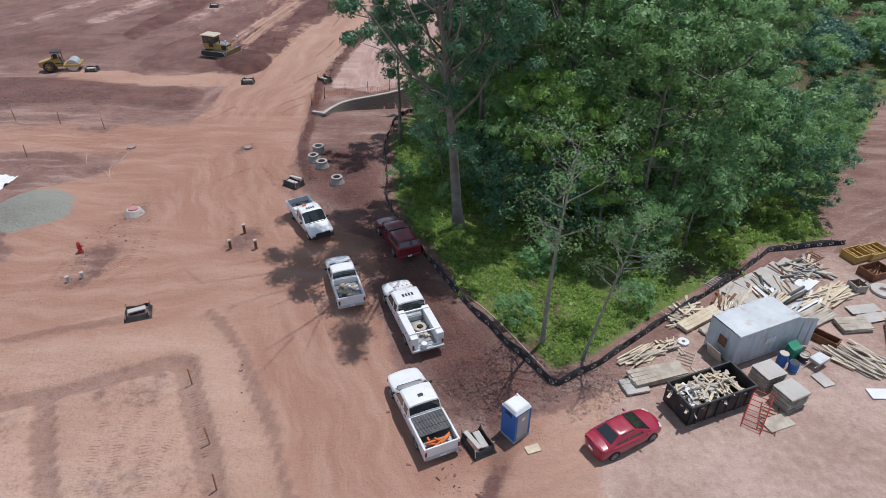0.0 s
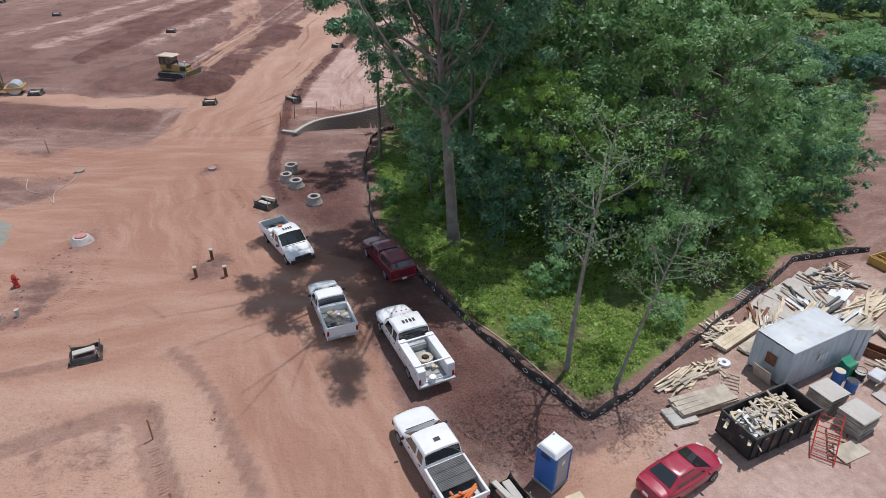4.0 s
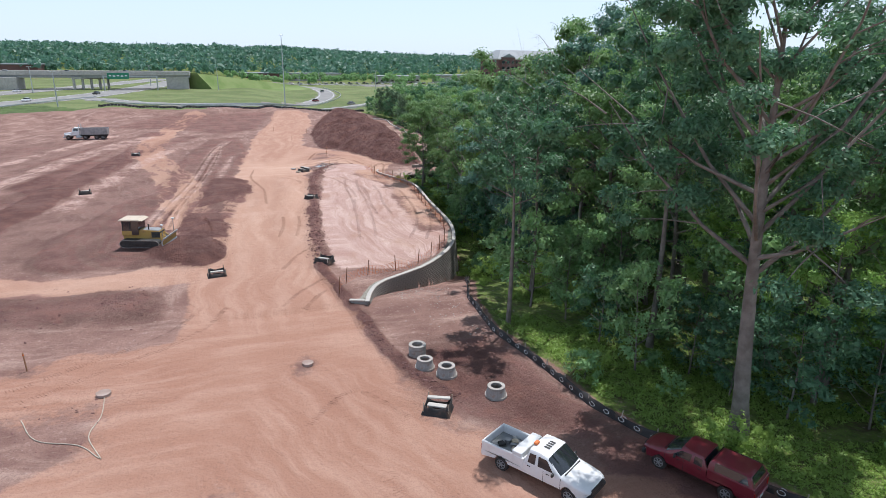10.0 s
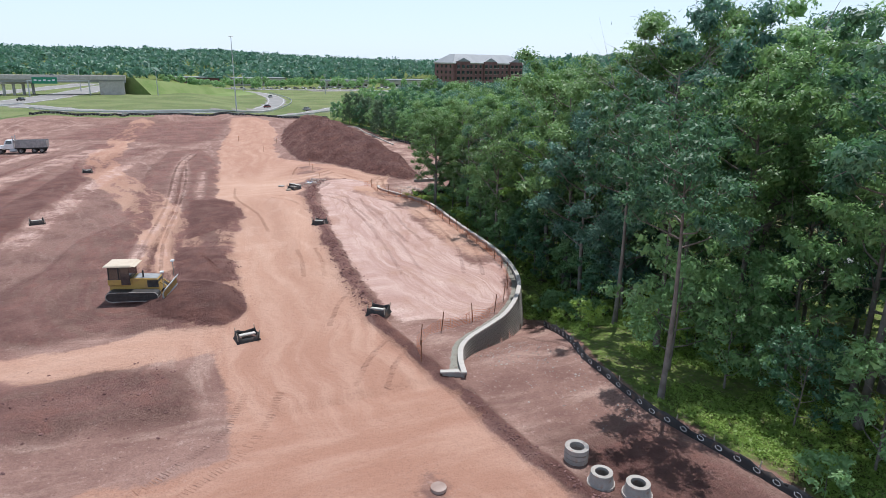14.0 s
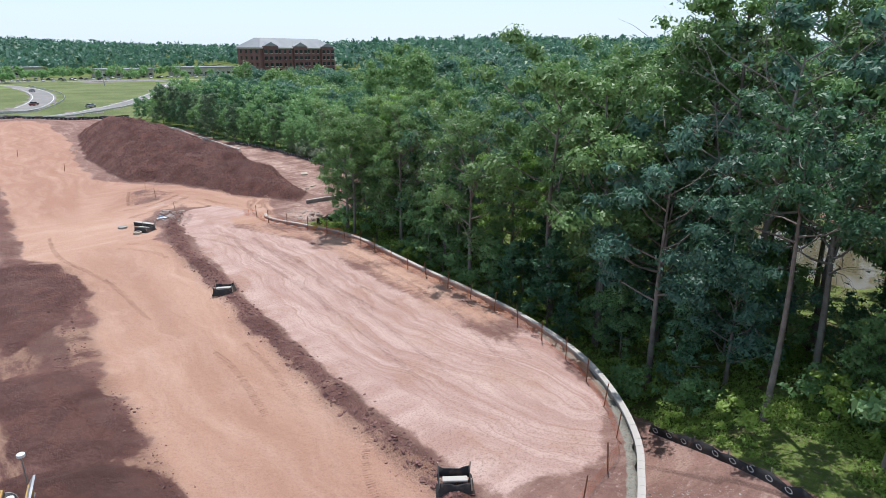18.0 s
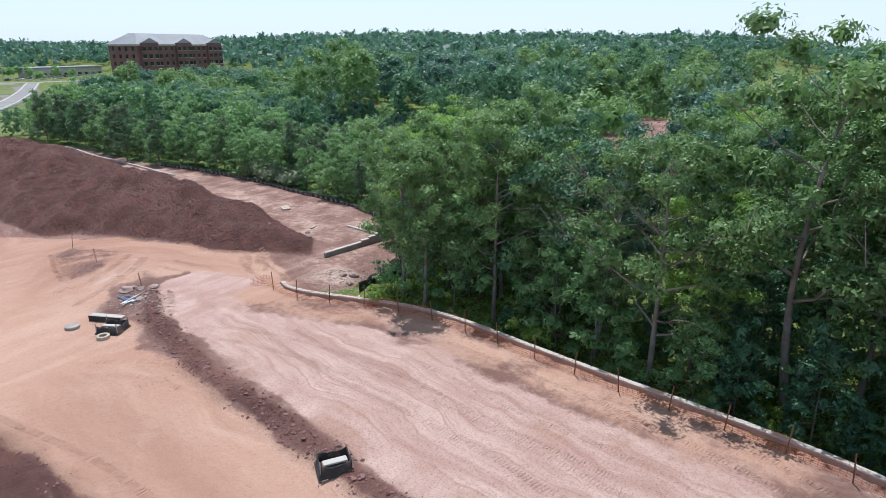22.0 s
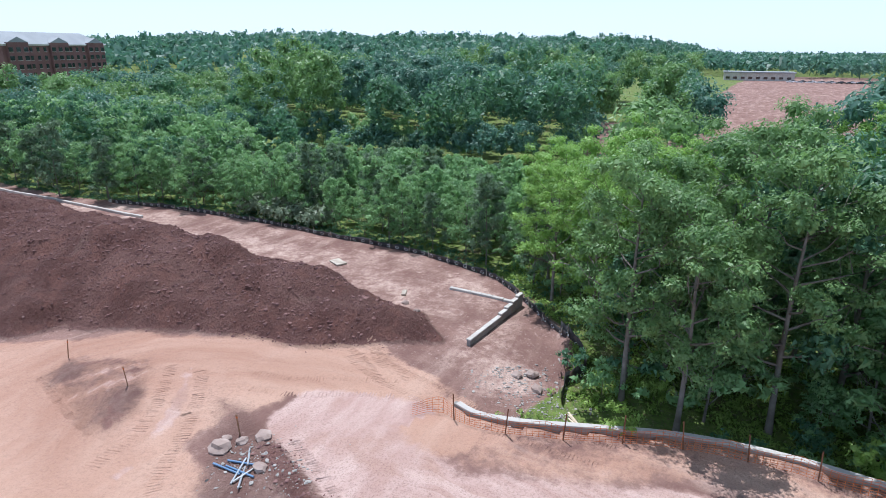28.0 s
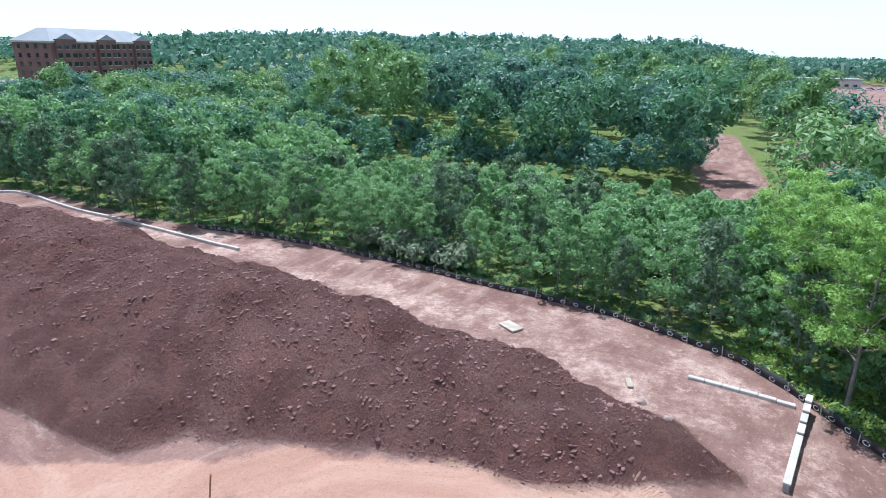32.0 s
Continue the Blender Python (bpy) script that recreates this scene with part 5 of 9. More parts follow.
def free(x, y, gap):
    return all((x - a) ** 2 + (y - b) ** 2 > gap * gap for a, b in placed)


SUNNY = [(0.8, 38.5), (6.9, 26.4), (15, 32.2), (12.5, 37.5), (6, 40.5)]


def shades_clearing(x, y, h):
    """Whether a tree of that height would stand in the sunny corner or throw its shadow there."""
    return any(inside(x + SHADE[0] * k, y + SHADE[1] * k, SUNNY) for k in (0, h * 0.55, h * 0.85))


# trees that stand out
plant(*BIG, *BIG_AT, 1.0, 0, "big old tree with forked grey trunk beside silt fence", tilt=(0, -5.7))
plant(*SPARSE, 6.5, 29.6, 1.0, 100, "slim thinly leaved tree with bare side branches behind silt fence")
plant(*SPARSE, 8.8, 28.2, 0.72, 10, "thin leaning sapling with few leaves behind silt fence", tilt=(0, 12))
for x, y, s, k, rz in ((3.5, 54.2, 1.1, 4, 40), (-4.4, 61.0, 0.85, 4, 0), (12, 47, 1.12, 2, 70), (16.0, 42.5, 0.9, 0, 160), (11, 57, 1.1, 3, 300),
                       (19.0, 45.5, 1.0, 2, 15), (0.5, 66.5, 0.92, 4, 80), (2.0, 72.5, 0.9, 4, 10), (6.5, 66, 1.05, 3, 50), (5.2, 81.0, 0.95, 1, 120), (7.8, 87.0, 1.16, 0, 20), (9.5, 92.5, 1.18, 3, 200),
                       (14.5, 80.5, 1.35, 0, 60), (13.8, 73.5, 1.3, 1, 140), (17.5, 84.5, 1.28, 3, 20), (18.5, 77.0, 1.35, 0, 200)):
    plant(*TALL[k], x, y, s, rz, LABELS["tall"], group="woodland trees")
    placed.append((x, y))
for x, y, s, k, rz in ((14.0, 115, 1.05, 0, 260), (17.0, 122.0, 0.86, 1, 300), (10.2, 113.5, 1.0, 0, 100), (20.5, 125.0, 0.8, 2, 45), (24.0, 130.0, 0.66, 1, 5), (15.5, 124.6, 0.72, 1, 80), (19.0, 128.4, 0.66, 2, 10), (22.0, 121.0, 0.8, 1, 200), (8.8, 121.5, 0.9, 0, 75), (7.4, 118.3, 0.86, 0, 30), (12.5, 119.5, 0.9, 0, 10), (8.6, 45.0, 0.78, 1, 30), (12.6, 42.2, 0.7, 2, 90), (7.4, 51.5, 0.7, 1, 200)):
    plant(*LEAFY[k], x, y, s, rz, "leafy light green deciduous tree branching from low down", group="woodland trees")
    placed.append((x, y))
for x, y, s, rz in ((10.5, 105.0, 0.92, 30), (11.0, 77.0, 1.32, 0), (8.2, 71.8, 1.0, 200)):
    plant(*DEAD, x, y, s, rz, "tall dying tree with bare grey branches among green trees", group="woodland trees")
    placed.append((x, y))
placed += [(1.4, 43.7), (6.5, 29.6), (8.8, 28.2)]
rng = random.Random(3)
# low leafy trees along the sunny south-west edge of the wood
for i in range(700):
    x, y = rng.uniform(-2, 34), rng.uniform(30, 64)
    e = wood_edge(x, y)
    if not 4.5 < e < 12 or not free(x, y, 3.0) or y < east_edge(x) + 2 or shades_clearing(x, y, 8):
        continue
    placed.append((x, y))
    k = rng.randrange(3)
    plant(*SMALL[k], x, y, rng.uniform(0.6, 1.15), rng.uniform(0, 360), "low leafy understory tree at the edge of the wood", group="understory trees")
for i in range(3000):
    x, y = rng.uniform(-4, 58), rng.uniform(28, 132)
    e = wood_edge(x, y)
    if e < 4.0 or not free(x, y, 3.8 if x < 22 else 3.0 if inside(x, y, CREEK_GAP) else 5.2):
        continue
    if lookup("creek", x, y) < 6.5 or y < east_edge(x) + 0.5 or (y < 44 and e < 7) or (y < 76 and e < 4.5) or shades_clearing(x, y, 18):
        continue
    placed.append((x, y))
    k = rng.randrange(4)
    if inside(x, y, CREEK_GAP):
        plant(*SMALL[k % 3], x, y, rng.uniform(0.5, 0.75), rng.uniform(0, 360), "low leafy understory tree at the edge of the wood", group="understory trees")
        continue
    if inside(x, y, LOW_GROWTH):
        plant(*LEAFY[1 + k % 2], x, y, rng.uniform(0.85, 1.0) * (18.4 - 0.14 * math.hypot(x + 21, y - 128)) / 15.5, rng.uniform(0, 360), "leafy light green deciduous tree branching from low down", group="woodland trees")
        continue
    if e < 4 and rng.random() < 0.5:
        plant(*YOUNG[k], x, y, rng.uniform(0.8, 1.3), rng.uniform(0, 360), LABELS["young"], group="saplings")
    elif rng.random() < 0.25:
        plant(*ROUND[k % 3], x, y, rng.uniform(0.7, 1.15), rng.uniform(0, 360), LABELS["round"], group="woodland trees")
    elif (y > 110 and rng.random() < 0.75) or (84 < y and rng.random() < 0.4):
        plant(*LEAFY[k % 3], x, y, rng.uniform(0.75, 1.15), rng.uniform(0, 360), "leafy light green deciduous tree branching from low down", group="woodland trees")
    else:
        plant(*TALL[k], x, y, rng.uniform(0.85, 1.3) * (1.0 if y < 84 else 0.92 if y < 92 else 0.74), rng.uniform(0, 360), LABELS["tall"], group="woodland trees")
# young stand along the north fence
STAND = [YOUNG[1], SMALL[0], YOUNG[2], SMALL[1], SMALL[2]]
STAND_H = (1.0, 0.8, 1.1, 0.85, 0.85)
thicket = [[] for k in STAND]
for i in range(2600):
    x, y = rng.uniform(16, 66), rng.uniform(120, 250)
    e = wood_edge(x, y)
    if e < 1.6 or e > 33 or not free(x, y, 1.6 if y < 185 else 2.6):
        continue
    if lookup("glade", x, y) > 0:
        continue
    placed.append((x, y))
    s = rng.triangular(0.42, 1.15, 0.66) if e < 10 or y < 185 else rng.uniform(0.9, 1.5)
    k = rng.choice((0, 0, 0, 0, 2, 2, 1) if y < 185 else (1, 3, 3, 4, 4, 0))
    s *= STAND_H[k]
    if e < 7 and y < 205:
        plant(*STAND[k], x, y, s, rng.uniform(0, 360), LABELS["young"] if k != 2 else "young dark green cedar in a dense stand", group="saplings")
    else:
        thicket[k].append((x, y, s, rng.uniform(0, 6.28)))
for k, kind in enumerate(STAND):
    Vs, Fs, Ts, o = [], [], [], 0
    me = kind[1]
    co = np.empty(len(me.vertices) * 3, np.float32)
    me.vertices.foreach_get("co", co)
    co = co.reshape(-1, 3, 3)[::2]
    co = (co.mean(1)[:, None] + (co - co.mean(1)[:, None]) * 1.4).reshape(-1, 3)
    tone = np.empty(len(me.vertices), np.float32)
    me.attributes["tint"].data.foreach_get("value", tone)
    tone = tone.reshape(-1, 3)[::2].ravel()
    for x, y, s, a in thicket[k]:
        ca, sa = math.cos(a), math.sin(a)
        Vs.append(co @ np.array([[ca, sa, 0], [-sa, ca, 0], [0, 0, 1]]) * s + (x, y, ground_z(x, y)))
        Fs.append(np.arange(len(co)).reshape(-1, 3) + o)
        Ts.append(0.6 * tone + 0.6 * rng.random())
        o += len(co)
    mt = mesh_of("thicket", np.concatenate(Vs), np.concatenate(Fs), me.materials[0])
    mt.attributes.new("tint", "FLOAT", "POINT").data.foreach_set("value", np.concatenate(Ts).astype(np.float32))
    tagged(new("thicket", mt), "thicket of young green trees behind the fence", "trees", kind="stuff")
for x, y in ((27, 196), (29, 203), (31, 211), (28, 188), (30.5, 217), (31, 225), (33, 233), (29, 229)):
    plant(*YOUNG[2], x, y, rng.uniform(1.1, 1.4), rng.uniform(0, 360), "dark green cedar at the edge of the site", group="cedars")
# light saplings under the tall trees
for i in range(2400):
    x, y = rng.uniform(-5, 30), rng.uniform(30, 122)
    e = wood_edge(x, y)
    if not (8.0 if y < 76 else 4.0) < e < 14 or (y < 76 and i % 3) or not free(x, y, 2.2) or (y < 46 and e < 9) or shades_clearing(x, y, 8):
        continue
    placed.append((x, y))
    plant(*YOUNG[rng.choice((0, 1, 1))], x, y, rng.uniform(0.45, 1.15) * (1.35 if y > 76 else 1.0), rng.uniform(0, 360), "slender light green sapling under taller trees", group="understory saplings", sz=0.9)
for x, y, sc in ((9.7, 65.1, 0.6), (12.4, 67.5, 0.75), (7.0, 63.2, 0.45), (10.1, 77.5, 0.6), (11.6, 71.2, 0.55), (6.0, 69.0, 0.42), (7.6, 86.6, 0.5)):
    plant(*SMALL[2 if sc > 0.5 else 1], x, y, sc, 137 * x, "low leafy understory tree at the edge of the wood", group="understory trees")
    placed.append((x, y))
# shrubs on the woodland floor by the fence
for i in range(900):
    x, y = rng.uniform(-6, 30), rng.uniform(26, 128)
    e = wood_edge(x, y)
    if not 0.7 < e < 9 or rng.random() > (0.14 if y < 60 else 0.3):
        continue
    if not free(x, y, 0.9):
        continue
    placed.append((x, y))
    plant(*SHRUB[rng.randrange(2 if y < 76 else 3)], x, y, rng.uniform(0.5, 1.1), rng.uniform(0, 360), LABELS["shrub"], "shrub", group="undergrowth shrubs", name="shrub")
    if len(placed) > 1200:
        break
for x, y in ((29.2, 160), (30.5, 163), (31, 166.5), (29.8, 157), (32, 161)):
    plant(SHRUB[0][0], mesh_of("crown", *leaf_cloud(np.random.default_rng(int(y)), [(0, 0, 0.8), (0.7, 0.3, 0.6), (-0.6, 0.4, 0.7)], [0.9, 0.8, 0.8], 1200, 0.11), M["silver"]), x, y, 1.9, 0, "pale silvery shrub beside the silt fence", "shrub", name="shrub")


def forest(name, spots, seed, mat, leaves, size, label, clumps=15):
    """Distant woods: every tree a domed crown of separate clumps, joined."""
    r = np.random.default_rng(seed)
    Vs, Fs, o, tints = [], [], 0, []
    for x, y, h, w in spots:
        g = ground_z(x, y)
        n = clumps
        k = (np.arange(n) + 0.5) / n
        zz, a = 1 - 1.6 * k, 2.4 * np.arange(n) + 6.28 * r.random()
        ro = np.sqrt(np.clip(1 - zz * zz, 0, 1))
        d = np.stack([ro * np.cos(a), ro * np.sin(a), zz], 1) + r.normal(size=(n, 3)) * 0.12
        c = np.array([x, y, g + h * 0.57]) + d * np.array([w, w, h * 0.36]) * (0.58 + 0.28 * r.random(n))[:, None]
        rad = w * (0.34 + 0.17 * r.random(n))
        v, f = leaf_cloud(r, c, rad, leaves, size, 0.8, tints=tints)
        tints[-1] = 0.6 * tints[-1] + 0.55 * r.random()
        Vs.append(v)
        Fs.append(f + o)
        o += len(v)
    me = mesh_of(name, np.concatenate(Vs), np.concatenate(Fs), mat)
    me.attributes.new("tint", "FLOAT", "POINT").data.foreach_set("value", np.concatenate(tints).astype(np.float32))
    return tagged(new(name, me), label, "trees", kind="stuff")


def spots_in(n, xr, yr, test, h, w, gap, seed):
    r = random.Random(seed)
    out = []
    cells = {}
    for i in range(n):
        x, y = r.uniform(*xr), r.uniform(*yr)
        if not test(x, y):
            continue
        c = (int(x // gap), int(y // gap))
        if any((x - a) ** 2 + (y - b) ** 2 < gap * gap for dx in (-1, 0, 1) for dy in (-1, 0, 1) for a, b in cells.get((c[0] + dx, c[1] + dy), ())):
            continue
        cells.setdefault(c, []).append((x, y))
        k = r.uniform(0.7, 1.15) * (1.2 if r.random() < 0.07 and h > 20 else 1.0)
        if inside(x, y, LOW_GROWTH):
            k = min(k, 0.5)
        if y > 225 and x < 235:
            k *= 0.8 if h < 19 else 0.62
        out.append((x, y, h * k, w * r.uniform(0.75, 1.35)))
    return out


def open_wood(x, y):
    if wood_edge(x, y) < (24 if y > 128 else 3) or x < 0:
        return False
    if lookup("creek", x, y) < 6.5 or y < east_edge(x) + 4:
        return False
    if (y > 128 and x < 84) or inside(x, y, FIELD_GAP) or inside(x, y, CREEK_GAP):
        return False
    return lookup("glade", x, y) < 0


mid = spots_in(9000, (46, 260), (40, 330), open_wood, 22, 5.5, 9.2, 1)
forest("woods", mid[0::3], 1, M["leaf"], 1750, 0.36, "dense green deciduous woods beyond the site")
forest("woods", mid[1::3], 2, M["leaf_blue_haze"], 1750, 0.36, "dense bluish green woods beyond the site")
forest("woods", mid[2::3], 3, M["leaf_mid"], 1750, 0.36, "dense green mixed woods beyond the site")
edge = [(82 + 3 * rng.random() + 8 * (k % 2) * rng.random(), 150 + 1.6 * k, rng.uniform(5, 12), rng.uniform(2.0, 3.6)) for k in range(68)]
edge += [(rng.uniform(48, 58), rng.uniform(106, 134), rng.uniform(5, 8), 2.8) for k in range(26)] + [(rng.uniform(58, 124), rng.uniform(95, 121), rng.uniform(4.0, 6.5), 2.8) for k in range(70)]
edge += [(94 + 4.2 * k + rng.uniform(-1, 1), 142 + 0.76 * k + rng.uniform(-1, 4), rng.uniform(6, 11), rng.uniform(2.6, 4.0)) for k in range(26)]
forest("woods", edge[0::2], 8, M["leaf_blue_haze"], 900, 0.25, "low leafy edge of the woods along the meadow", 12)
forest("woods", edge[1::2], 9, M["leaf_light"], 900, 0.25, "low light green edge of the woods along the meadow", 12)
farspots = spots_in(16000, (-700, 1300), (330, 1400), lambda x, y: (y > 640 + 0.1 * x) or (x > 235 and y > 250), 17, 8, 12.5, 2)
farspots += spots_in(5000, (260, 1300), (-100, 330), lambda x, y: x > 545 or y > 200, 17, 8, 12.5, 4)
# far woods all take the bluish leaf, its colour standing in for haze
forest("far_woods", farspots[0::2], 4, M["leaf_blue_haze"], 52, 1.7, "distant wooded ridge on the horizon", 8)
forest("far_woods", farspots[1::2], 5, M["leaf_blue_haze"], 52, 1.7, "distant wooded ridge on the horizon", 8)
# ---- vehicles ----
def wheel(parent, x, y, r=0.38, w=0.26, rim_mat="galv"):
    bm = bmesh.new()
    s = 1 if x > 0 else -1
    cyl(bm, r, w, x - s * w / 2, y, r, (0, 90 * s, 0), 20)
    bmesh.ops.bevel(bm, geom=[e for e in bm.edges if len(e.link_faces) == 2 and e.calc_face_angle(0) > 1.0], offset=0.035, segments=1, affect="EDGES")
    tyre = part("wheel", bm, M["black"], parent)
    bm = bmesh.new()
    for k in range(14):
        a0, a1 = 2 * math.pi * k / 14, 2 * math.pi * (k + 1) / 14
        rod(bm, (x + s * (w / 2 - 0.01), y + r * 0.6 * math.cos(a0), r + r * 0.6 * math.sin(a0)), (x + s * (w / 2 - 0.01), y + r * 0.6 * math.cos(a1), r + r * 0.6 * math.sin(a1)), 0.022, 5)
    for k in range(6):
        a0 = 2 * math.pi * k / 6
        rod(bm, (x + s * w / 2, y, r), (x + s * (w / 2 - 0.01), y + r * 0.58 * math.cos(a0), r + r * 0.58 * math.sin(a0)), r * 0.085, 5)
    cyl(bm, r * 0.2, 0.03, x + s * (w / 2 - 0.01), y, r, (0, 90 * s, 0), 10)
    part("rim", bm, M["steel"] if rim_mat == "galv" else M[rim_mat], tyre, "spoked metal rim")
    return tyre


def outline(L, wb, yf, top, clear=0.40, r=0.47):
    """Side outline of a lower body with wheel arches; top runs from the rear to the front."""
    pts = list(top)
    yr = yf - wb
    pts.append((L / 2 - 0.03, clear))
    for yc in (yf, yr):
        pts += [(yc + r * math.cos(t), 0.38 + r * math.sin(t)) for t in [math.pi * k / 8 for k in range(9)] if 0.38 + r * math.sin(t) >= clear]
    pts.append((-L / 2 + 0.03, clear))
    return pts


def rounded(bm, L, W, ends=0.12, tumble=0.10, z0=0.75, z1=1.2):
    """Draws in a body towards its ends in plan, and its sides above the waist."""
    for v in bm.verts:
        k = 1 - ends * min(1, abs(v.co.y) / (L / 2)) ** 5
        if v.co.z > z0:
            k *= 1 - tumble * min(1, (v.co.z - z0) / (z1 - z0))
        v.co.x *= k
        if abs(v.co.y) > L * 0.42:
            v.co.y -= math.copysign(0.16 * (abs(v.co.x) / (W / 2)) ** 3, v.co.y)


def greenhouse(parent, y0, y1, w, z0, z1, front, rear, side, paint_mat, panes, roof_label=""):
    """A cabin: roof and pillars as one shell, with each pane a part just proud of it."""
    b = [Vector((-w / 2, y0, z0)), Vector((w / 2, y0, z0)), Vector((w / 2, y1, z0)), Vector((-w / 2, y1, z0))]
    t = [Vector((-w / 2 + side, y0 + rear, z1)), Vector((w / 2 - side, y0 + rear, z1)), Vector((w / 2 - side, y1 - front, z1)), Vector((-w / 2 + side, y1 - front, z1))]
    bm = bmesh.new()
    vb, vt = [bm.verts.new(v) for v in b], [bm.verts.new(v) for v in t]
    top = bm.faces.new(vt)
    for i in range(4):
        bm.faces.new((vb[i], vb[(i + 1) % 4], vt[(i + 1) % 4], vt[i]))
    bmesh.ops.bevel(bm, geom=list(top.edges), offset=0.17, segments=4, affect="EDGES", profile=0.5)
    bmesh.ops.recalc_face_normals(bm, faces=bm.faces[:])
    part("cab", bm, paint_mat, parent, flat=False)

    def pane(a, bq, c, d, u0, u1, v0, v1, name):
        # a, bq: lower corners, d, c: the upper ones
        def at(u, v):
            return (a + (bq - a) * u) * (1 - v) + (d + (c - d) * u) * v
        nrm = (bq - a).cross(d - a).normalized()
        q = [at(u0, v0), at(u1, v0), at(u1, v1), at(u0, v1)]
        g = bmesh.new()
        lo = [g.verts.new(p - nrm * 0.01) for p in q]
        hi = [g.verts.new(p + nrm * 0.008) for p in q]
        g.faces.new(hi)
        for i in range(4):
            g.faces.new((lo[i], lo[(i + 1) % 4], hi[(i + 1) % 4], hi[i]))
        part(name, g, M["glass"], parent, "dark tinted glass")
    pane(b[2], b[3], t[3], t[2], 0.05, 0.95, 0.06, 0.92, "windscreen")
    pane(b[0], b[1], t[1], t[0], 0.08, 0.92, 0.30, 0.90, "rear_window")
    for u0, u1 in panes:
        pane(b[1], b[2], t[2], t[1], u0, u1, 0.14, 0.90, "side_window")
        pane(b[3], b[0], t[0], t[3], 1 - u1, 1 - u0, 0.14, 0.90, "side_window")


def cab_shell(c, L, W, yh, yc, H, P, doors, belt=1.15):
    """Bonnet, cab and roof drawn as one lofted shell, with curved panes set on it."""
    h = W / 2
    ym = yc + (yh - 0.35 - yc) * 0.42

    def hood(y, z, k, nose=0.0):
        rows = [(k, 0.80), (k * 1.005, 0.80 + 0.45 * (z - 0.80)), (k * 0.985, z - 0.075), (k * 0.93, z - 0.03), (k * 0.8, z - 0.008), (k * 0.45, z + 0.012), (0.0, z + 0.018)]
        return [(a * h, y + nose * (1 - a * a), b) for a, b in rows]

    def cab(yb, yt, zr, lean=0.15):
        t = 1 - lean
        return [(h, yb, 0.80), (h * 1.005, yb, 0.98), (h * 0.985, yb, belt), (h * (t + 0.025), yt, zr - 0.14), (h * (t - 0.05), yt, zr - 0.055), (h * 0.45, yt, zr - 0.012), (0.0, yt, zr)]
    st = [hood(L / 2 - 0.06, 0.86, 0.80, 0.10), hood(L / 2 - 0.12, 0.95, 0.86, 0.10), hood(L / 2 - 0.3, 1.02, 0.94, 0.08), hood(L / 2 - 0.75, 1.09, 0.985, 0.05), hood(yh, belt + 0.03, 1.0, 0.10),
          cab(yh - 0.30, yh - 0.80, H - 0.03), cab(ym + 0.06, ym + 0.06, H), cab(ym - 0.04, ym - 0.04, H), cab(yc + 0.16, yc + 0.24, H - 0.02), hood(yc + 0.02, belt + 0.05, 1.0, 0.0)]
    full = [[Vector(p) for p in s] + [Vector((-p[0], p[1], p[2])) for p in s[-2::-1]] for s in st]
    bm = bmesh.new()
    g = [[bm.verts.new(p) for p in s] for s in full]
    for a, b in zip(g, g[1:]):
        for i in range(len(a) - 1):
            bm.faces.new((a[i], a[i + 1], b[i + 1], b[i]))
    bm.faces.new(g[0][::-1])
    bm.faces.new(g[-1])
    bmesh.ops.recalc_face_normals(bm, faces=bm.faces[:])
    part("cab", bm, P, c, flat=False)

    def pane(name, i, r0, r1, u0, u1, v0, v1):
        """Glass over stations i to i + 1 and rows r0 to r1, inset at its edges."""
        n = r1 - r0
        q = bmesh.new()
        cols = []
        for k in range(n + 1):
            a, b = full[i][r0 + k], full[i + 1][r0 + k]
            if k == 0:
                a, b = a + (full[i][r0 + 1] - a) * v0, b + (full[i + 1][r0 + 1] - b) * v0
            if k == n:
                a, b = a + (full[i][r1 - 1] - a) * v1, b + (full[i + 1][r1 - 1] - b) * v1
            cols.append((a + (b - a) * u0, a + (b - a) * u1))
        nrm = [(cols[min(k + 1, n)][0] - cols[max(k - 1, 0)][0]).cross(cols[k][1] - cols[k][0]).normalized() for k in range(n + 1)]
        mid = (cols[n // 2][0] + cols[n // 2][1]) / 2
        sg = 1 if nrm[n // 2].dot(mid - Vector((0, (yh + yc) / 2, 0.9))) > 0 else -1
        va = [[q.verts.new(p + nrm[k] * sg * 0.008) for p in cols[k]] for k in range(n + 1)]
        for a, b in zip(va, va[1:]):
            q.faces.new((a[0], a[1], b[1], b[0]))
        bmesh.ops.recalc_face_normals(q, faces=q.faces[:])
        ex = bmesh.ops.extrude_face_region(q, geom=q.faces[:])
        for v in [e for e in ex["geom"] if isinstance(e, bmesh.types.BMVert)]:
            v.co -= Vector(((v.co.x > 0) - (v.co.x < 0), 0, 1)) * 0.012
        bmesh.ops.recalc_face_normals(q, faces=q.faces[:])
        part(name, q, M["glass"], c, "dark tinted glass", flat=False)
    m = len(full[0]) - 1
    pane("windscreen", 4, 3, m - 3, 0.06, 0.93, 0.25, 0.25)
    pane("rear_window", 8, 3, m - 3, 0.12, 0.80, 0.5, 0.5)
    for a, b in ((2, 3), (m - 3, m - 2)):
        pane("side_window", 5, a, b, 0.06, 0.97, 0.1, 0.1)
        pane("side_window", 7, a, b, 0.05, 0.86 if doors > 1 else 0.7, 0.1, 0.1)


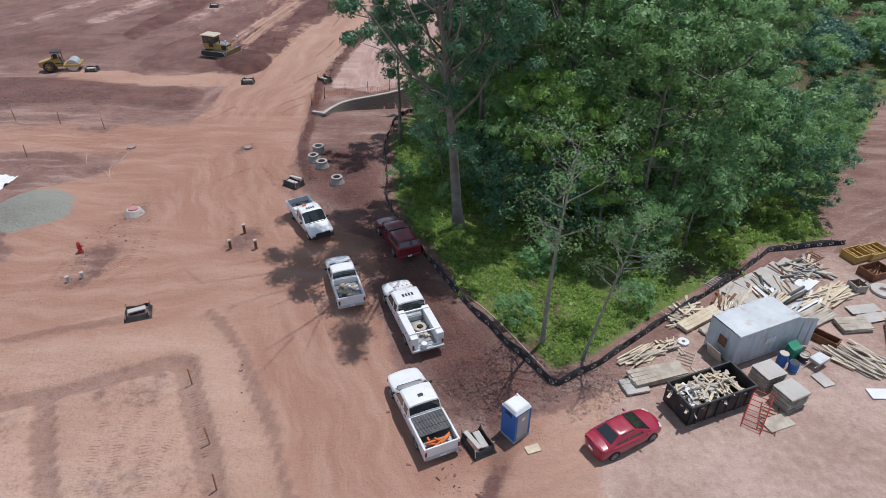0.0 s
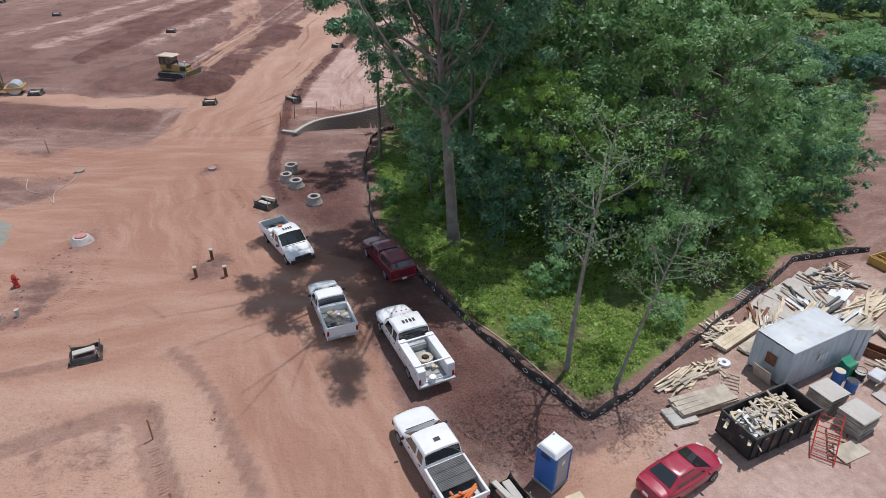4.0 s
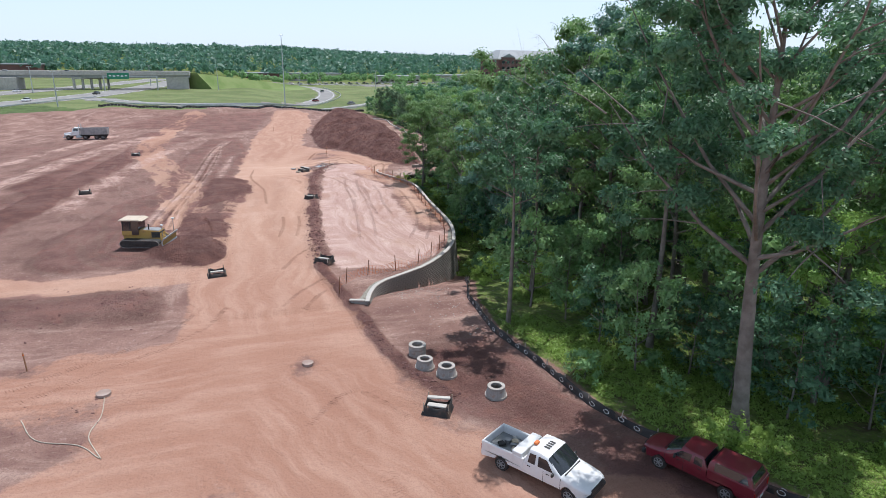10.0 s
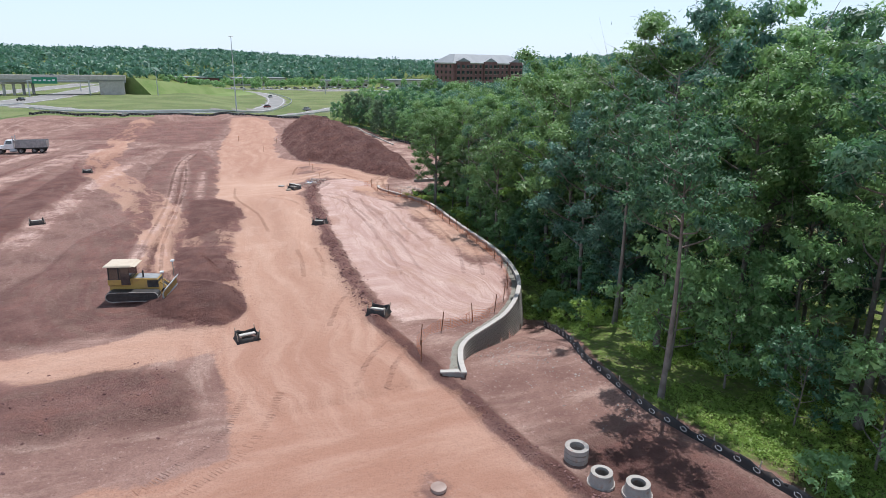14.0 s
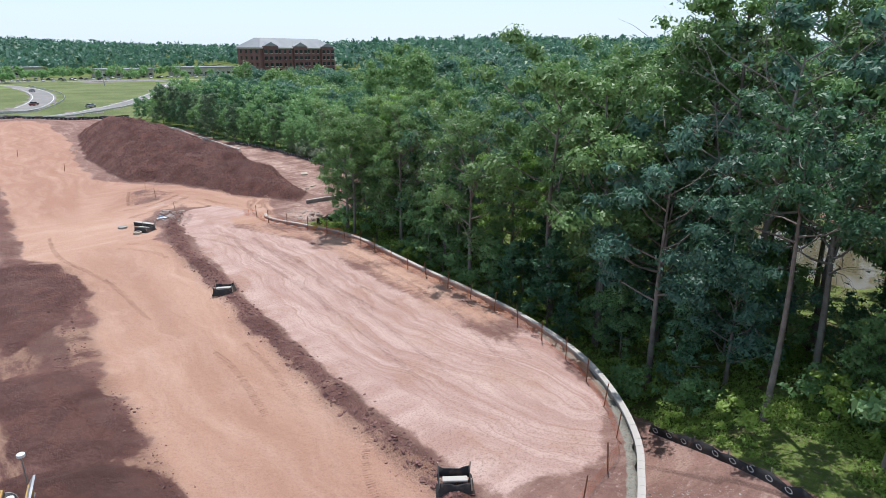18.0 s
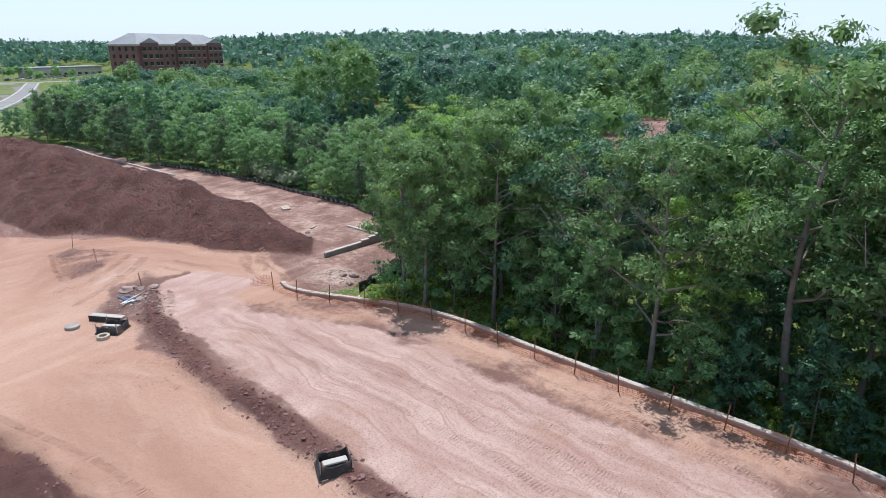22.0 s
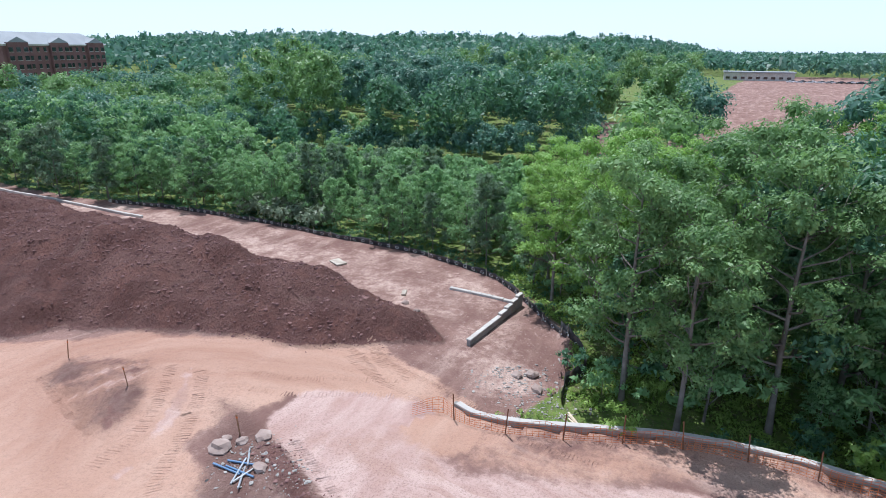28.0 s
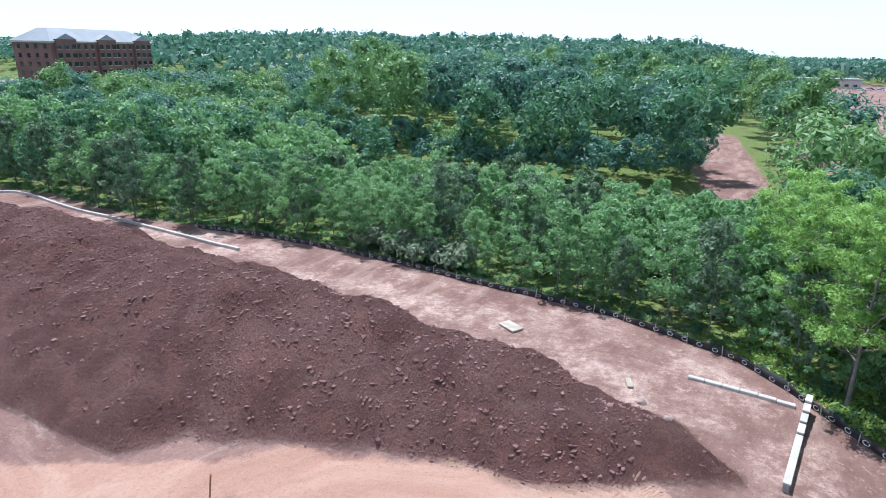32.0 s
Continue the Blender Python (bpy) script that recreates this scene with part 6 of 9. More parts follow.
def front_rear(c, L, W, z_light, bumper_mat, grille=True):
    part("bumper", bm_box(W * 0.9, 0.2, 0.26, 0, L / 2 - 0.06, 0.40, bevel=0.06), M["plastic_dark"], c, "dark front bumper")
    part("bumper", bm_box(W * 0.96, 0.16, 0.22, 0, -L / 2 + 0.02, 0.42, bevel=0.04), bumper_mat, c)
    for s in (-1, 1):
        part("headlight", bm_box(0.30, 0.1, 0.20, s * (W / 2 - 0.28), L / 2 - 0.14, z_light - 0.02, (0, 0, -s * 18), 0.03), M["lamp_white"], c, "clear headlight lens")
        part("tail_light", bm_box(0.13, 0.05, 0.32, s * (W / 2 - 0.09), -L / 2 - 0.005, z_light - 0.02, bevel=0.015), M["lamp_red"], c, "red tail light lens")
        part("mirror", bm_box(0.2, 0.1, 0.17, s * (W / 2 + 0.12), L / 2 - 1.75, 1.12, bevel=0.03), M["plastic_dark"], c, "dark door mirror")
    if grille:
        part("grille", bm_box(W * 0.6, 0.08, 0.30, 0, L / 2 - 0.0, z_light - 0.1, bevel=0.03), M["plastic_dark"], c, "dark slotted grille")
    part("plate", bm_box(0.31, 0.02, 0.15, 0, -L / 2 - 0.07, 0.50), M["white_plastic"], c, "pale blank number plate")


def roof_bars(c, y, z, w=0.9):
    """Markings on a roof that stand for unreadable characters."""
    for k in range(4):
        part("marking", bm_box(w / 7, 0.3, 0.006, (k - 1.5) * w / 4.4, y, z), M["plastic_dark"], c, "dark roof marking bar")


def pickup(label, x, y, rz, paint_name, L=5.85, W=2.0, wb=3.7, hood=1.35, cab=2.1, H=1.88, bed="open", name="pickup_truck", panes=((0.06, 0.46), (0.52, 0.84))):
    c = thing(name, label, "truck", x, y, None, rz)
    P = M[paint_name]
    yh, yc = L / 2 - hood, L / 2 - hood - cab
    yf = L / 2 - 0.95
    floor = 0.80
    top = [(-L / 2, 0.55), (-L / 2, floor), (yc, floor), (yc, 0.86), (L / 2 - 0.14, 0.86), (L / 2 - 0.05, 0.8), (L / 2, 0.66)]
    bm = bmesh.new()
    extrude_profile(bm, outline(L, wb, yf, top, r=0.42), W, bevel=0.05)
    for yy in (L / 2 - 0.1, L / 2 - 0.4, L / 2 - 0.8):
        bmesh.ops.bisect_plane(bm, geom=bm.verts[:] + bm.edges[:] + bm.faces[:], plane_co=(0, yy, 0), plane_no=(0, 1, 0))
    for xx in (-0.6, -0.3, 0, 0.3, 0.6):
        bmesh.ops.bisect_plane(bm, geom=bm.verts[:] + bm.edges[:] + bm.faces[:], plane_co=(xx, 0, 0), plane_no=(1, 0, 0))
    for v in bm.verts:
        if v.co.y > yh - 0.05:
            k = (v.co.y - yh) / hood
            v.co.x *= 1 - 0.12 * k ** 3
            v.co.y -= 0.30 * k * (abs(v.co.x) / (W / 2)) ** 3
    part("body", bm, P, c, flat=False)
    cab_shell(c, L, W, yh, yc, H, P, len(panes))
    part("wiper_cowl", bm_box(W * 0.74, 0.07, 0.02, 0, yh + 0.1, 1.185, (-20, 0, 0), 0.008), M["plastic_dark"], c, "dark wiper cowl")
    for xx in (-W / 2 + 0.14, W / 2 - 0.14):
        for yy in (yf, yf - wb):
            wheel(c, xx, yy)
    front_rear(c, L, W, 0.74, M["galv"] if bed != "cap" else M["dark_red"])
    for s in (-1, 1):
        for k in range(len(panes)):
            yy = yc + (panes[k][0] + panes[k][1]) / 2 * (cab + 0.4)
            part("door_handle", bm_box(0.03, 0.17, 0.04, s * (W / 2 + 0.012), yy - 0.3, 1.02, bevel=0.008), M["plastic_dark"], c)
            part("door_seam", bm_box(0.012, 0.02, 0.62, s * (W / 2 - 0.002), yy + 0.48 - 0.1 * k, 0.50), M["plastic_dark"], c)
    if bed != "service":
        rail = 1.26
        for s in (-1, 1):
            part("bed_side", bm_box(0.13, yc + L / 2, rail - floor + 0.04, s * (W / 2 - 0.065), (yc - L / 2) / 2, floor - 0.04, bevel=0.03), P, c)
        part("tailgate", bm_box(W - 0.26, 0.09, rail - floor, 0, -L / 2 + 0.05, floor, bevel=0.02), P, c)
        part("bed_front", bm_box(W - 0.26, 0.07, rail - floor, 0, yc - 0.04, floor, bevel=0.02), P, c)
        part("bed_liner", bm_box(W - 0.27, yc + L / 2 - 0.14, 0.02, 0, (yc - L / 2) / 2, floor + 0.004), M["steel"], c, "scuffed grey bed floor")
    return c, yc, floor


def pile_of(parent, rng, n, x0, x1, y0, y1, z, mats, big=0.35):
    """Loose bits and pieces lying in a load bed."""
    for k in range(n):
        a = rng.uniform(0, 180)
        sx, sy, sz = rng.uniform(0.12, big), rng.uniform(0.1, big * 1.6), rng.uniform(0.05, 0.24)
        bm = bmesh.new()
        if k % 3:
            box(bm, sx, sy, sz, rng.uniform(x0, x1), rng.uniform(y0, y1), z, (rng.uniform(-9, 9), rng.uniform(-9, 9), a), 0.02)
        else:
            cyl(bm, sx * 0.5, sz + 0.08, rng.uniform(x0, x1), rng.uniform(y0, y1), z, (0, 0, a), 10)
        part("load_piece", bm, M[rng.choice(mats)], parent)


rng = random.Random(21)
# white pick-up with grey bed covers
c, yc, fl = pickup("white crew-cab pickup truck with grey ribbed bed covers", -1.1, 23.5, 23.5, "white", 6.1, 2.03, 3.9, 1.45, 2.35)
for k in range(3):
    part("bed_cover", bm_box(1.78, 0.44, 0.05, 0, yc - 0.30 - 0.46 * k, 1.245, (0, 0, 0), 0.012), M["dark_grey"], c, "dark grey ribbed cover panel")
    for q in range(5):
        part("cover_rib", bm_box(1.7, 0.03, 0.02, 0, yc - 0.14 - 0.46 * k - 0.08 * q, 1.296), M["dark_grey"], c)
for k in range(9):
    bm = bmesh.new()
    rod(bm, (rng.uniform(-0.7, 0.7), -2.9 + rng.uniform(0, 0.5), 0.95 + 0.03 * k), (rng.uniform(-0.7, 0.7), -2.7 + rng.uniform(0, 0.45), 0.98 + 0.03 * k), 0.06, 8)
    part("orange_hose", bm, M["orange"], c, "coiled orange hose in the open bed end")
part("sticker", bm_box(0.3, 0.22, 0.006, 0, yc + 0.75, 1.885), M["plastic_dark"], c)
# white service truck
c, yc, fl = pickup("white crew-cab service truck with utility body and rack", -2.05, 31.75, 21.5, "white", 6.9, 2.1, 4.45, 1.5, 2.45, 1.98, "service", "service_truck")
for s in (-1, 1):
    part("utility_box", bm_box(0.46, yc + 3.42, 0.78, s * 0.83, (yc - 3.45) / 2, 0.78, bevel=0.02), M["white"], c)
    for k in range(4):
        part("box_door", bm_box(0.02, 0.66, 0.56 if k != 2 else 0.3, s * 1.062, yc - 0.42 - 0.72 * k, 0.88 if k != 2 else 1.15, bevel=0.006), M["silver_paint"], c)
        part("box_latch", bm_box(0.015, 0.09, 0.06, s * 1.076, yc - 0.42 - 0.72 * k, 1.2), M["plastic_dark"], c)
part("bed_floor", bm_box(1.2, yc + 3.4, 0.03, 0, (yc - 3.4) / 2, 0.80), M["steel"], c, "dirty grey steel load floor")
part("rear_deck", bm_box(2.05, 0.3, 0.1, 0, -3.5, 0.62, bevel=0.02), M["galv"], c)
for yy in (yc - 0.35, -3.0):
    bm = bmesh.new()
    rod(bm, (-1.02, yy, 1.62), (1.02, yy, 1.62), 0.04, 8)
    for s in (-1, 1):
        rod(bm, (s * 0.95, yy, 1.55), (s * 0.95, yy, 1.64), 0.04, 8)
    part("rack_bar", bm, M["white"], c)
bm = bmesh.new()
ring(bm, 0.42, 0.22, 0.2, 0.84)
bmesh.ops.translate(bm, verts=bm.verts[:], vec=(0.05, yc - 1.35, 0))
part("cable_reel", bm, M["wood_grey"], c, "round wooden cable reel in the bed")
part("bucket", bm_cyl(0.16, 0.36, -0.25, -3.48, 0.72, n=14, r2=0.19), M["white_plastic"], c, "white bucket on the rear deck")
part("toolbox", bm_box(1.1, 0.4, 0.4, 0, yc - 0.3, 0.83, bevel=0.03), M["galv"], c)
pile_of(c, rng, 9, -0.45, 0.45, -2.9, yc - 1.0, 0.83, ["wood", "steel", "plastic_dark", "wood_grey"])
for k in range(5):
    part("roof_lamp", bm_box(0.1, 0.06, 0.05, (k - 2) * 0.3, yc + 1.95, 1.96, bevel=0.015), M["lamp_red"], c, "small amber roof marker lamp")
roof_bars(c, yc + 0.9, 1.985)
# smaller white pick-up, bed full of tools
c, yc, fl = pickup("white extended-cab pickup truck with tools in open bed", -6.9, 35.4, 19, "white", 5.5, 1.9, 3.35, 1.3, 1.95, 1.78)
pile_of(c, rng, 16, -0.6, 0.6, -2.5, yc - 0.3, fl + 0.03, ["wood", "white_plastic", "steel", "plastic_dark", "beige"], 0.4)
# white pick-up facing the other way, with a tool box
c, yc, fl = pickup("white extended-cab pickup truck with bed tool box and beacon", -10.85, 43.9, 211, "white", 5.85, 2.0, 3.7, 1.4, 2.0, 1.9)
part("tool_box", bm_box(1.95, 0.55, 0.35, 0, yc - 0.4, 1.12, bevel=0.03), M["white_plastic"], c, "white cross-bed tool box")
pile_of(c, rng, 8, -0.6, 0.6, -2.6, yc - 0.9, fl + 0.03, ["steel", "plastic_dark", "wood"], 0.35)
part("beacon", bm_box(0.3, 0.18, 0.12, 0.3, yc + 0.3, 1.89, bevel=0.02), M["orange"], c, "orange roof beacon")
roof_bars(c, yc + 0.85, 1.905, 0.8)
# maroon pick-up with a cap
c, yc, fl = pickup("maroon crew-cab pickup truck with matching bed cap in shade", -3.5, 41.2, 24.5, "dark_red", 5.45, 1.85, 3.3, 1.2, 2.1, 1.74, "cap")
greenhouse(c, -2.68, yc, 1.78, 1.22, 1.72, 0.04, 0.25, 0.12, M["dark_red"], ((0.1, 0.86),))


def sedan(label, x, y, rz):
    c = thing("sedan", label, "car", x, y, None, rz)
    L, W = 4.5, 1.74
    top = [(-L / 2, 0.5), (-L / 2 + 0.03, 0.86), (-L / 2 + 0.12, 0.97), (-1.35, 1.02), (0.95, 0.98), (1.9, 0.84), (L / 2 - 0.06, 0.70), (L / 2, 0.5)]
    pts = list(top) + [(L / 2 - 0.05, 0.24)]
    for yc in (1.36, -1.30):
        pts += [(yc + 0.37 * math.cos(t), 0.31 + 0.37 * math.sin(t)) for t in [math.pi * k / 8 for k in range(9)]]
    pts.append((-L / 2 + 0.05, 0.24))
    bm = bmesh.new()
    extrude_profile(bm, pts, W, bevel=0.11)
    for yy in (-2.0, -1.6, -1.0, -0.3, 0.4, 1.0, 1.6, 1.95):
        bmesh.ops.bisect_plane(bm, geom=bm.verts[:] + bm.edges[:] + bm.faces[:], plane_co=(0, yy, 0), plane_no=(0, 1, 0))
    for xx in (-0.6, -0.35, 0, 0.35, 0.6):
        bmesh.ops.bisect_plane(bm, geom=bm.verts[:] + bm.edges[:] + bm.faces[:], plane_co=(xx, 0, 0), plane_no=(1, 0, 0))
    for v in bm.verts:
        k = min(1, abs(v.co.y) / (L / 2))
        v.co.x *= 1 - 0.15 * k ** 3
        v.co.y -= math.copysign(0.28 * k * (abs(v.co.x) / (W / 2)) ** 2, v.co.y) if k > 0.6 else 0
        if v.co.z > 0.6:
            v.co.z -= 0.09 * (abs(v.co.x) / (W / 2)) ** 3
    part("body", bm, M["red"], c, flat=False)
    greenhouse(c, -1.72, 1.2, W - 0.2, 0.93, 1.44, 1.12, 0.85, 0.24, M["red"], ((0.14, 0.46), (0.5, 0.86)))
    for xx in (-0.76, 0.76):
        for yy in (1.36, -1.30):
            wheel(c, xx, yy, 0.31, 0.2)
    for s in (-1, 1):
        part("headlight", bm_box(0.36, 0.2, 0.12, s * 0.55, 1.98, 0.62, (8, 0, -s * 20), 0.03), M["lamp_white"], c, "clear headlight lens")
        part("tail_light", bm_box(0.34, 0.1, 0.14, s * 0.52, -2.07, 0.72, bevel=0.02), M["lamp_red"], c, "red tail light lens")
        part("mirror", bm_box(0.18, 0.1, 0.12, s * 0.93, 0.72, 0.98, bevel=0.03), M["red"], c)
        for yy in (-0.55, 0.35):
            part("door_handle", bm_box(0.02, 0.15, 0.03, s * 0.875, yy, 0.84), M["red"], c)
    part("plate", bm_box(0.31, 0.02, 0.15, 0, -2.262, 0.58), M["white_plastic"], c, "pale blank number plate")
    part("spoiler", bm_box(1.3, 0.14, 0.04, 0, -2.08, 0.995, bevel=0.01), M["red"], c)


sedan("shiny red four-door sedan parked on the dirt", 9.8, 22.1, -62)


def dozer(x, y, rz):
    d = thing("bulldozer", "yellow crawler bulldozer with beige roof pushing dark fill", "machine", x, y, None, rz)
    d.scale = (1.12, 1.14, 0.97)
    for s in (-1, 1):
        path = []
        for k in range(9):
            t = math.pi / 2 + math.pi * k / 8
            path.append((-1.35 + 0.42 * math.cos(t), 0.48 + 0.42 * math.sin(t)))
        for k in range(9):
            t = -math.pi / 2 + math.pi * k / 8
            path.append((1.35 + 0.38 * math.cos(t), 0.46 + 0.40 * math.sin(t)))
        bm = bmesh.new()
        extrude_profile(bm, path, 0.66, s * 1.04, 0.02)
        track = part("track", bm, M["plastic_dark"], d, "muddy steel crawler track")
        for k, (px, pz) in enumerate(path):
            q = path[(k + 1) % len(path)]
            n = max(1, int(math.hypot(q[0] - px, q[1] - pz) / 0.2))
            for j in range(n):
                yy, zz = px + (q[0] - px) * (j + 0.5) / n, pz + (q[1] - pz) * (j + 0.5) / n
                a = math.degrees(math.atan2(q[1] - pz, q[0] - px))
                part("track_shoe", bm_box(0.74, 0.19, 0.05, s * 1.04, yy, zz - 0.025, (a, 0, 0)), M["shoe"], track, "worn bright track shoe")
        part("track_frame", bm_box(0.1, 2.0, 0.3, s * 1.36, 0, 0.32, bevel=0.03), M["plastic_dark"], d)
    bm = bmesh.new()
    extrude_profile(bm, [(-1.7, 0.55), (-1.7, 1.35), (-0.2, 1.35), (-0.2, 1.75), (1.55, 1.62), (1.65, 0.55)], 1.15, 0, 0.04)
    part("engine_body", bm, M["yellow"], d)
    part("engine_panel", bm_box(1.17, 0.75, 0.62, 0, 1.2, 0.92, bevel=0.01), M["plastic_dark"], d, "dark louvred side panel")
    part("bonnet", bm_box(1.0, 1.5, 0.05, 0, 0.75, 1.69, (-4, 0, 0), 0.02), M["steel"], d, "dusty grey bonnet")
    part("cab_lower", bm_box(1.5, 1.55, 0.52, 0, -0.95, 1.2, bevel=0.05), M["yellow"], d)
    bm = bmesh.new()
    box(bm, 1.46, 1.45, 1.1, 0, -0.95, 1.69, taper=(0.95, 0.94))
    part("cab_glass", bm, M["glass"], d, "dark cab windows")
    for sx in (-0.66, 0.66):
        for sy in (-1.6, -0.95, -0.28):
            part("cab_pillar", bm_box(0.09, 0.08, 1.1, sx * 1.06, sy, 1.7, bevel=0.02), M["plastic_dark"], d)
    part("cab_door", bm_box(1.55, 0.62, 1.5, 0, -0.52, 1.24, bevel=0.03), M["glass"], d, "dark glazed cab door")
    bm = bmesh.new()
    box(bm, 1.8, 2.0, 0.17, 0, -0.93, 2.78, bevel=0.05, taper=(0.9, 0.86))
    part("roof", bm, M["beige"], d, "beige cab roof")
    part("roof_visor", bm_box(1.6, 0.25, 0.06, 0, 0.08, 2.78, (-14, 0, 0), 0.02), M["beige"], d)
    bm = bmesh.new()
    rod(bm, (0.35, 0.55, 1.7), (0.35, 0.55, 2.35), 0.06, 8)
    part("exhaust", bm, M["plastic_dark"], d)
    # blade, curved
    bm = bmesh.new()
    n = 7
    prof = [(2.35 - 0.22 * math.sin(math.pi * k / (n - 1)), 0.02 + 1.15 * k / (n - 1)) for k in range(n)]
    pts = prof + [(p[0] - 0.08, p[1]) for p in prof[::-1]]
    extrude_profile(bm, pts, 3.3, 0)
    blade = part("blade", bm, M["galv"], d, "bright worn steel dozer blade")
    part("blade_frame", bm_box(3.0, 0.16, 0.5, 0, 2.15, 0.4, bevel=0.03), M["yellow"], blade)
    for s in (-1, 1):
        bm = bmesh.new()
        rod(bm, (s * 0.62, 0.4, 0.45), (s * 0.62, 2.15, 0.4), 0.09, 8)
        rod(bm, (s * 0.35, 1.6, 1.3), (s * 0.35, 2.15, 0.8), 0.06, 8)
        part("push_arm", bm, M["yellow"], d)
        bm = bmesh.new()
        rod(bm, (s * 1.3, 2.12, 1.1), (s * 1.3, 2.12, 2.45), 0.03, 6)
        mast = part("mast", bm, M["steel"], d)
        part("receiver", bm_cyl(0.14, 0.12, s * 1.3, 2.12, 2.45, n=12), M["white_plastic"], mast, "white receiver on the mast")


def roller(x, y, rz):
    d = thing("roller", "yellow soil roller with steel drum and black canopy", "machine", x, y, None, rz)
    bm = bmesh.new()
    cyl(bm, 0.75, 2.0, -1.0, 1.7, 0.75, (0, 90, 0), 28)
    drum = part("drum", bm, M["galv"], d, "dusty steel drum")
    for s in (-1, 1):
        part("drum_frame", bm_box(0.16, 2.0, 0.32, s * 1.12, 1.7, 0.62, bevel=0.03), M["yellow"], d)
    for yy in (0.72, 2.62):
        part("drum_frame", bm_box(2.35, 0.2, 0.34, 0, yy, 0.62, bevel=0.03), M["yellow"], d)
    for s in (-1, 1):
        wheel(d, s * 0.85, -1.2, 0.72, 0.5, "yellow")
    bm = bmesh.new()
    extrude_profile(bm, [(-2.5, 0.75), (-2.45, 1.25), (-0.9, 1.65), (0.2, 1.6), (0.3, 0.55), (-2.2, 0.55)], 1.25, 0, 0.06)
    part("engine_hood", bm, M["yellow"], d)
    part("platform", bm_box(1.5, 0.9, 0.12, 0, 0.1, 1.0, bevel=0.02), M["plastic_dark"], d)
    part("seat", bm_box(0.5, 0.5, 0.6, 0, -0.35, 1.55, bevel=0.08), M["plastic_dark"], d, "black operator seat")
    for sx in (-0.62, 0.62):
        bm = bmesh.new()
        rod(bm, (sx, -0.6, 1.55), (sx, -0.5, 2.5), 0.045, 8)
        rod(bm, (sx, 0.35, 1.1), (sx, 0.3, 2.5), 0.045, 8)
        part("canopy_post", bm, M["plastic_dark"], d)
    part("canopy", bm_box(1.45, 1.3, 0.09, 0, -0.1, 2.5, bevel=0.03), M["plastic_dark"], d, "black sun canopy")
    bm = bmesh.new()
    rod(bm, (0, 0.35, 1.1), (0, 0.22, 1.75), 0.05, 8)
    cyl(bm, 0.2, 0.03, 0, 0.2, 1.75, (25, 0, 0), 14)
    part("steering_column", bm, M["plastic_dark"], d)


def dump_truck(x, y, rz):
    d = thing("dump_truck", "white-cab dump truck with grey steel tipping body", "truck", x, y, None, rz)
    part("chassis", bm_box(0.9, 9.0, 0.3, 0, 0, 0.75, bevel=0.03), M["plastic_dark"], d)
    bm = bmesh.new()
    extrude_profile(bm, [(2.95, 0.8), (2.95, 1.75), (4.5, 1.5), (4.7, 1.2), (4.7, 0.7)], 1.5, 0, 0.08)
    part("bonnet", bm, M["white"], d)
    for s in (-1, 1):
        part("mudguard", bm_box(0.5, 1.3, 0.16, s * 0.98, 3.9, 1.08, bevel=0.07), M["white"], d)
        part("fuel_tank", bm_cyl(0.32, 1.2, s * 0.95, 0.9, 0.62, (-90, 0, 0), 14), M["galv"], d, "bright round fuel tank")
        part("exhaust_stack", bm_cyl(0.09, 2.6, s * 1.0, 1.3, 0.95, n=10), M["galv"], d, "bright exhaust stack")
    part("cab_lower", bm_box(2.1, 1.55, 0.95, 0, 2.15, 0.95, bevel=0.06), M["white"], d)
    greenhouse(d, 1.4, 2.95, 2.05, 1.88, 2.75, 0.3, 0.05, 0.1, M["white"], ((0.12, 0.85),))
    part("grille", bm_box(1.0, 0.06, 0.75, 0, 4.70, 0.8, bevel=0.02), M["galv"], d, "bright grille")
    part("bumper", bm_box(2.3, 0.2, 0.3, 0, 4.75, 0.45, bevel=0.04), M["galv"], d)
    bm = bmesh.new()
    box(bm, 2.45, 5.6, 0.1, 0, -1.75, 1.15)
    for s in (-1, 1):
        box(bm, 0.08, 5.6, 1.35, s * 1.2, -1.75, 1.15)
    box(bm, 2.45, 0.08, 1.5, 0, 1.02, 1.15)
    box(bm, 2.45, 0.08, 1.3, 0, -4.52, 1.15)
    part("tipping_body", bm, M["steel"], d)
    for s in (-1, 1):
        for k in range(8):
            part("body_rib", bm_box(0.09, 0.1, 1.25, s * 1.28, -4.3 + 0.72 * k, 1.18), M["steel"], d)
        part("top_rail", bm_box(0.14, 5.6, 0.12, s * 1.22, -1.75, 2.46), M["steel"], d)
    bm = bmesh.new()
    bmesh.ops.create_grid(bm, x_segments=8, y_segments=14, size=1)
    for v in bm.verts:
        v.co = Vector((v.co.x * 1.15, v.co.y * 2.7 - 1.75, 1.7 + 0.5 * (1 - v.co.y ** 2) * (1 - v.co.x ** 2)))
    part("load", bm, M["rock"], d, "dark red soil load")
    for yy in (3.75, 0.2, -2.2, -3.55):
        for s in (-1, 1):
            wheel(d, s * 0.98, yy, 0.52, 0.36)


dozer(-32.2, 90.3, -108)
roller(-52.3, 84.6, -75)
dump_truck(-53.0, 190.2, 86)
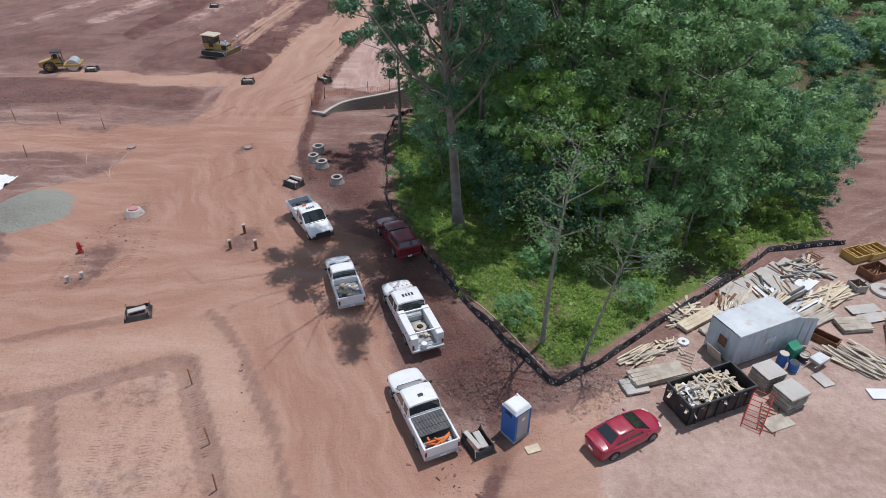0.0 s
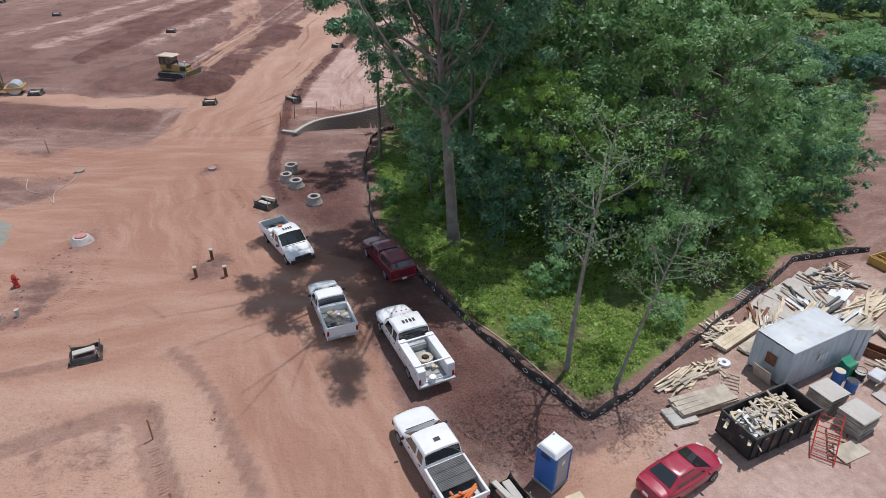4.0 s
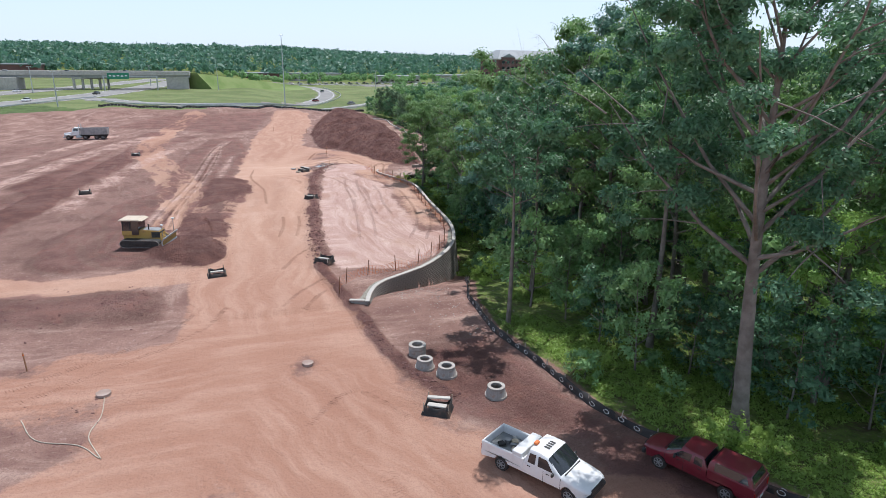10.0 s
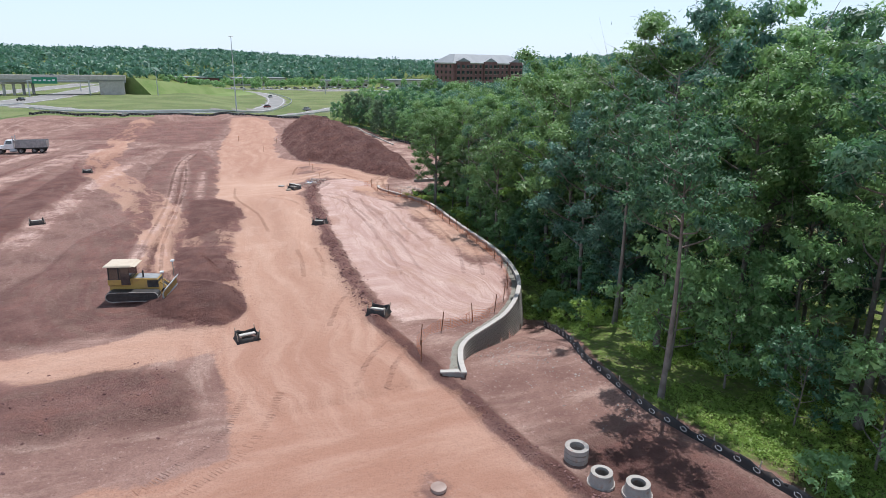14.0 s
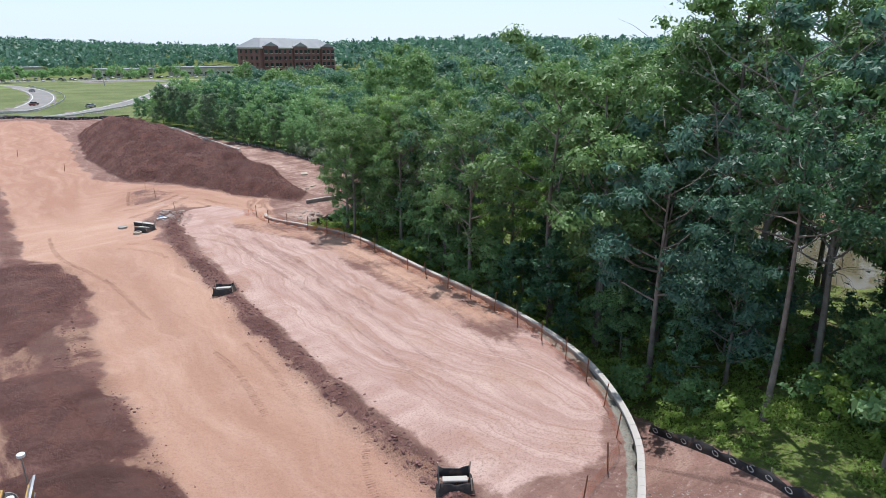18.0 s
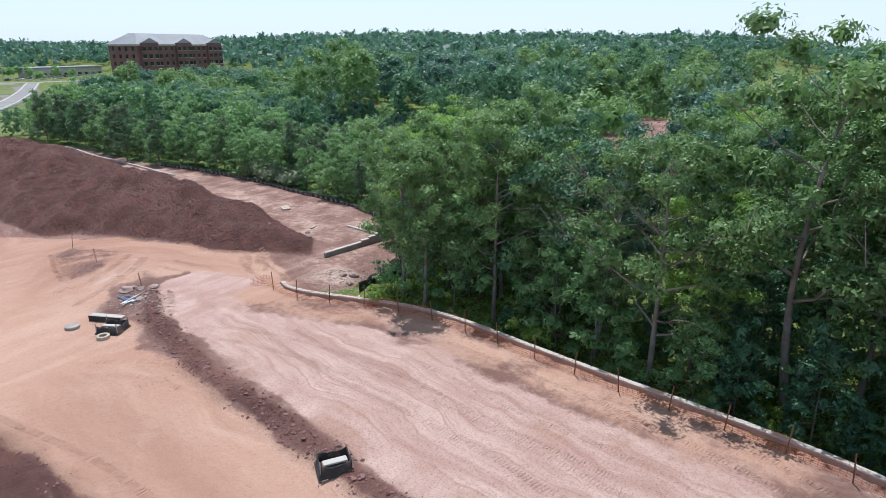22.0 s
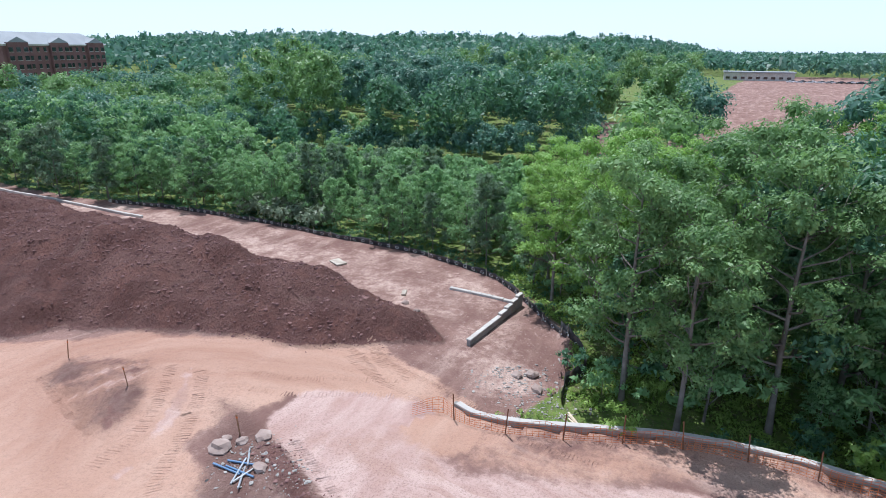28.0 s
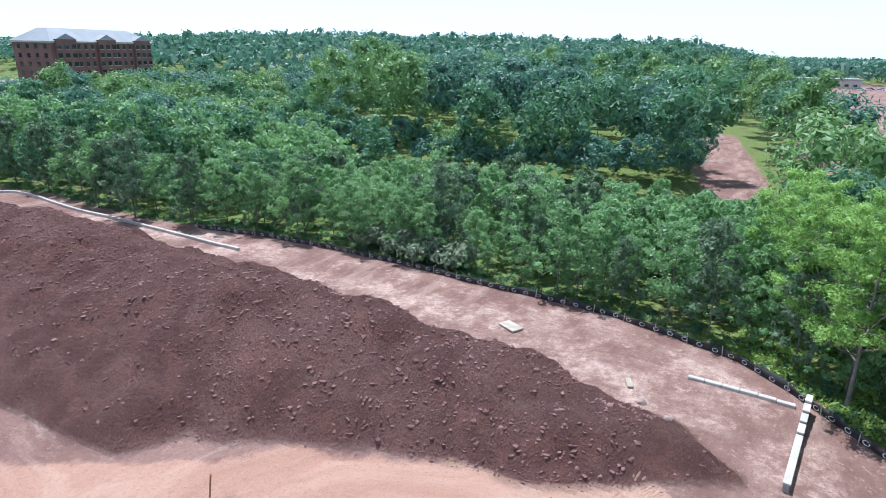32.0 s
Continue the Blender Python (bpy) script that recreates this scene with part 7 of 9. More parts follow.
# ---- storage yard and small site things ----
def toilet(x, y, rz):
    t = thing("portable_toilet", "blue portable toilet with white roof and grey door", "toilet", x, y, None, rz)
    part("skid", bm_box(1.16, 1.2, 0.12, 0, 0, 0, bevel=0.02), M["grey_plastic"], t)
    part("cabin", bm_box(1.1, 1.12, 1.95, 0, 0, 0.12, bevel=0.04), M["blue"], t)
    part("door", bm_box(0.03, 0.82, 1.8, 0.555, 0.0, 0.2, bevel=0.012), M["grey_plastic"], t, "grey door with vents")
    for s in (-1, 1):
        part("corner_post", bm_box(0.08, 0.08, 1.95, 0.53, s * 0.53, 0.12, bevel=0.02), M["blue"], t)
        for k in range(4):
            part("vent", bm_box(0.5, 0.02, 0.03, 0, s * 0.566, 1.75 + 0.07 * k), M["plastic_dark"], t)
    part("sign", bm_box(0.01, 0.2, 0.24, 0.575, 0, 1.45), M["white_plastic"], t, "small white sign on the door")
    bm = bmesh.new()
    box(bm, 1.18, 1.2, 0.28, 0, 0, 2.06, bevel=0.05, taper=(0.72, 0.8))
    part("roof", bm, M["white_plastic"], t, "white domed roof")
    part("vent_pipe", bm_cyl(0.05, 0.3, -0.35, 0.35, 2.15, n=10), M["white_plastic"], t)


def container(x, y, rz):
    c = thing("storage_container", "pale blue-grey corrugated steel storage container with open door", "container", x, y, None, rz, tilt=(0, 0))
    L, W, H = 4.95, 2.3, 2.45

    def corrugated(name, length, height, parent_mat, m):
        bm = bmesh.new()
        xs, k = [], 0
        n = int(length / 0.13)
        for i in range(n + 1):
            off = 0.0 if i % 4 in (0, 1) else 0.045
            xs.append((i * length / n - length / 2, off))
        lo = [bm.verts.new(m @ Vector((a, o, 0.12))) for a, o in xs]
        hi = [bm.verts.new(m @ Vector((a, o, height - 0.1))) for a, o in xs]
        for i in range(n):
            bm.faces.new((lo[i], lo[i + 1], hi[i + 1], hi[i]))
        part(name, bm, parent_mat, c)
    corrugated("side_panel", L - 0.1, H, M["container"], pose(0, -W / 2 + 0.02, 0))
    corrugated("side_panel", L - 0.1, H, M["container"], pose(0, W / 2 - 0.02, 0, 0, 0, 180))
    corrugated("end_panel", W - 0.1, H, M["container"], pose(-L / 2 + 0.02, 0, 0, 0, 0, -90))
    for sx in (-1, 1):
        for sy in (-1, 1):
            part("corner_post", bm_box(0.11, 0.11, H, sx * (L / 2 - 0.05), sy * (W / 2 - 0.05), 0, bevel=0.01), M["container"], c)
    for sy in (-1, 1):
        part("rail", bm_box(L, 0.09, 0.14, 0, sy * (W / 2 - 0.05), 0, bevel=0.01), M["container"], c)
        part("rail", bm_box(L, 0.09, 0.1, 0, sy * (W / 2 - 0.05), H - 0.1, bevel=0.01), M["container_top"], c)
    part("floor_plate", bm_box(L - 0.1, W - 0.1, 0.06, 0, 0, 0.1), M["wood_grey"], c)
    bm = bmesh.new()
    n = 36
    V = []
    for i in range(n + 1):
        z = H - 0.02 + (0.008 if i % 4 in (0, 1) else 0.0)
        V.append([bm.verts.new((-L / 2 + 0.03 + i * (L - 0.06) / n, s * (W / 2 - 0.03), z)) for s in (-1, 1)])
    for a, b in zip(V, V[1:]):
        bm.faces.new((a[0], b[0], b[1], a[1]))
    part("roof", bm, M["container_top"], c, "pale grey ribbed roof with dark stains")
    for s, ang in ((-1, -28), (1, 40)):
        door = part("door", bm_box(1.12, 0.06, H - 0.2, 0.56, 0, 0, bevel=0.01), M["container"], c, "open steel door leaf")
        door.matrix_basis = pose(L / 2, s * (W / 2 - 0.03), 0.1, 0, 0, ang if s < 0 else 20)
        for q in (0.3, 0.8):
            bm = bmesh.new()
            rod(bm, (q, -0.06, 0.1), (q, -0.06, H - 0.35), 0.02, 6)
            part("lock_bar", bm, M["galv"], door)
    # logo patch as plain bars
    for k in range(3):
        part("logo_bar", bm_box(0.2, 0.012, 0.42, 0.05 + 0.28 * k, -W / 2 - 0.006, 1.05, (0, 8, 0)), M["white_plastic"], c, "white logo bar")
    part("leaning_board", bm_box(1.1, 0.04, 1.0, -0.2, 0, 0), M["wood_grey"], c, "board leaning on the end wall").matrix_basis = pose(-L / 2 - 0.3, -0.3, 0, 18, 0, -90)
    part("rust_patch", bm_box(0.012, 0.6, 0.7, -L / 2 - 0.006, -0.05, 0.95), M["rust"], c, "dark rusty opening")


def dumpster(x, y, rz):
    d = thing("dumpster", "black open-top dumpster heaped with scrap lumber and plaster", "dumpster", x, y, None, rz)
    L, W, H = 4.5, 2.05, 1.55
    bm = bmesh.new()
    box(bm, L, W, 0.1, 0, 0, 0.15)
    for s in (-1, 1):
        box(bm, L, 0.07, H - 0.15, 0, s * (W / 2 - 0.035), 0.15)
        box(bm, 0.07, W, H - 0.15, s * (L / 2 - 0.035), 0, 0.15)
    part("shell", bm, M["fabric_black"], d, "black painted steel shell")
    for s in (-1, 1):
        for k in range(6):
            part("rib", bm_box(0.1, 0.1, H - 0.3, -L / 2 + 0.5 + 0.7 * k, s * (W / 2 + 0.04), 0.2, bevel=0.01), M["fabric_black"], d)
        part("top_rail", bm_box(L + 0.1, 0.12, 0.12, 0, s * (W / 2), H - 0.06, bevel=0.02), M["plastic_dark"], d)
        part("top_rail", bm_box(0.12, W, 0.12, s * (L / 2), 0, H - 0.06, bevel=0.02), M["plastic_dark"], d)
        part("skid_roller", bm_cyl(0.1, 0.25, s * 1.7, -0.6, 0.12, (90, 0, 0), 10), M["rust"], d)
    return d


def scrap_heap(x, y, rz, z, lx, ly, n, lens, mats, label, hump=0.25, name="scrap_heap", lie=6, aim=None, group=""):
    """Loose sticks and boards, each its own piece."""
    h = thing(name, label, "debris", x, y, z, rz, group)
    for k in range(n):
        u, v = rng.uniform(-1, 1), rng.uniform(-1, 1)
        a = rng.uniform(0, 180) if aim is None else aim + rng.gauss(0, 10)
        L = rng.uniform(*lens)
        bm = bmesh.new()
        zz = hump * (1 - 0.6 * u * u) * (1 - 0.6 * v * v) * rng.random()
        box(bm, L, rng.uniform(0.05, 0.2), rng.uniform(0.025, 0.07), u * lx / 2, v * ly / 2, zz + 0.02, (rng.uniform(-lie, lie), rng.uniform(-lie, lie), a))
        part("board", bm, M[rng.choice(mats)], h)
    return h


def stack(x, y, rz, layers, per, L, w, t, mat, label, group="", name="lumber_stack", skew=1.5):
    """Planks laid in layers on bearers."""
    s = thing(name, label, "lumber", x, y, None, rz, group)
    for b in (-0.35, 0.35):
        part("bearer", bm_box(0.1, per * w * 1.05, 0.09, b * L, 0, 0), M["wood_grey"], s)
    for i in range(layers):
        for j in range(per):
            part("plank", bm_box(L * rng.uniform(0.93, 1.0), w * 0.97, t * 0.96, rng.uniform(-0.05, 0.05), (j - (per - 1) / 2) * w, 0.09 + i * t, (0, 0, rng.uniform(-skew, skew))), M[mat], s)
    return s


def pallet_stack(x, y, rz, n):
    s = thing("pallet_stack", "stack of grey concrete form pallets with pale top sheet", "pallets", x, y, None, rz, "stacks of pallets")
    for i in range(n):
        z = 0.155 * i
        dx, dy = rng.uniform(-0.04, 0.04), rng.uniform(-0.04, 0.04)
        part("pallet_deck", bm_box(1.45, 1.3, 0.045, dx, dy, z + 0.105, bevel=0.008), M["wood_grey"], s)
        for k in (-1, 0, 1):
            part("pallet_bearer", bm_box(0.1, 1.26, 0.1, dx + k * 0.64, dy, z), M["wood_grey"], s)
    part("top_sheet", bm_box(1.48, 1.33, 0.03, 0, 0, 0.155 * n, bevel=0.006), M["pale_concrete"], s, "pale top board")


def ladder_frame(x, y, rz, L, w, mat, label, tilt=(0, 0), z=None, name="scaffold_frame"):
    f = thing(name, label, "frame", x, y, z, rz, tilt=tilt)
    for s in (-1, 1):
        bm = bmesh.new()
        rod(bm, (-L / 2, s * w / 2, 0.05), (L / 2, s * w / 2, 0.05), 0.035, 6)
        part("rail", bm, M[mat], f)
    for k in range(int(L / 0.3)):
        bm = bmesh.new()
        rod(bm, (-L / 2 + 0.15 + 0.3 * k, -w / 2, 0.05), (-L / 2 + 0.15 + 0.3 * k, w / 2, 0.05), 0.025, 6)
        part("rung", bm, M[mat], f)


def drum_barrel(x, y, mat, label, h=0.88, lid=None):
    b = thing("barrel", label, "barrel", x, y)
    part("shell", bm_cyl(0.29, h, n=18), M[mat], b)
    for z in (0.28, 0.58):
        bm = bmesh.new()
        ring(bm, 0.305, 0.28, 0.03, z, 18)
        part("hoop", bm, M[mat], b)
    part("lid", bm_cyl(0.27, 0.03, 0, 0, h, n=18), M[lid or "plastic_dark"], b)


rng = random.Random(77)
toilet(4.02, 22.55, -52)
container(19.55, 29.55, 23.5)
dumpster(15.25, 24.7, 21.5)
scrap_heap(15.0, 24.7, 21.5, 1.0, 3.9, 1.6, 95, (0.4, 1.5), ["wood", "wood", "wood_grey"], "heap of splintered scrap lumber in the dumpster", 0.75, lie=18)
scrap_heap(14.3, 24.3, 21.5, 1.15, 2.2, 1.4, 45, (0.2, 0.7), ["white_plastic", "pale_concrete"], "broken white plasterboard pieces in the dumpster", 0.55, "plaster_heap", 22)
pallet_stack(19.35, 26.35, 22, 7)
pallet_stack(19.9, 24.75, 24, 7)
stack(13.0, 26.75, 16, 4, 4, 3.6, 0.3, 0.09, "wood_grey", "stack of long weathered planks by silt fence")
stack(11.4, 25.9, 14, 1, 3, 1.5, 0.4, 0.12, "pale_concrete", "short stack of pale boards on dirt")
stack(17.4, 32.0, 33, 3, 3, 3.7, 0.3, 0.08, "wood", "stack of long pale planks beside container")
stack(18.3, 31.0, 33, 2, 5, 2.4, 0.28, 0.08, "wood_grey", "low stack of weathered boards beside container")
stack(23.0, 33.6, 38, 5, 6, 3.0, 0.16, 0.09, "wood", "bundle of pale framing lumber behind container", skew=4)
stack(25.2, 32.2, 30, 3, 7, 3.2, 0.2, 0.06, "wood_grey", "stack of grey weathered boards in yard", skew=4)
stack(27.4, 31.4, 5, 4, 4, 2.2, 0.32, 0.07, "wood_grey", "stack of grey form boards in yard", skew=3)
stack(29.3, 30.0, 60, 5, 6, 3.4, 0.15, 0.09, "wood", "bundle of pale framing lumber at yard edge", skew=5)
stack(29.2, 32.7, 12, 1, 2, 2.3, 0.9, 0.05, "pale_concrete", "pale plywood sheets lying on lumber", skew=6)
for (x, y, rz, lx, ly, n, lens, mats, lab, aim) in (
        (27.4, 34.6, 20, 3.2, 1.4, 42, (2.0, 3.4), ["wood", "wood"], "fan of pale loose boards on the ground", 10),
        (25.9, 28.0, 0, 2.6, 1.6, 46, (1.2, 3.2), ["wood", "wood_grey"], "jumbled pile of loose framing boards on dirt", -55),
        (12.8, 28.7, 20, 2.6, 1.0, 26, (1.0, 2.4), ["wood", "wood_grey"], "loose boards lying along silt fence", 10),
        (16.4, 32.6, 40, 3.0, 1.2, 44, (0.6, 1.9), ["wood", "wood_grey"], "tangle of scrap boards by silt fence", None),
        (20.4, 34.4, 42, 3.2, 1.6, 26, (1.2, 2.8), ["wood_grey", "rust", "wood"], "strewn scrap boards by silt fence", 15),
        (24.2, 36.4, 40, 4.6, 2.6, 26, (1.0, 2.6), ["wood_grey", "plastic_dark", "rust"], "strewn dark bars over pale sheets by silt fence", 60),
        (27.3, 37.8, 30, 3.0, 2.2, 60, (0.6, 2.0), ["wood_grey", "rust", "steel", "wood"], "pile of scrap bars and boards in yard", None),
        (14.6, 29.4, 10, 1.4, 1.0, 14, (0.6, 1.1), ["wood_grey", "wood"], "few broken pallet boards on dirt", None),
        (25.5, 33.6, 30, 3.0, 1.2, 18, (2.2, 3.2), ["steel", "galv"], "bundle of grey steel channels on the ground", 5),
        (30.6, 30.8, 60, 2.6, 1.4, 30, (1.4, 2.8), ["wood", "wood"], "loose pile of pale lumber at yard edge", 5)):
    scrap_heap(x, y, rz, None, lx, ly, n, lens, mats, lab, 0.35, "lumber_pile", 5, aim)
for (x, y, rz, sx, sy, m) in ((21.4, 34.4, 40, 3.4, 1.5, "pale_concrete"), (19.6, 33.4, 38, 2.2, 1.3, "white_plastic"), (23.9, 36.4, 42, 2.6, 1.5, "white_plastic"), (26.0, 38.4, 40, 2.4, 1.0, "pale_concrete"), (22.9, 26.5, 18, 0.8, 1.1, "pale_concrete"), (18.7, 23.2, 20, 1.7, 0.9, "wood_grey"), (4.9, 21.4, 20, 0.8, 0.5, "wood"), (24.6, 35.2, 40, 2.8, 0.6, "plastic_dark"), (22.4, 34.9, 40, 1.3, 0.9, "steel"), (25.6, 25.3, 0, 1.3, 0.8, "white_plastic")):
    s = thing("sheet", "flat board lying on the dirt" if m != "white_plastic" else "white sheet lying on the dirt", "board", x, y, None, rz, tilt=(rng.uniform(-2, 2), rng.uniform(-2, 2)))
    part("panel", bm_box(sx, sy, 0.05, 0, 0, 0.03, bevel=0.008), M[m], s)
for i in range(4):
    for j in range(3):
        x, y = 21.0 + 1.4 * i + 0.72 * j, 35.4 + 0.9 * i - 0.95 * j
        s = thing("sheet", "large pale bleached form panel lying on the dirt", "panel", x, y, None, 37 + rng.uniform(-5, 5), "pale form panels", tilt=(rng.uniform(-1, 1), rng.uniform(-1, 1)))
        part("panel", bm_box(1.7 * rng.uniform(0.9, 1.05), 1.2 * rng.uniform(0.9, 1.05), 0.05, 0, 0, 0.06 + 0.012 * ((i + j) % 3), bevel=0.008), M[rng.choice(("pale_concrete", "white_plastic", "pale_concrete"))], s)
for k, (x, y, a, L) in enumerate(((24.2, 33.9, 30, 3.6), (24.6, 34.3, 28, 3.4), (24.9, 34.8, 33, 3.0), (26.6, 38.6, 25, 2.4), (27.6, 37.6, -40, 2.2), (26.0, 36.9, 10, 2.0), (23.4, 36.3, 75, 1.3))):
    s = thing("pipe", "dark grey steel pipe lying on pale panels", "pipe", x, y, ground_z(x, y) + 0.2, a, "dark pipes")
    part("tube", bm_cyl(0.1, L, -L / 2, 0, 0, (0, 90, 0), 10), M["dark_grey"], s)
ladder_frame(17.6, 23.6, 55, 2.6, 1.0, "hydrant_red", "red steel scaffold frame leaning on dumpster", (0, -32), 0.75)
ladder_frame(18.3, 23.5, 60, 2.3, 0.9, "rust", "rusty steel scaffold frame lying beside dumpster", (0, 0))
ladder_frame(15.3, 28.4, 60, 1.6, 1.0, "wood_grey", "weathered wooden pallet lying on dirt", name="pallet")
ladder_frame(20.4, 36.6, 38, 2.8, 0.6, "galv", "aluminium ladder lying by silt fence", name="ladder")
ladder_frame(28.8, 39.6, 30, 1.6, 1.0, "rust", "rusty grid frame lying in yard", name="grid_frame")
drum_barrel(21.0, 27.9, "blue", "blue plastic barrel with pale lid beside container", lid="beige")
drum_barrel(21.5, 27.4, "blue", "open dark blue barrel beside container", 0.6)
drum_barrel(22.5, 28.2, "plastic_dark", "dark paint bucket on dirt", 0.4, "pale_concrete")
b = thing("bin", "green metal job bin beside container", "bin", 22.0, 28.6, None, 24)
part("box", bm_box(0.8, 0.6, 0.8, bevel=0.03), M["sign_green"], b)
part("lid", bm_box(0.82, 0.62, 0.05, 0, 0.05, 0.8, (25, 0, 0), 0.01), M["sign_green"], b)
t = thing("trough", "brown steel mortar trough on dirt", "trough", 24.5, 30.2, None, -48)
bm = bmesh.new()
for s in (-1, 1):
    box(bm, 2.3, 0.06, 0.45, 0, s * 0.42, 0.05, (s * 8, 0, 0))
    box(bm, 0.06, 0.9, 0.45, s * 1.14, 0, 0.05)
box(bm, 2.3, 0.85, 0.06, 0, 0, 0.02)
part("tray", bm, M["rust"], t)
w = thing("wheelbarrow", "grey wheelbarrow tipped on the dirt", "wheelbarrow", 23.2, 27.8, None, 30)
bm = bmesh.new()
box(bm, 0.9, 0.65, 0.3, 0, 0, 0.3, taper=(1.2, 1.15), bevel=0.03)
part("tray", bm, M["galv"], w)
bm = bmesh.new()
for s in (-1, 1):
    rod(bm, (0.6, s * 0.15, 0.2), (-0.9, s * 0.3, 0.4), 0.025, 6)
    rod(bm, (-0.3, s * 0.25, 0.32), (-0.35, s * 0.25, 0), 0.02, 6)
part("handle", bm, M["wood"], w)
bm = bmesh.new()
cyl(bm, 0.19, 0.09, 0.62, 0.045, 0.19, (90, 0, 0), 14)
part("tyre", bm, M["black"], w)
for x, y, rz, mt, lab in ((32.2, 39.6, 20, "yellow", "yellow steel skip frame at yard edge"), (33.6, 39.9, 20, "yellow", "second yellow steel frame at yard edge"), (32.2, 37.3, 20, "rust", "rusty brown scrap bin full of metal"), (29.9, 35.5, 10, "steel", "grey steel bin of scrap rods")):
    s = thing("scrap_bin", lab, "bin", x, y, None, rz)
    sx, sy = (1.9, 1.3) if mt != "steel" else (0.9, 0.9)
    bm = bmesh.new()
    for q in (-1, 1):
        box(bm, sx, 0.07, 0.55, 0, q * sy / 2, 0.05)
        box(bm, 0.07, sy, 0.55, q * sx / 2, 0, 0.05)
    box(bm, sx, sy, 0.06)
    part("shell", bm, M[mt], s)
    for k in range(7):
        if mt == "yellow":
            if k < 3:
                part("cross_bar", bm_box(0.08, sy, 0.08, (k - 1) * 0.5, 0, 0.4), M[mt], s)
        else:
            bm = bmesh.new()
            rod(bm, (rng.uniform(-0.4, 0.4), rng.uniform(-0.4, 0.4), 0.1), (rng.uniform(-0.4, 0.4), rng.uniform(-0.4, 0.4), rng.uniform(0.6, 0.95)), 0.03, 6)
            part("scrap_bar", bm, M["rust"], s)
bm = bmesh.new()
ring(bm, 0.85, 0.3, 0.16, 0, 28)
part("disc", bm, M["concrete"], thing("cover_slab", "round concrete cover slab with a hole lying in yard", "slab", 31.7, 35.2))
bm = bmesh.new()
ring(bm, 0.36, 0.12, 0.16, 0, 20)
part("reel", bm, M["white_plastic"], thing("reel", "round white reel lying by lumber", "reel", 15.6, 29.8))


def inlet(x, y, rz, slab=(1.15, 0.85), label="concrete drain inlet boxed in sagging black silt cloth", h=0.62, two=False):
    s = thing("drain_inlet", label, "drain", x, y, None, rz, "drain inlets")
    sx, sy = slab
    part("frame", bm_box(sx, sy, 0.16, 0, 0, 0.0, bevel=0.02), M["rock"], s)
    grate = part("grate", bm_box(sx * 0.62, sy * 0.5, 0.03, 0, 0, 0.162), M["plastic_dark"], s, "dark slotted grate")
    for k in range(6):
        part("grate_bar", bm_box(0.045, sy * 0.48, 0.03, -sx * 0.25 + k * sx * 0.1, 0, 0.195), M["rust"], grate)
    part("slab", bm_box(sx * 0.98, 0.40, 0.1, 0, -sy * 0.15, 0.38, (rng.uniform(-8, 8), 0, rng.uniform(-7, 7)), 0.02), M["pale_concrete"], s, "pale slab laid across")
    if two:
        part("slab", bm_box(sx * 1.15, 0.26, 0.1, 0, sy * 0.42, 0.62, (0, 0, 6), 0.02), M["concrete"], s, "pale slab laid across")
    V, F = [], []
    hx, hy = sx / 2 + 0.14, sy / 2 + 0.14
    loop = []
    for a, b in (((-hx, -hy), (hx, -hy)), ((hx, -hy), (hx, hy)), ((hx, hy), (-hx, hy)), ((-hx, hy), (-hx, -hy))):
        for k in range(6):
            loop.append((a[0] + (b[0] - a[0]) * k / 6, a[1] + (b[1] - a[1]) * k / 6, k))
    n = len(loop)
    low = rng.randrange(4)
    for i, (px, py, k) in enumerate(loop):
        zt = h * (1 - 0.22 * math.sin(math.pi * k / 6)) * rng.uniform(0.85, 1.05) * (0.62 if i // 6 == low and k else 1)
        for q, z in ((1.22, -0.04), (1.05, zt * 0.35), (1.0, zt), (0.95, zt), (0.97, 0.0)):
            V.append((px * q, py * q, z))
    for i in range(n):
        for k in range(4):
            a, b = i * 5 + k, ((i + 1) % n) * 5 + k
            F.append((a, b, b + 1, a + 1))
    cloth = new("cloth", mesh_of("cloth", V, F, M["fabric_black"], True))
    cloth.parent = s
    for sx2 in (-1, 1):
        for sy2 in (-1, 1):
            part("stake", bm_box(0.05, 0.05, h + 0.18, sx2 * hx * 1.02, sy2 * hy * 1.02, 0, (rng.uniform(-6, 6), rng.uniform(-6, 6), 0)), M["wood_grey"], s)


for x, y, rz in ((-20.4, 32.3, 20), (2.0, 21.6, 118), (-13.7, 51.1, -32), (-48.0, 84.3, 5), (-25.4, 79.6, 5), (-15.4, 79.8, -40), (-12.3, 109.0, -35), (-39.8, 160, 0), (-43.0, 122.5, 10), (-70, 138.5, 20), (-89, 154.5, 0)):
    inlet(x, y, rz, h=0.36 if x == -20.4 else 0.62, two=x in (-13.7, 2.0))
inlet(-10.2, 132.2, -60, (1.2, 1.0), "concrete drain inlet with long pale slab and black cloth")
s = thing("long_slab", "long pale concrete slab laid beside drain inlet", "slab", -9.5, 134.2, None, -65)
part("slab", bm_box(2.6, 0.5, 0.25, 0, 0, 0.15, bevel=0.03), M["pale_concrete"], s)
part("skirt", bm_box(2.5, 0.06, 0.4, 0, -0.32, 0.0), M["fabric_black"], s, "black cloth skirt")


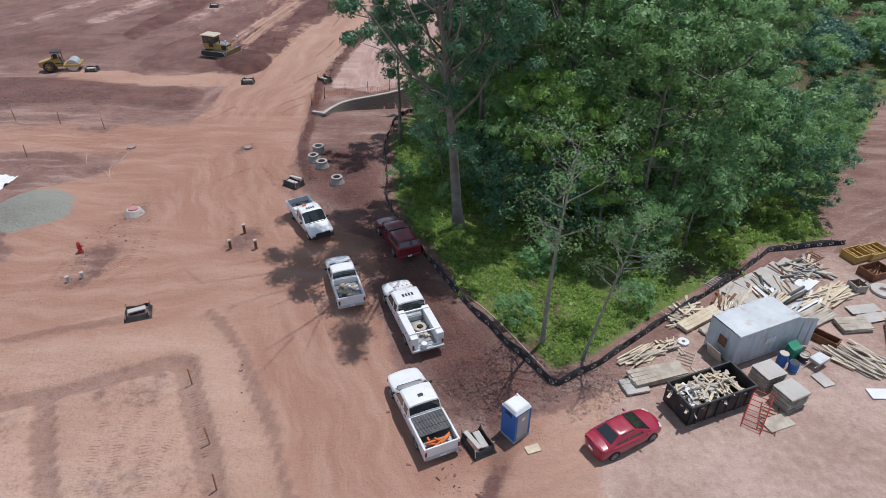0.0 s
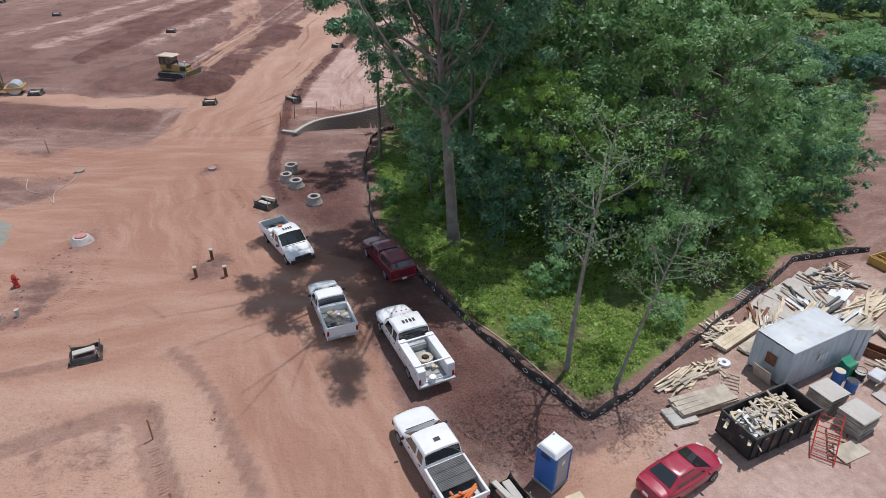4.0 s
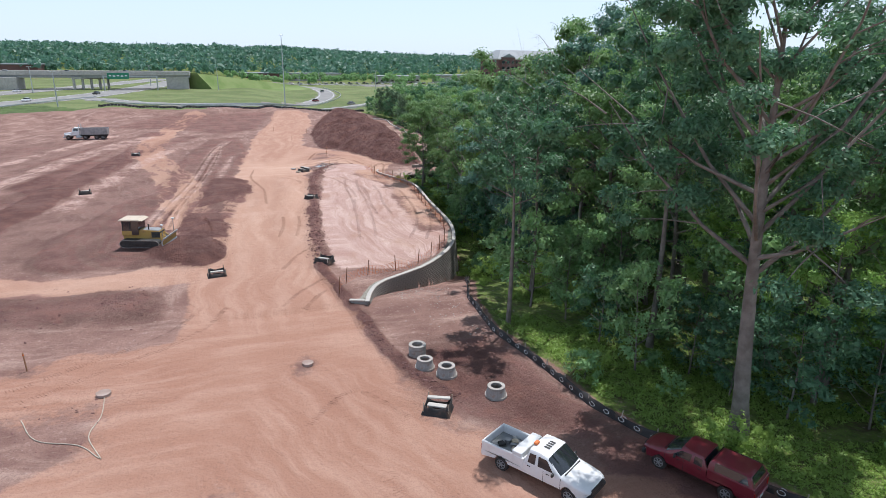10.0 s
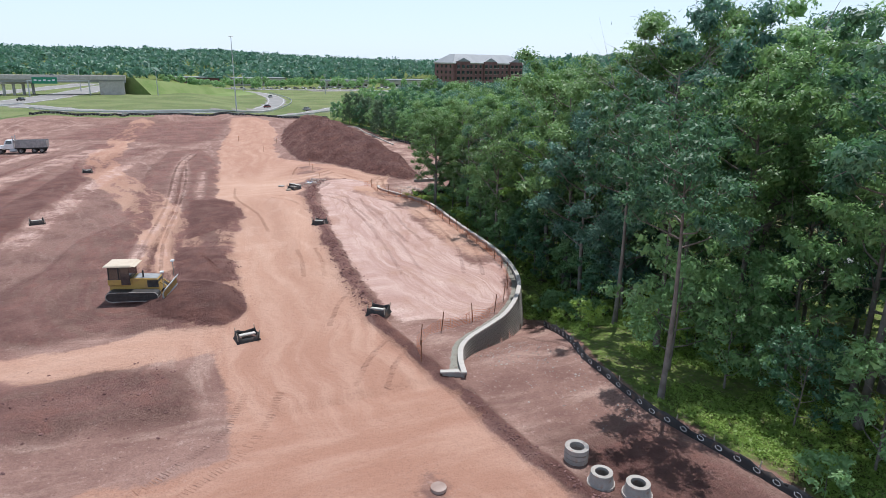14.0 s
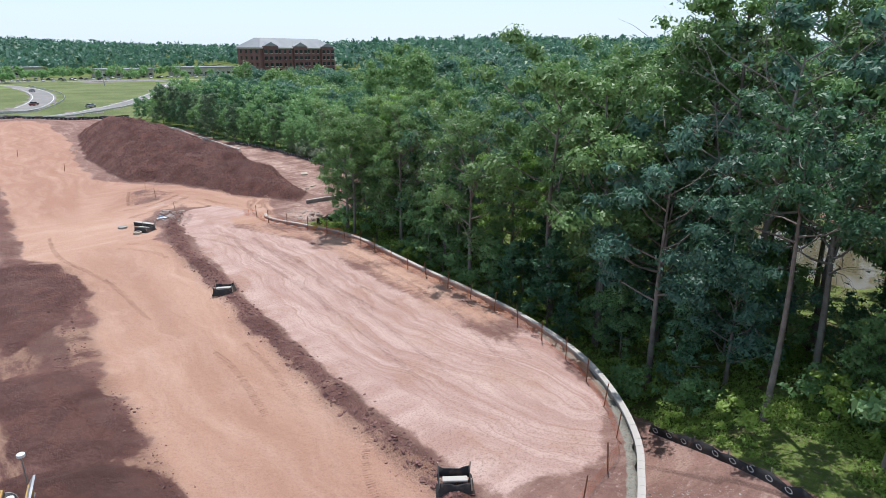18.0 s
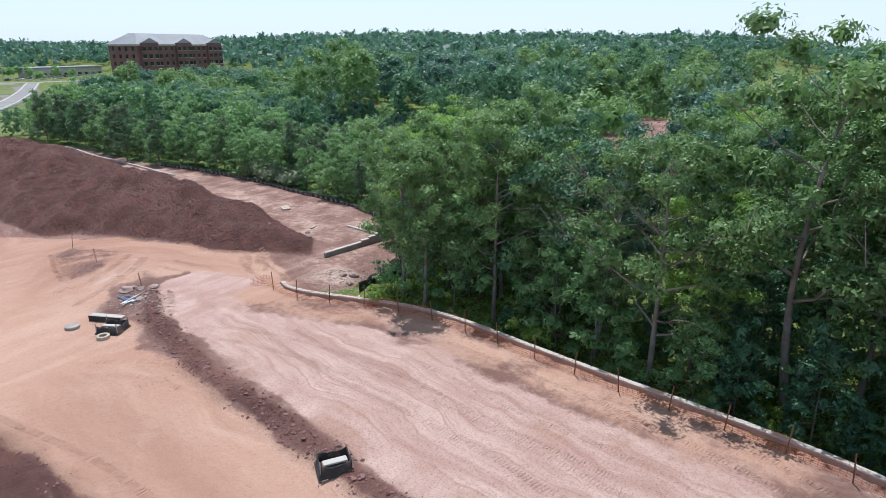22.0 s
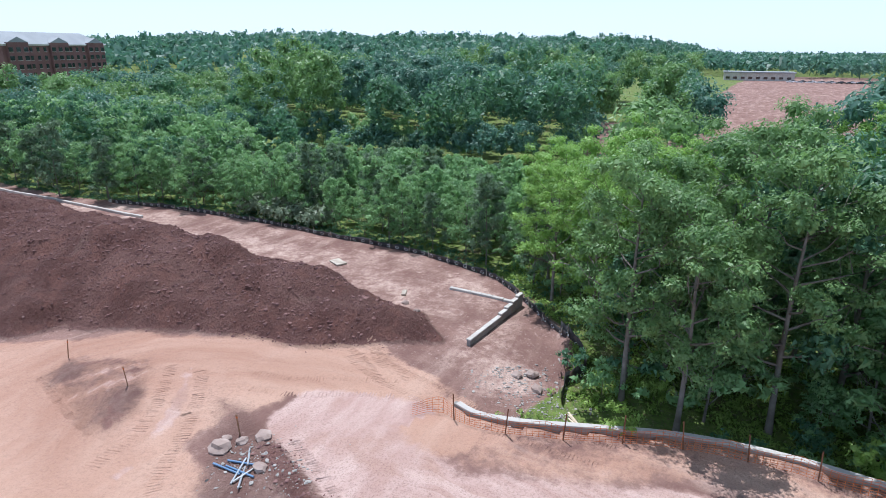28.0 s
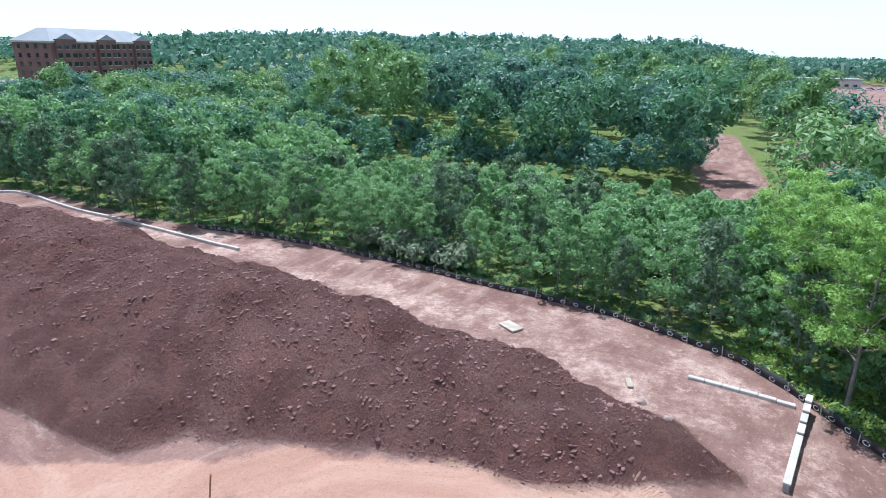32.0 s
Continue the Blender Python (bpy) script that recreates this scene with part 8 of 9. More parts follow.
def manhole_ring(x, y, n, r, kind, label, tilt=(0, 0)):
    s = thing("manhole_ring", label, "concrete ring", x, y, None, 0, "precast manhole rings", tilt=tilt)
    z = 0.0
    for k in range(n):
        bm = bmesh.new()
        if kind == "cone":
            ring(bm, r * 1.06, r * 0.85, 0.14, z, 28)
            ring(bm, r, r * 0.75, 0.42, z + 0.14, 28, r * 0.82)
            z += 0.56
            ring(bm, r * 0.84, r * 0.52, 0.14, z, 28)
            z += 0.14
        else:
            ring(bm, r, r * 0.62, 0.24, z, 28)
            z += 0.27
        part("ring", bm, M["ring_concrete"], s)


manhole_ring(-12.6, 58.4, 3, 0.6, "flat", "three stacked pale concrete grade rings")
manhole_ring(-12.75, 56.3, 1, 0.62, "cone", "pale concrete manhole cone section on dirt")
manhole_ring(-11.7, 55.0, 1, 0.66, "cone", "grey concrete manhole cone section on dirt")
manhole_ring(-9.75, 51.6, 1, 0.64, "cone", "single concrete manhole cone standing in tree shade")


def manhole(x, y, mat, label, r=0.45, base=None, h=0.1):
    s = thing("manhole", label, "manhole", x, y, None, 0)
    if base:
        bm = bmesh.new()
        ring(bm, base, base * 0.4, 0.45, -0.1, 24, base * 0.7)
        part("cone", bm, M["concrete"], s)
        h = 0.36
    part("cover", bm_cyl(r, 0.16, 0, 0, h - 0.06, n=22), M[mat], s)


manhole(-26.1, 45.5, "pink", "concrete manhole cone with faded pink cover", 0.40, 0.8)
manhole(-20.0, 59.0, "rock_pink", "flat reddish manhole cover in a dirt mound", 0.37, h=0.06)
manhole(-32.1, 59.2, "rock_pink", "flat dusty manhole slab in dirt", 0.42, h=0.07)
manhole(-11.6, 135.0, "rock_grey", "round grey concrete cover lying on dirt", 0.48)


def standpipe(x, y, h=0.75, mat="rust", label="rusty capped standpipe in dirt"):
    s = thing("standpipe", label, "pipe", x, y, None, 0, "standpipes")
    part("pipe", bm_cyl(0.11, h, n=12), M[mat], s)
    part("cap", bm_cyl(0.14, 0.1, 0, 0, h, n=12), M["pale_concrete"], s, "pale cap")


for x, y in ((-16.5, 40.4), (-16.0, 42.7), (-14.5, 40.4)):
    standpipe(x, y)
for x, y in ((-27.0, 36.0), (-26.2, 36.5)):
    standpipe(x, y, 0.4, "concrete", "short grey capped standpipe in dirt")
h = thing("fire_hydrant", "red fire hydrant on dark mound", "hydrant", -28.0, 39.9)
part("barrel", bm_cyl(0.14, 0.75, n=14), M["hydrant_red"], h)
part("base_flange", bm_cyl(0.22, 0.06, 0, 0, 0.08, n=14), M["hydrant_red"], h)
part("bonnet", bm_cyl(0.17, 0.2, 0, 0, 0.75, n=14, r2=0.07), M["hydrant_red"], h)
for a in (0, 120, 240):
    part("outlet", bm_cyl(0.075, 0.25, 0, 0, 0.55, (90, 0, a), 10), M["hydrant_red"], h)


def stake(x, y, h=1.3, label="thin wooden survey stake in dirt"):
    s = thing("survey_stake", label, "stake", x, y, None, rng.uniform(0, 90), "survey stakes", tilt=(rng.uniform(-6, 6), rng.uniform(-6, 6)))
    part("post", bm_box(0.07, 0.05, h + 0.2, 0, 0, -0.2), M["wood_red"], s)
    part("ribbon", bm_box(0.08, 0.06, 0.1, 0, 0, h - 0.2), M["orange"], s, "orange flagging ribbon")


for x, y in ((-48.1, 66.2), (-42.8, 65.6), (-37.2, 64.2), (-41.7, 56.9), (-2.5, 153.8), (-3.4, 147.5), (-4.5, 138.3), (-14.8, 26.2), (-12.4, 21.9), (-11.2, 19.1), (-9.3, 197), (-7, 176), (-1.5, 190), (-55, 66.5), (-61, 67)):
    stake(x, y)


def hose(pts, r, mat, label):
    s = tagged(new("hose"), label, "hose")
    cu = bpy.data.curves.new("hose_line", "CURVE")
    cu.dimensions, cu.bevel_depth, cu.bevel_resolution = "3D", r, 2
    sp = cu.splines.new("POLY")
    q = smooth(pts, 6)
    sp.points.add(len(q) - 1)
    for p, (x, y) in zip(sp.points, q):
        p.co = (x, y, ground_z(x, y) + r, 1)
    tmp = bpy.data.objects.new("hose_tmp", cu)
    me = bpy.data.meshes.new_from_object(tmp)
    bpy.data.objects.remove(tmp)
    me.materials.append(M[mat])
    ob = new("tube", me)
    ob.parent = s


hose([(-36.0, 57.6), (-34.8, 55.2), (-32.6, 53.9), (-31.4, 52.4)], 0.03, "wood_grey", "pale loose hose lying on dirt")
hose([(-32.0, 58.8), (-31.9, 56.6), (-32.2, 54.6), (-31.3, 52.3)], 0.03, "wood_grey", "pale yellow loose hose lying on dirt")
hose([(1.9, 34.6), (3.6, 32.2), (6.3, 27.4)], 0.035, "beige", "yellow hose lying along silt fence")
for k in range(7):
    x, y, a = -6.4 + rng.uniform(-0.7, 0.7), 136.6 + rng.uniform(-1.3, 1.0), rng.uniform(0, 180)
    s = thing("pipe_piece", "loose grey-blue pipe piece on rubble", "pipe", x, y, ground_z(x, y) + 0.08, a, "loose pipe pieces", tilt=(0, rng.uniform(-8, 8)))
    bm = bmesh.new()
    rod(bm, (-rng.uniform(0.5, 1.1), 0, 0), (rng.uniform(0.5, 1.1), 0, 0), 0.05, 8)
    part("tube", bm, M["blue_pipe" if k % 3 == 0 else "galv"], s)


def boulder(x, y, r, mat, label, flat=0.5, name="rock", group="", z=None):
    bm = bmesh.new()
    bmesh.ops.create_icosphere(bm, subdivisions=2, radius=1)
    s = rng.random() * 50
    for v in bm.verts:
        k = 1 + 0.45 * noise.noise(v.co * 1.3 + Vector((s, 0, 0)))
        v.co = Vector((v.co.x * r * k, v.co.y * r * 0.8 * k, max(v.co.z, -0.4) * r * flat * k + 0.3 * r * flat))
    me = bpy.data.meshes.new("rock")
    bm.to_mesh(me)
    bm.free()
    me.materials.append(M[mat])
    ob = tagged(new(name, me), label, "rock", group)
    ob.matrix_basis = pose(x, y, ground_z(x, y) if z is None else z, 0, 0, rng.uniform(0, 360))


for x, y, r, f in ((-5.7, 138.5, 0.62, 0.3), (-4.9, 137.8, 0.35, 0.5), (-4.3, 137.0, 0.5, 0.3), (-5.0, 138.7, 0.3, 0.5), (-6.2, 135.6, 0.4, 0.3), (8.6, 126.9, 0.5, 0.5), (8.0, 127.7, 0.4, 0.5), (7.2, 126.2, 0.45, 0.5), (14.2, 138.6, 0.35, 0.5), (12.9, 137.0, 0.3, 0.5)):
    boulder(x, y, r, "rock_pink", "flat pale stone slab on dirt" if x < 0 else "weathered pinkish boulder on dirt")
for x, y, sx, sy, a in ((20.0, 148.5, 1.6, 1.0, 60), (15.9, 139.6, 1.0, 0.35, 20)):
    s = thing("slab", "weathered flat slab lying on the bare ground", "slab", x, y, None, a)
    part("panel", bm_box(sx, sy, 0.15, bevel=0.03), M["wood_grey"], s)
for k in range(5):
    s = thing("loose_board", "pale loose board on rubble beside wall", "board", 4.4 + 0.2 * k, 122.8 + 0.15 * k, ground_z(4.6, 122.9) + 0.06 + 0.03 * k, 48 + rng.uniform(-12, 12), "loose boards")
    part("board", bm_box(1.9, 0.12, 0.04), M["wood"], s)
bm = bmesh.new()
ring(bm, 0.42, 0.25, 0.22, 0, 24)
part("tyre", bm, M["wood_grey"], thing("tyre", "dusty tan tyre lying on dirt", "tyre", -11.2, 131.6))
s = thing("tarp_heap", "crumpled white tarpaulin over a heap", "tarp", -41.6, 50.8)
bm = bmesh.new()
bmesh.ops.create_grid(bm, x_segments=24, y_segments=24, size=1)
for v in bm.verts:
    r2 = v.co.x ** 2 + v.co.y ** 2
    v.co = Vector((v.co.x * 1.5, v.co.y * 1.9, max(0, 1.0 * math.exp(-1.6 * r2) + 0.28 * noise.noise(Vector((v.co.x * 3.5, v.co.y * 3.5, 0))) - 0.1)))
part("cover", bm, M["white_plastic"], s, flat=False)


# loose clods and stones
def rubble(name, spots, mat, label):
    bm0 = bmesh.new()
    bmesh.ops.create_icosphere(bm0, subdivisions=1, radius=1)
    base = np.array([v.co for v in bm0.verts])
    fac = np.array([[v.index for v in f.verts] for f in bm0.faces])
    bm0.free()
    r = np.random.default_rng(len(spots))
    V, F = [], []
    for k, (x, y, s) in enumerate(spots):
        v = base * (1 + 0.42 * r.normal(size=(len(base), 1)).clip(-1.2, 1.2)) * s * np.array([1.15, r.uniform(0.45, 1), r.uniform(0.4, 0.85)])
        a = r.random() * 6.28
        v = v @ np.array([[math.cos(a), math.sin(a), 0], [-math.sin(a), math.cos(a), 0], [0, 0, 1]])
        V.append(v + (x, y, ground_z(x, y) + s * 0.12))
        F.append(fac + k * len(base))
    me = mesh_of(name, np.concatenate(V), np.concatenate(F), mat)
    return tagged(new(name, me), label, "stones", kind="stuff")


def spread(line, n, width, lo, hi):
    q = along_line(line, 0.2)
    out = []
    for k in range(n):
        x, y, a = rng.choice(q)
        d = rng.gauss(0, width)
        out.append((x - d * math.sin(radians(a)), y + d * math.cos(radians(a)), lo + (hi - lo) * rng.random() ** 4))
    return out


clods = spread([(-15.8, 79), (-14.6, 90), (-13.0, 103), (-11.1, 114), (-10.2, 121), (-9.1, 126.6), (-7.1, 132.5), (-4.8, 136.4)], 2600, 0.5, 0.025, 0.15)
clods += spread([(-14.7, 66.5), (-14.6, 61), (-13.8, 56), (-11.9, 51.5)], 520, 0.25, 0.025, 0.11)
clods += spread([(-24.8, 86), (-24.8, 90), (-24.0, 95.6), (-24.6, 104.5), (-22.7, 113), (-20.0, 119.5), (-21.6, 127)], 700, 0.45, 0.02, 0.11)
clods += spread([(4.6, 143.0), (6.9, 137.6), (9.7, 134.0), (12.9, 136.9)], 260, 0.35, 0.02, 0.09)
clods += spread([(3.9, 148.8), (2.8, 152.8), (0.4, 158.4), (-2.6, 160.5)], 200, 0.35, 0.02, 0.09)
clods += [c for c in spread([(8, 138), (9, 150), (8.5, 165), (10, 185), (11, 205)], 14000, 5.0, 0.04, 0.16) if inside(c[0], c[1], PILE_EDGE)]
clods += spread([(-27, 35), (-26, 47)], 200, 1.2, 0.02, 0.10)
clods += spread([(-44, 55), (-32, 57)], 200, 1.6, 0.02, 0.10)
clods += spread([(-60, 73), (-30, 74.5)], 900, 2.4, 0.02, 0.13)
clods += spread([(-1, 14), (1, 21), (3, 24)], 160, 1.0, 0.03, 0.16)
clods += spread([(-9, 14), (-12.5, 28)], 70, 0.5, 0.02, 0.09)
rubble("soil_clods", clods, M["clod"], "scattered red clods of soil and stone")
stones = spread([(-11, 70.5), (-6, 73)], 380, 1.6, 0.02, 0.08) + spread([(3.6, 124), (8.5, 128.5)], 900, 1.5, 0.025, 0.12) + spread([(-6.5, 133), (-5.5, 138)], 260, 1.0, 0.03, 0.12) + spread([(-8, 60), (-8, 70)], 260, 2.5, 0.02, 0.08)
rubble("loose_stones", stones, M["rock_grey"], "scattered grey and pink stones")


# weeds and grass of the woodland edge
def ground_cover(name, test, n, xr, yr, size, mat, label, h=0.25):
    r = np.random.default_rng(n)
    x, y = r.uniform(*xr, n), r.uniform(*yr, n)
    keep = [i for i in range(n) if test(float(x[i]), float(y[i]))]
    c = np.array([(x[i], y[i], ground_z(x[i], y[i]) + 0.12) for i in keep])
    v, f = leaf_cloud(r, c, np.full(len(c), h), len(c) * 14, size, 0.5, filled=0.0)
    return tagged(new(name, mesh_of(name, v, f, mat)), label, "undergrowth", kind="stuff")


ground_cover("weeds", lambda x, y: 1.2 < wood_edge(x, y) < 15 and vnoise(np.array(x / 3.0), np.array(y / 3.0)) > 0.3, 30000, (-7, 32), (26, 76), 0.075, M["weed"], "bright green grass and weeds under the trees", 0.26)
ground_cover("weeds", lambda x, y: 0.5 < wood_edge(x, y) < 14 and vnoise(np.array(x / 3.0), np.array(y / 3.0)) > 0.42, 9000, (-3, 30), (76, 134), 0.11, M["weed"], "green weeds below the retaining wall", 0.35)
ground_cover("weeds", lambda x, y: 0.2 < wood_edge(x, y) < 3.5, 6000, (14, 34), (124, 225), 0.10, M["leaf"], "dark weeds along the silt fence", 0.3)


# ladder prints of tyres and crawler tracks pressed into the clay
def track_prints(name, lines, label):
    V, F = [], []
    r = random.Random(len(lines))
    for pts, w, gap, offs in lines:
        for off in offs:
            for x, y, a in along_line(smooth(pts, 5), gap * 0.8):
                if r.random() < 0.06:
                    continue
                s, c = math.sin(radians(a)), math.cos(radians(a))
                cx, cy = x - off * s + r.uniform(-0.03, 0.03), y + off * c
                tilt = 0.12 * r.uniform(-1, 1)
                o = len(V)
                ww, hh = w * r.uniform(0.7, 1.0) / 2, 0.006 + 0.02 * r.random()
                for u, v, z in ((-ww, -0.055, -0.02), (ww, -0.055, -0.02), (ww, 0.055, -0.02), (-ww, 0.055, -0.02), (-ww * 0.9, 0, hh), (ww * 0.9, 0, hh)):
                    uu, vv = u, v + tilt * u
                    px, py = cx + vv * c - uu * s + r.uniform(-0.015, 0.015), cy + vv * s + uu * c + r.uniform(-0.015, 0.015)
                    V.append((px, py, ground_z(px, py) + z + 0.012))
                F += [(o, o + 1, o + 5, o + 4), (o + 2, o + 3, o + 4, o + 5), (o + 1, o + 2, o + 5), (o + 3, o, o + 4)]
    return tagged(new(name, soil_like_ground(mesh_of(name, V, F, M["soil"]))), label, "tracks", kind="stuff")


track_prints("tyre_prints", [
    ([(-37.7, 61.6), (-34.5, 63.6), (-29.9, 66.6), (-28.1, 68.7), (-26.6, 72)], 0.6, 0.24, (0, -2.0)),
    ([(-19.4, 79.5), (-17.4, 83.7), (-15.6, 85.8)], 0.5, 0.22, (0,)),
    ([(-20.4, 70.0), (-18.7, 72.8), (-16.4, 75.4)], 0.5, 0.22, (0, -1.9)),
    ([(-21, 52), (-17.8, 54.9), (-15.4, 51)], 0.5, 0.22, (0,)),
    ([(2.0, 26), (0.5, 30), (-2.0, 36), (-4, 41)], 0.55, 0.22, (1.6, -1.0)),
    ([(5.5, 22.5), (3.6, 24.5), (1.5, 28)], 0.5, 0.2, (0,)),
    ([(-1.4, 116.6), (-1.8, 111.1), (-2.9, 105), (-3.6, 98)], 0.5, 0.22, (0, -1.8)),
    ([(-13.8, 123.8), (-11.8, 123.1)], 0.6, 0.22, (0,)),
    ([(5.4, 137.6), (4.6, 136.7), (3.9, 135.9)], 1.2, 0.3, (0, 1.3)),
    ([(-4.9, 153.0), (-6.4, 149.0), (-7.6, 145.2)], 0.5, 0.22, (0,)),
    ([(-4.6, 136.0), (-6.0, 133.6), (-7.0, 132.2)], 0.7, 0.24, (0, 1.0)),
], "ladder-like tyre prints pressed into the clay")
track_prints("tyre_prints", [
    ([(-16.6, 25.2), (-17.2, 22.0), (-16.4, 18.7), (-15, 14)], 0.6, 0.24, (0, 1.5)),
    ([(-18.6, 23.6), (-18.0, 19.5), (-17.2, 16)], 0.6, 0.24, (0,)),
    ([(-14.2, 22.5), (-14.9, 19), (-14.2, 15)], 0.55, 0.24, (0,)),
    ([(-14.6, 25.6), (-13.2, 22.9), (-12.3, 21)], 0.6, 0.24, (0,)),
    ([(-24.6, 42.5), (-24.0, 39.5), (-25.4, 36.6)], 0.7, 0.26, (0, 1.3)),
    ([(-28.6, 38.6), (-28.4, 36.0)], 0.6, 0.24, (0,)),
    ([(-18.0, 46.0), (-17.4, 43.5), (-16.8, 41.5)], 0.6, 0.24, (0,)),
    ([(-17.2, 100), (-17.6, 96), (-18.6, 91)], 0.5, 0.24, (0, 1.9)),
    ([(-26.6, 101), (-26.0, 97.5), (-25.6, 94)], 0.5, 0.24, (0,)),
    ([(-14.5, 127.5), (-12.5, 124.5), (-12.0, 121)], 0.6, 0.24, (0, 1.7)),
    ([(-0.6, 147.2), (-1.2, 146.6), (-5.5, 143.7), (-9.4, 142.9)], 0.9, 0.26, (0,)),
    ([(-0.4, 145.0), (-1.2, 144.1), (-4.5, 141.6), (-8.3, 139.7), (-9.6, 138.7)], 0.9, 0.26, (0,)),
    ([(-0.8, 141.6), (-0.2, 138.6), (1.2, 135.6), (2.0, 133)], 0.6, 0.24, (0, 1.7)),
    ([(5.0, 138.0), (3.2, 134.5), (1.4, 128), (0.6, 121)], 0.5, 0.24, (0, 1.8)),
    ([(-9.0, 128.0), (-6.6, 124), (-5.4, 117), (-5.8, 109)], 0.5, 0.24, (0, 1.8)),
    ([(1.6, 112), (1.0, 106), (0.2, 100), (-1.6, 93), (-4.6, 86)], 0.5, 0.24, (0, 1.8)),
    ([(-18.5, 136), (-19.4, 128), (-18.2, 118), (-18.6, 108)], 0.5, 0.24, (0,)),
    ([(-4.8, 122.2), (-5.8, 116.9), (-6.5, 110.1), (-7.2, 104.2), (-8.5, 96), (-10, 88)], 0.5, 0.24, (0, 1.9)),
    ([(-6.3, 107.9), (-7.1, 103.9), (-8.1, 100.4)], 0.5, 0.24, (0,)),
    ([(-2.3, 99.4), (-0.6, 98.6), (0.3, 99.5)], 0.5, 0.2, (0, 0.9)),
    ([(5.9, 138.3), (5.6, 137.6), (4.7, 136.2), (2.6, 134.0)], 0.6, 0.24, (0, 1.5)),
    ([(-23.3, 170), (-24.6, 148.5), (-27.2, 124.7), (-29.6, 108.4), (-30.4, 97)], 0.5, 0.24, (0,)),
    ([(-21.8, 176), (-25.5, 159), (-28.8, 125.7), (-31.3, 109.4), (-32.8, 97)], 0.5, 0.24, (0, 1.2)),
], "pale crawler and tyre prints in the fill")
# ---- road junction, bridge and buildings in the distance ----
def road(line, w, lines=True):
    r = tagged(new("road"), "pale grey asphalt highway ramp with white edge lines", "road", kind="structure")
    pts = smooth(line, 8)
    strips = [("asphalt_strip", -w, w, 0.10, M["asphalt"])]
    if lines:
        strips += [("edge_line", s * (w - 0.9) - 0.12, s * (w - 0.9) + 0.12, 0.13, M["white_plastic"]) for s in (-1, 1)]
    for name, a, b, up, mat in strips:
        V, F = [], []
        for i, (x, y) in enumerate(pts):
            x0, y0 = pts[max(i - 1, 0)]
            x1, y1 = pts[min(i + 1, len(pts) - 1)]
            L = math.hypot(x1 - x0, y1 - y0)
            nx, ny = -(y1 - y0) / L, (x1 - x0) / L
            g = ground_z(x, y) + up
            V += [(x + nx * a, y + ny * a, g), (x + nx * b, y + ny * b, g), (x + nx * b, y + ny * b, g - 0.25), (x + nx * a, y + ny * a, g - 0.25)]
        for i in range(len(pts) - 1):
            for k in range(4):
                F.append((i * 4 + k, i * 4 + (k + 1) % 4, i * 4 + 4 + (k + 1) % 4, i * 4 + 4 + k))
        ob = new(name, mesh_of(name, V, F, mat))
        ob.parent = r


for line, w in FAR_ROADS:
    road(line, w)


def guardrail(line, label="steel guard rail on posts beside the ramp"):
    g = tagged(new("guard_rail"), label, "guard rail", kind="structure")
    pts = [(x, y, ground_z(x, y)) for x, y in smooth(line, 6)]
    part("rail", sweep(bmesh.new(), pts, [(-0.06, 0.45), (0.06, 0.45), (0.06, 0.85), (-0.06, 0.85)]), M["galv"], g)
    pm = mesh_of("post", *shaped_block(0.18, 0.18, 0.9, 0.02), M["galv"])
    for x, y, a in along_line([(p[0], p[1]) for p in pts], 4.0):
        ob = new("post", pm)
        ob.parent = g
        ob.matrix_basis = pose(x, y, ground_z(x, y) - 0.1, 0, 0, a)


guardrail([(-68, 322), (-56, 304), (-36, 294), (-2, 297), (26, 332), (50, 408), (54, 497)])
guardrail([(-36, 284), (14, 291), (47, 318), (82, 370), (118, 438)])
guardrail([(-300, 188), (-180, 218), (-138, 246), (-104, 281), (-90, 315), (-74, 350)])


def lamp_post(x, y, h=24, heads=4):
    p = thing("light_mast", "tall grey steel highway light mast", "lamp", x, y, None, 0, "light masts")
    part("pole", bm_cyl(0.28, h, n=10, r2=0.12), M["galv"], p)
    for k in range(heads):
        a = 2 * math.pi * k / heads
        part("lamp_head", bm_box(0.5, 0.9, 0.25, 0.7 * math.cos(a), 0.7 * math.sin(a), h - 0.2, (0, 0, math.degrees(a)), 0.05), M["galv"], p)


lamp_post(7, 318, 30)
for x, y in ((-80, 300), (-20, 420), (40, 520), (-150, 330), (90, 480), (-60, 470), (150, 560), (-110, 400)):
    lamp_post(x, y, 13, 2)


def bridge():
    b = tagged(new("bridge"), "long grey concrete highway overpass on piers", "bridge", kind="structure")
    y0, z0 = 436, 9.0
    part("deck", bm_box(128, 14, 1.1, -99, y0, z0 - 1.1, (0, 0, -2), 0.05), M["concrete"], b)
    for s in (-1, 1):
        part("parapet", bm_box(128, 0.4, 1.1, -99, y0 + s * 6.8, z0, (0, 0, -2), 0.05), M["concrete"], b)
        part("girder", bm_box(128, 0.8, 1.5, -99, y0 + s * 5.0, z0 - 2.6, (0, 0, -2), 0.05), M["steel"], b, "dark girder")
    part("abutment", bm_box(30, 15, 7.6, -138, y0, -1, (0, 0, -2), 0.1), M["concrete"], b)
    part("abutment", bm_box(12, 15, 8, -42, y0, -1, (0, 0, -2), 0.1), M["concrete"], b)
    for xx in (-96, -92, -88, -84, -80):
        part("pier", bm_cyl(0.7, 7, xx, y0 - 2 + (xx + 88) * 0.6, -0.5, n=12), M["concrete"], b)
    part("pier_cap", bm_box(20, 2.2, 1.2, -88, y0 - 2, z0 - 3.4, (0, 0, 30), 0.05), M["concrete"], b)


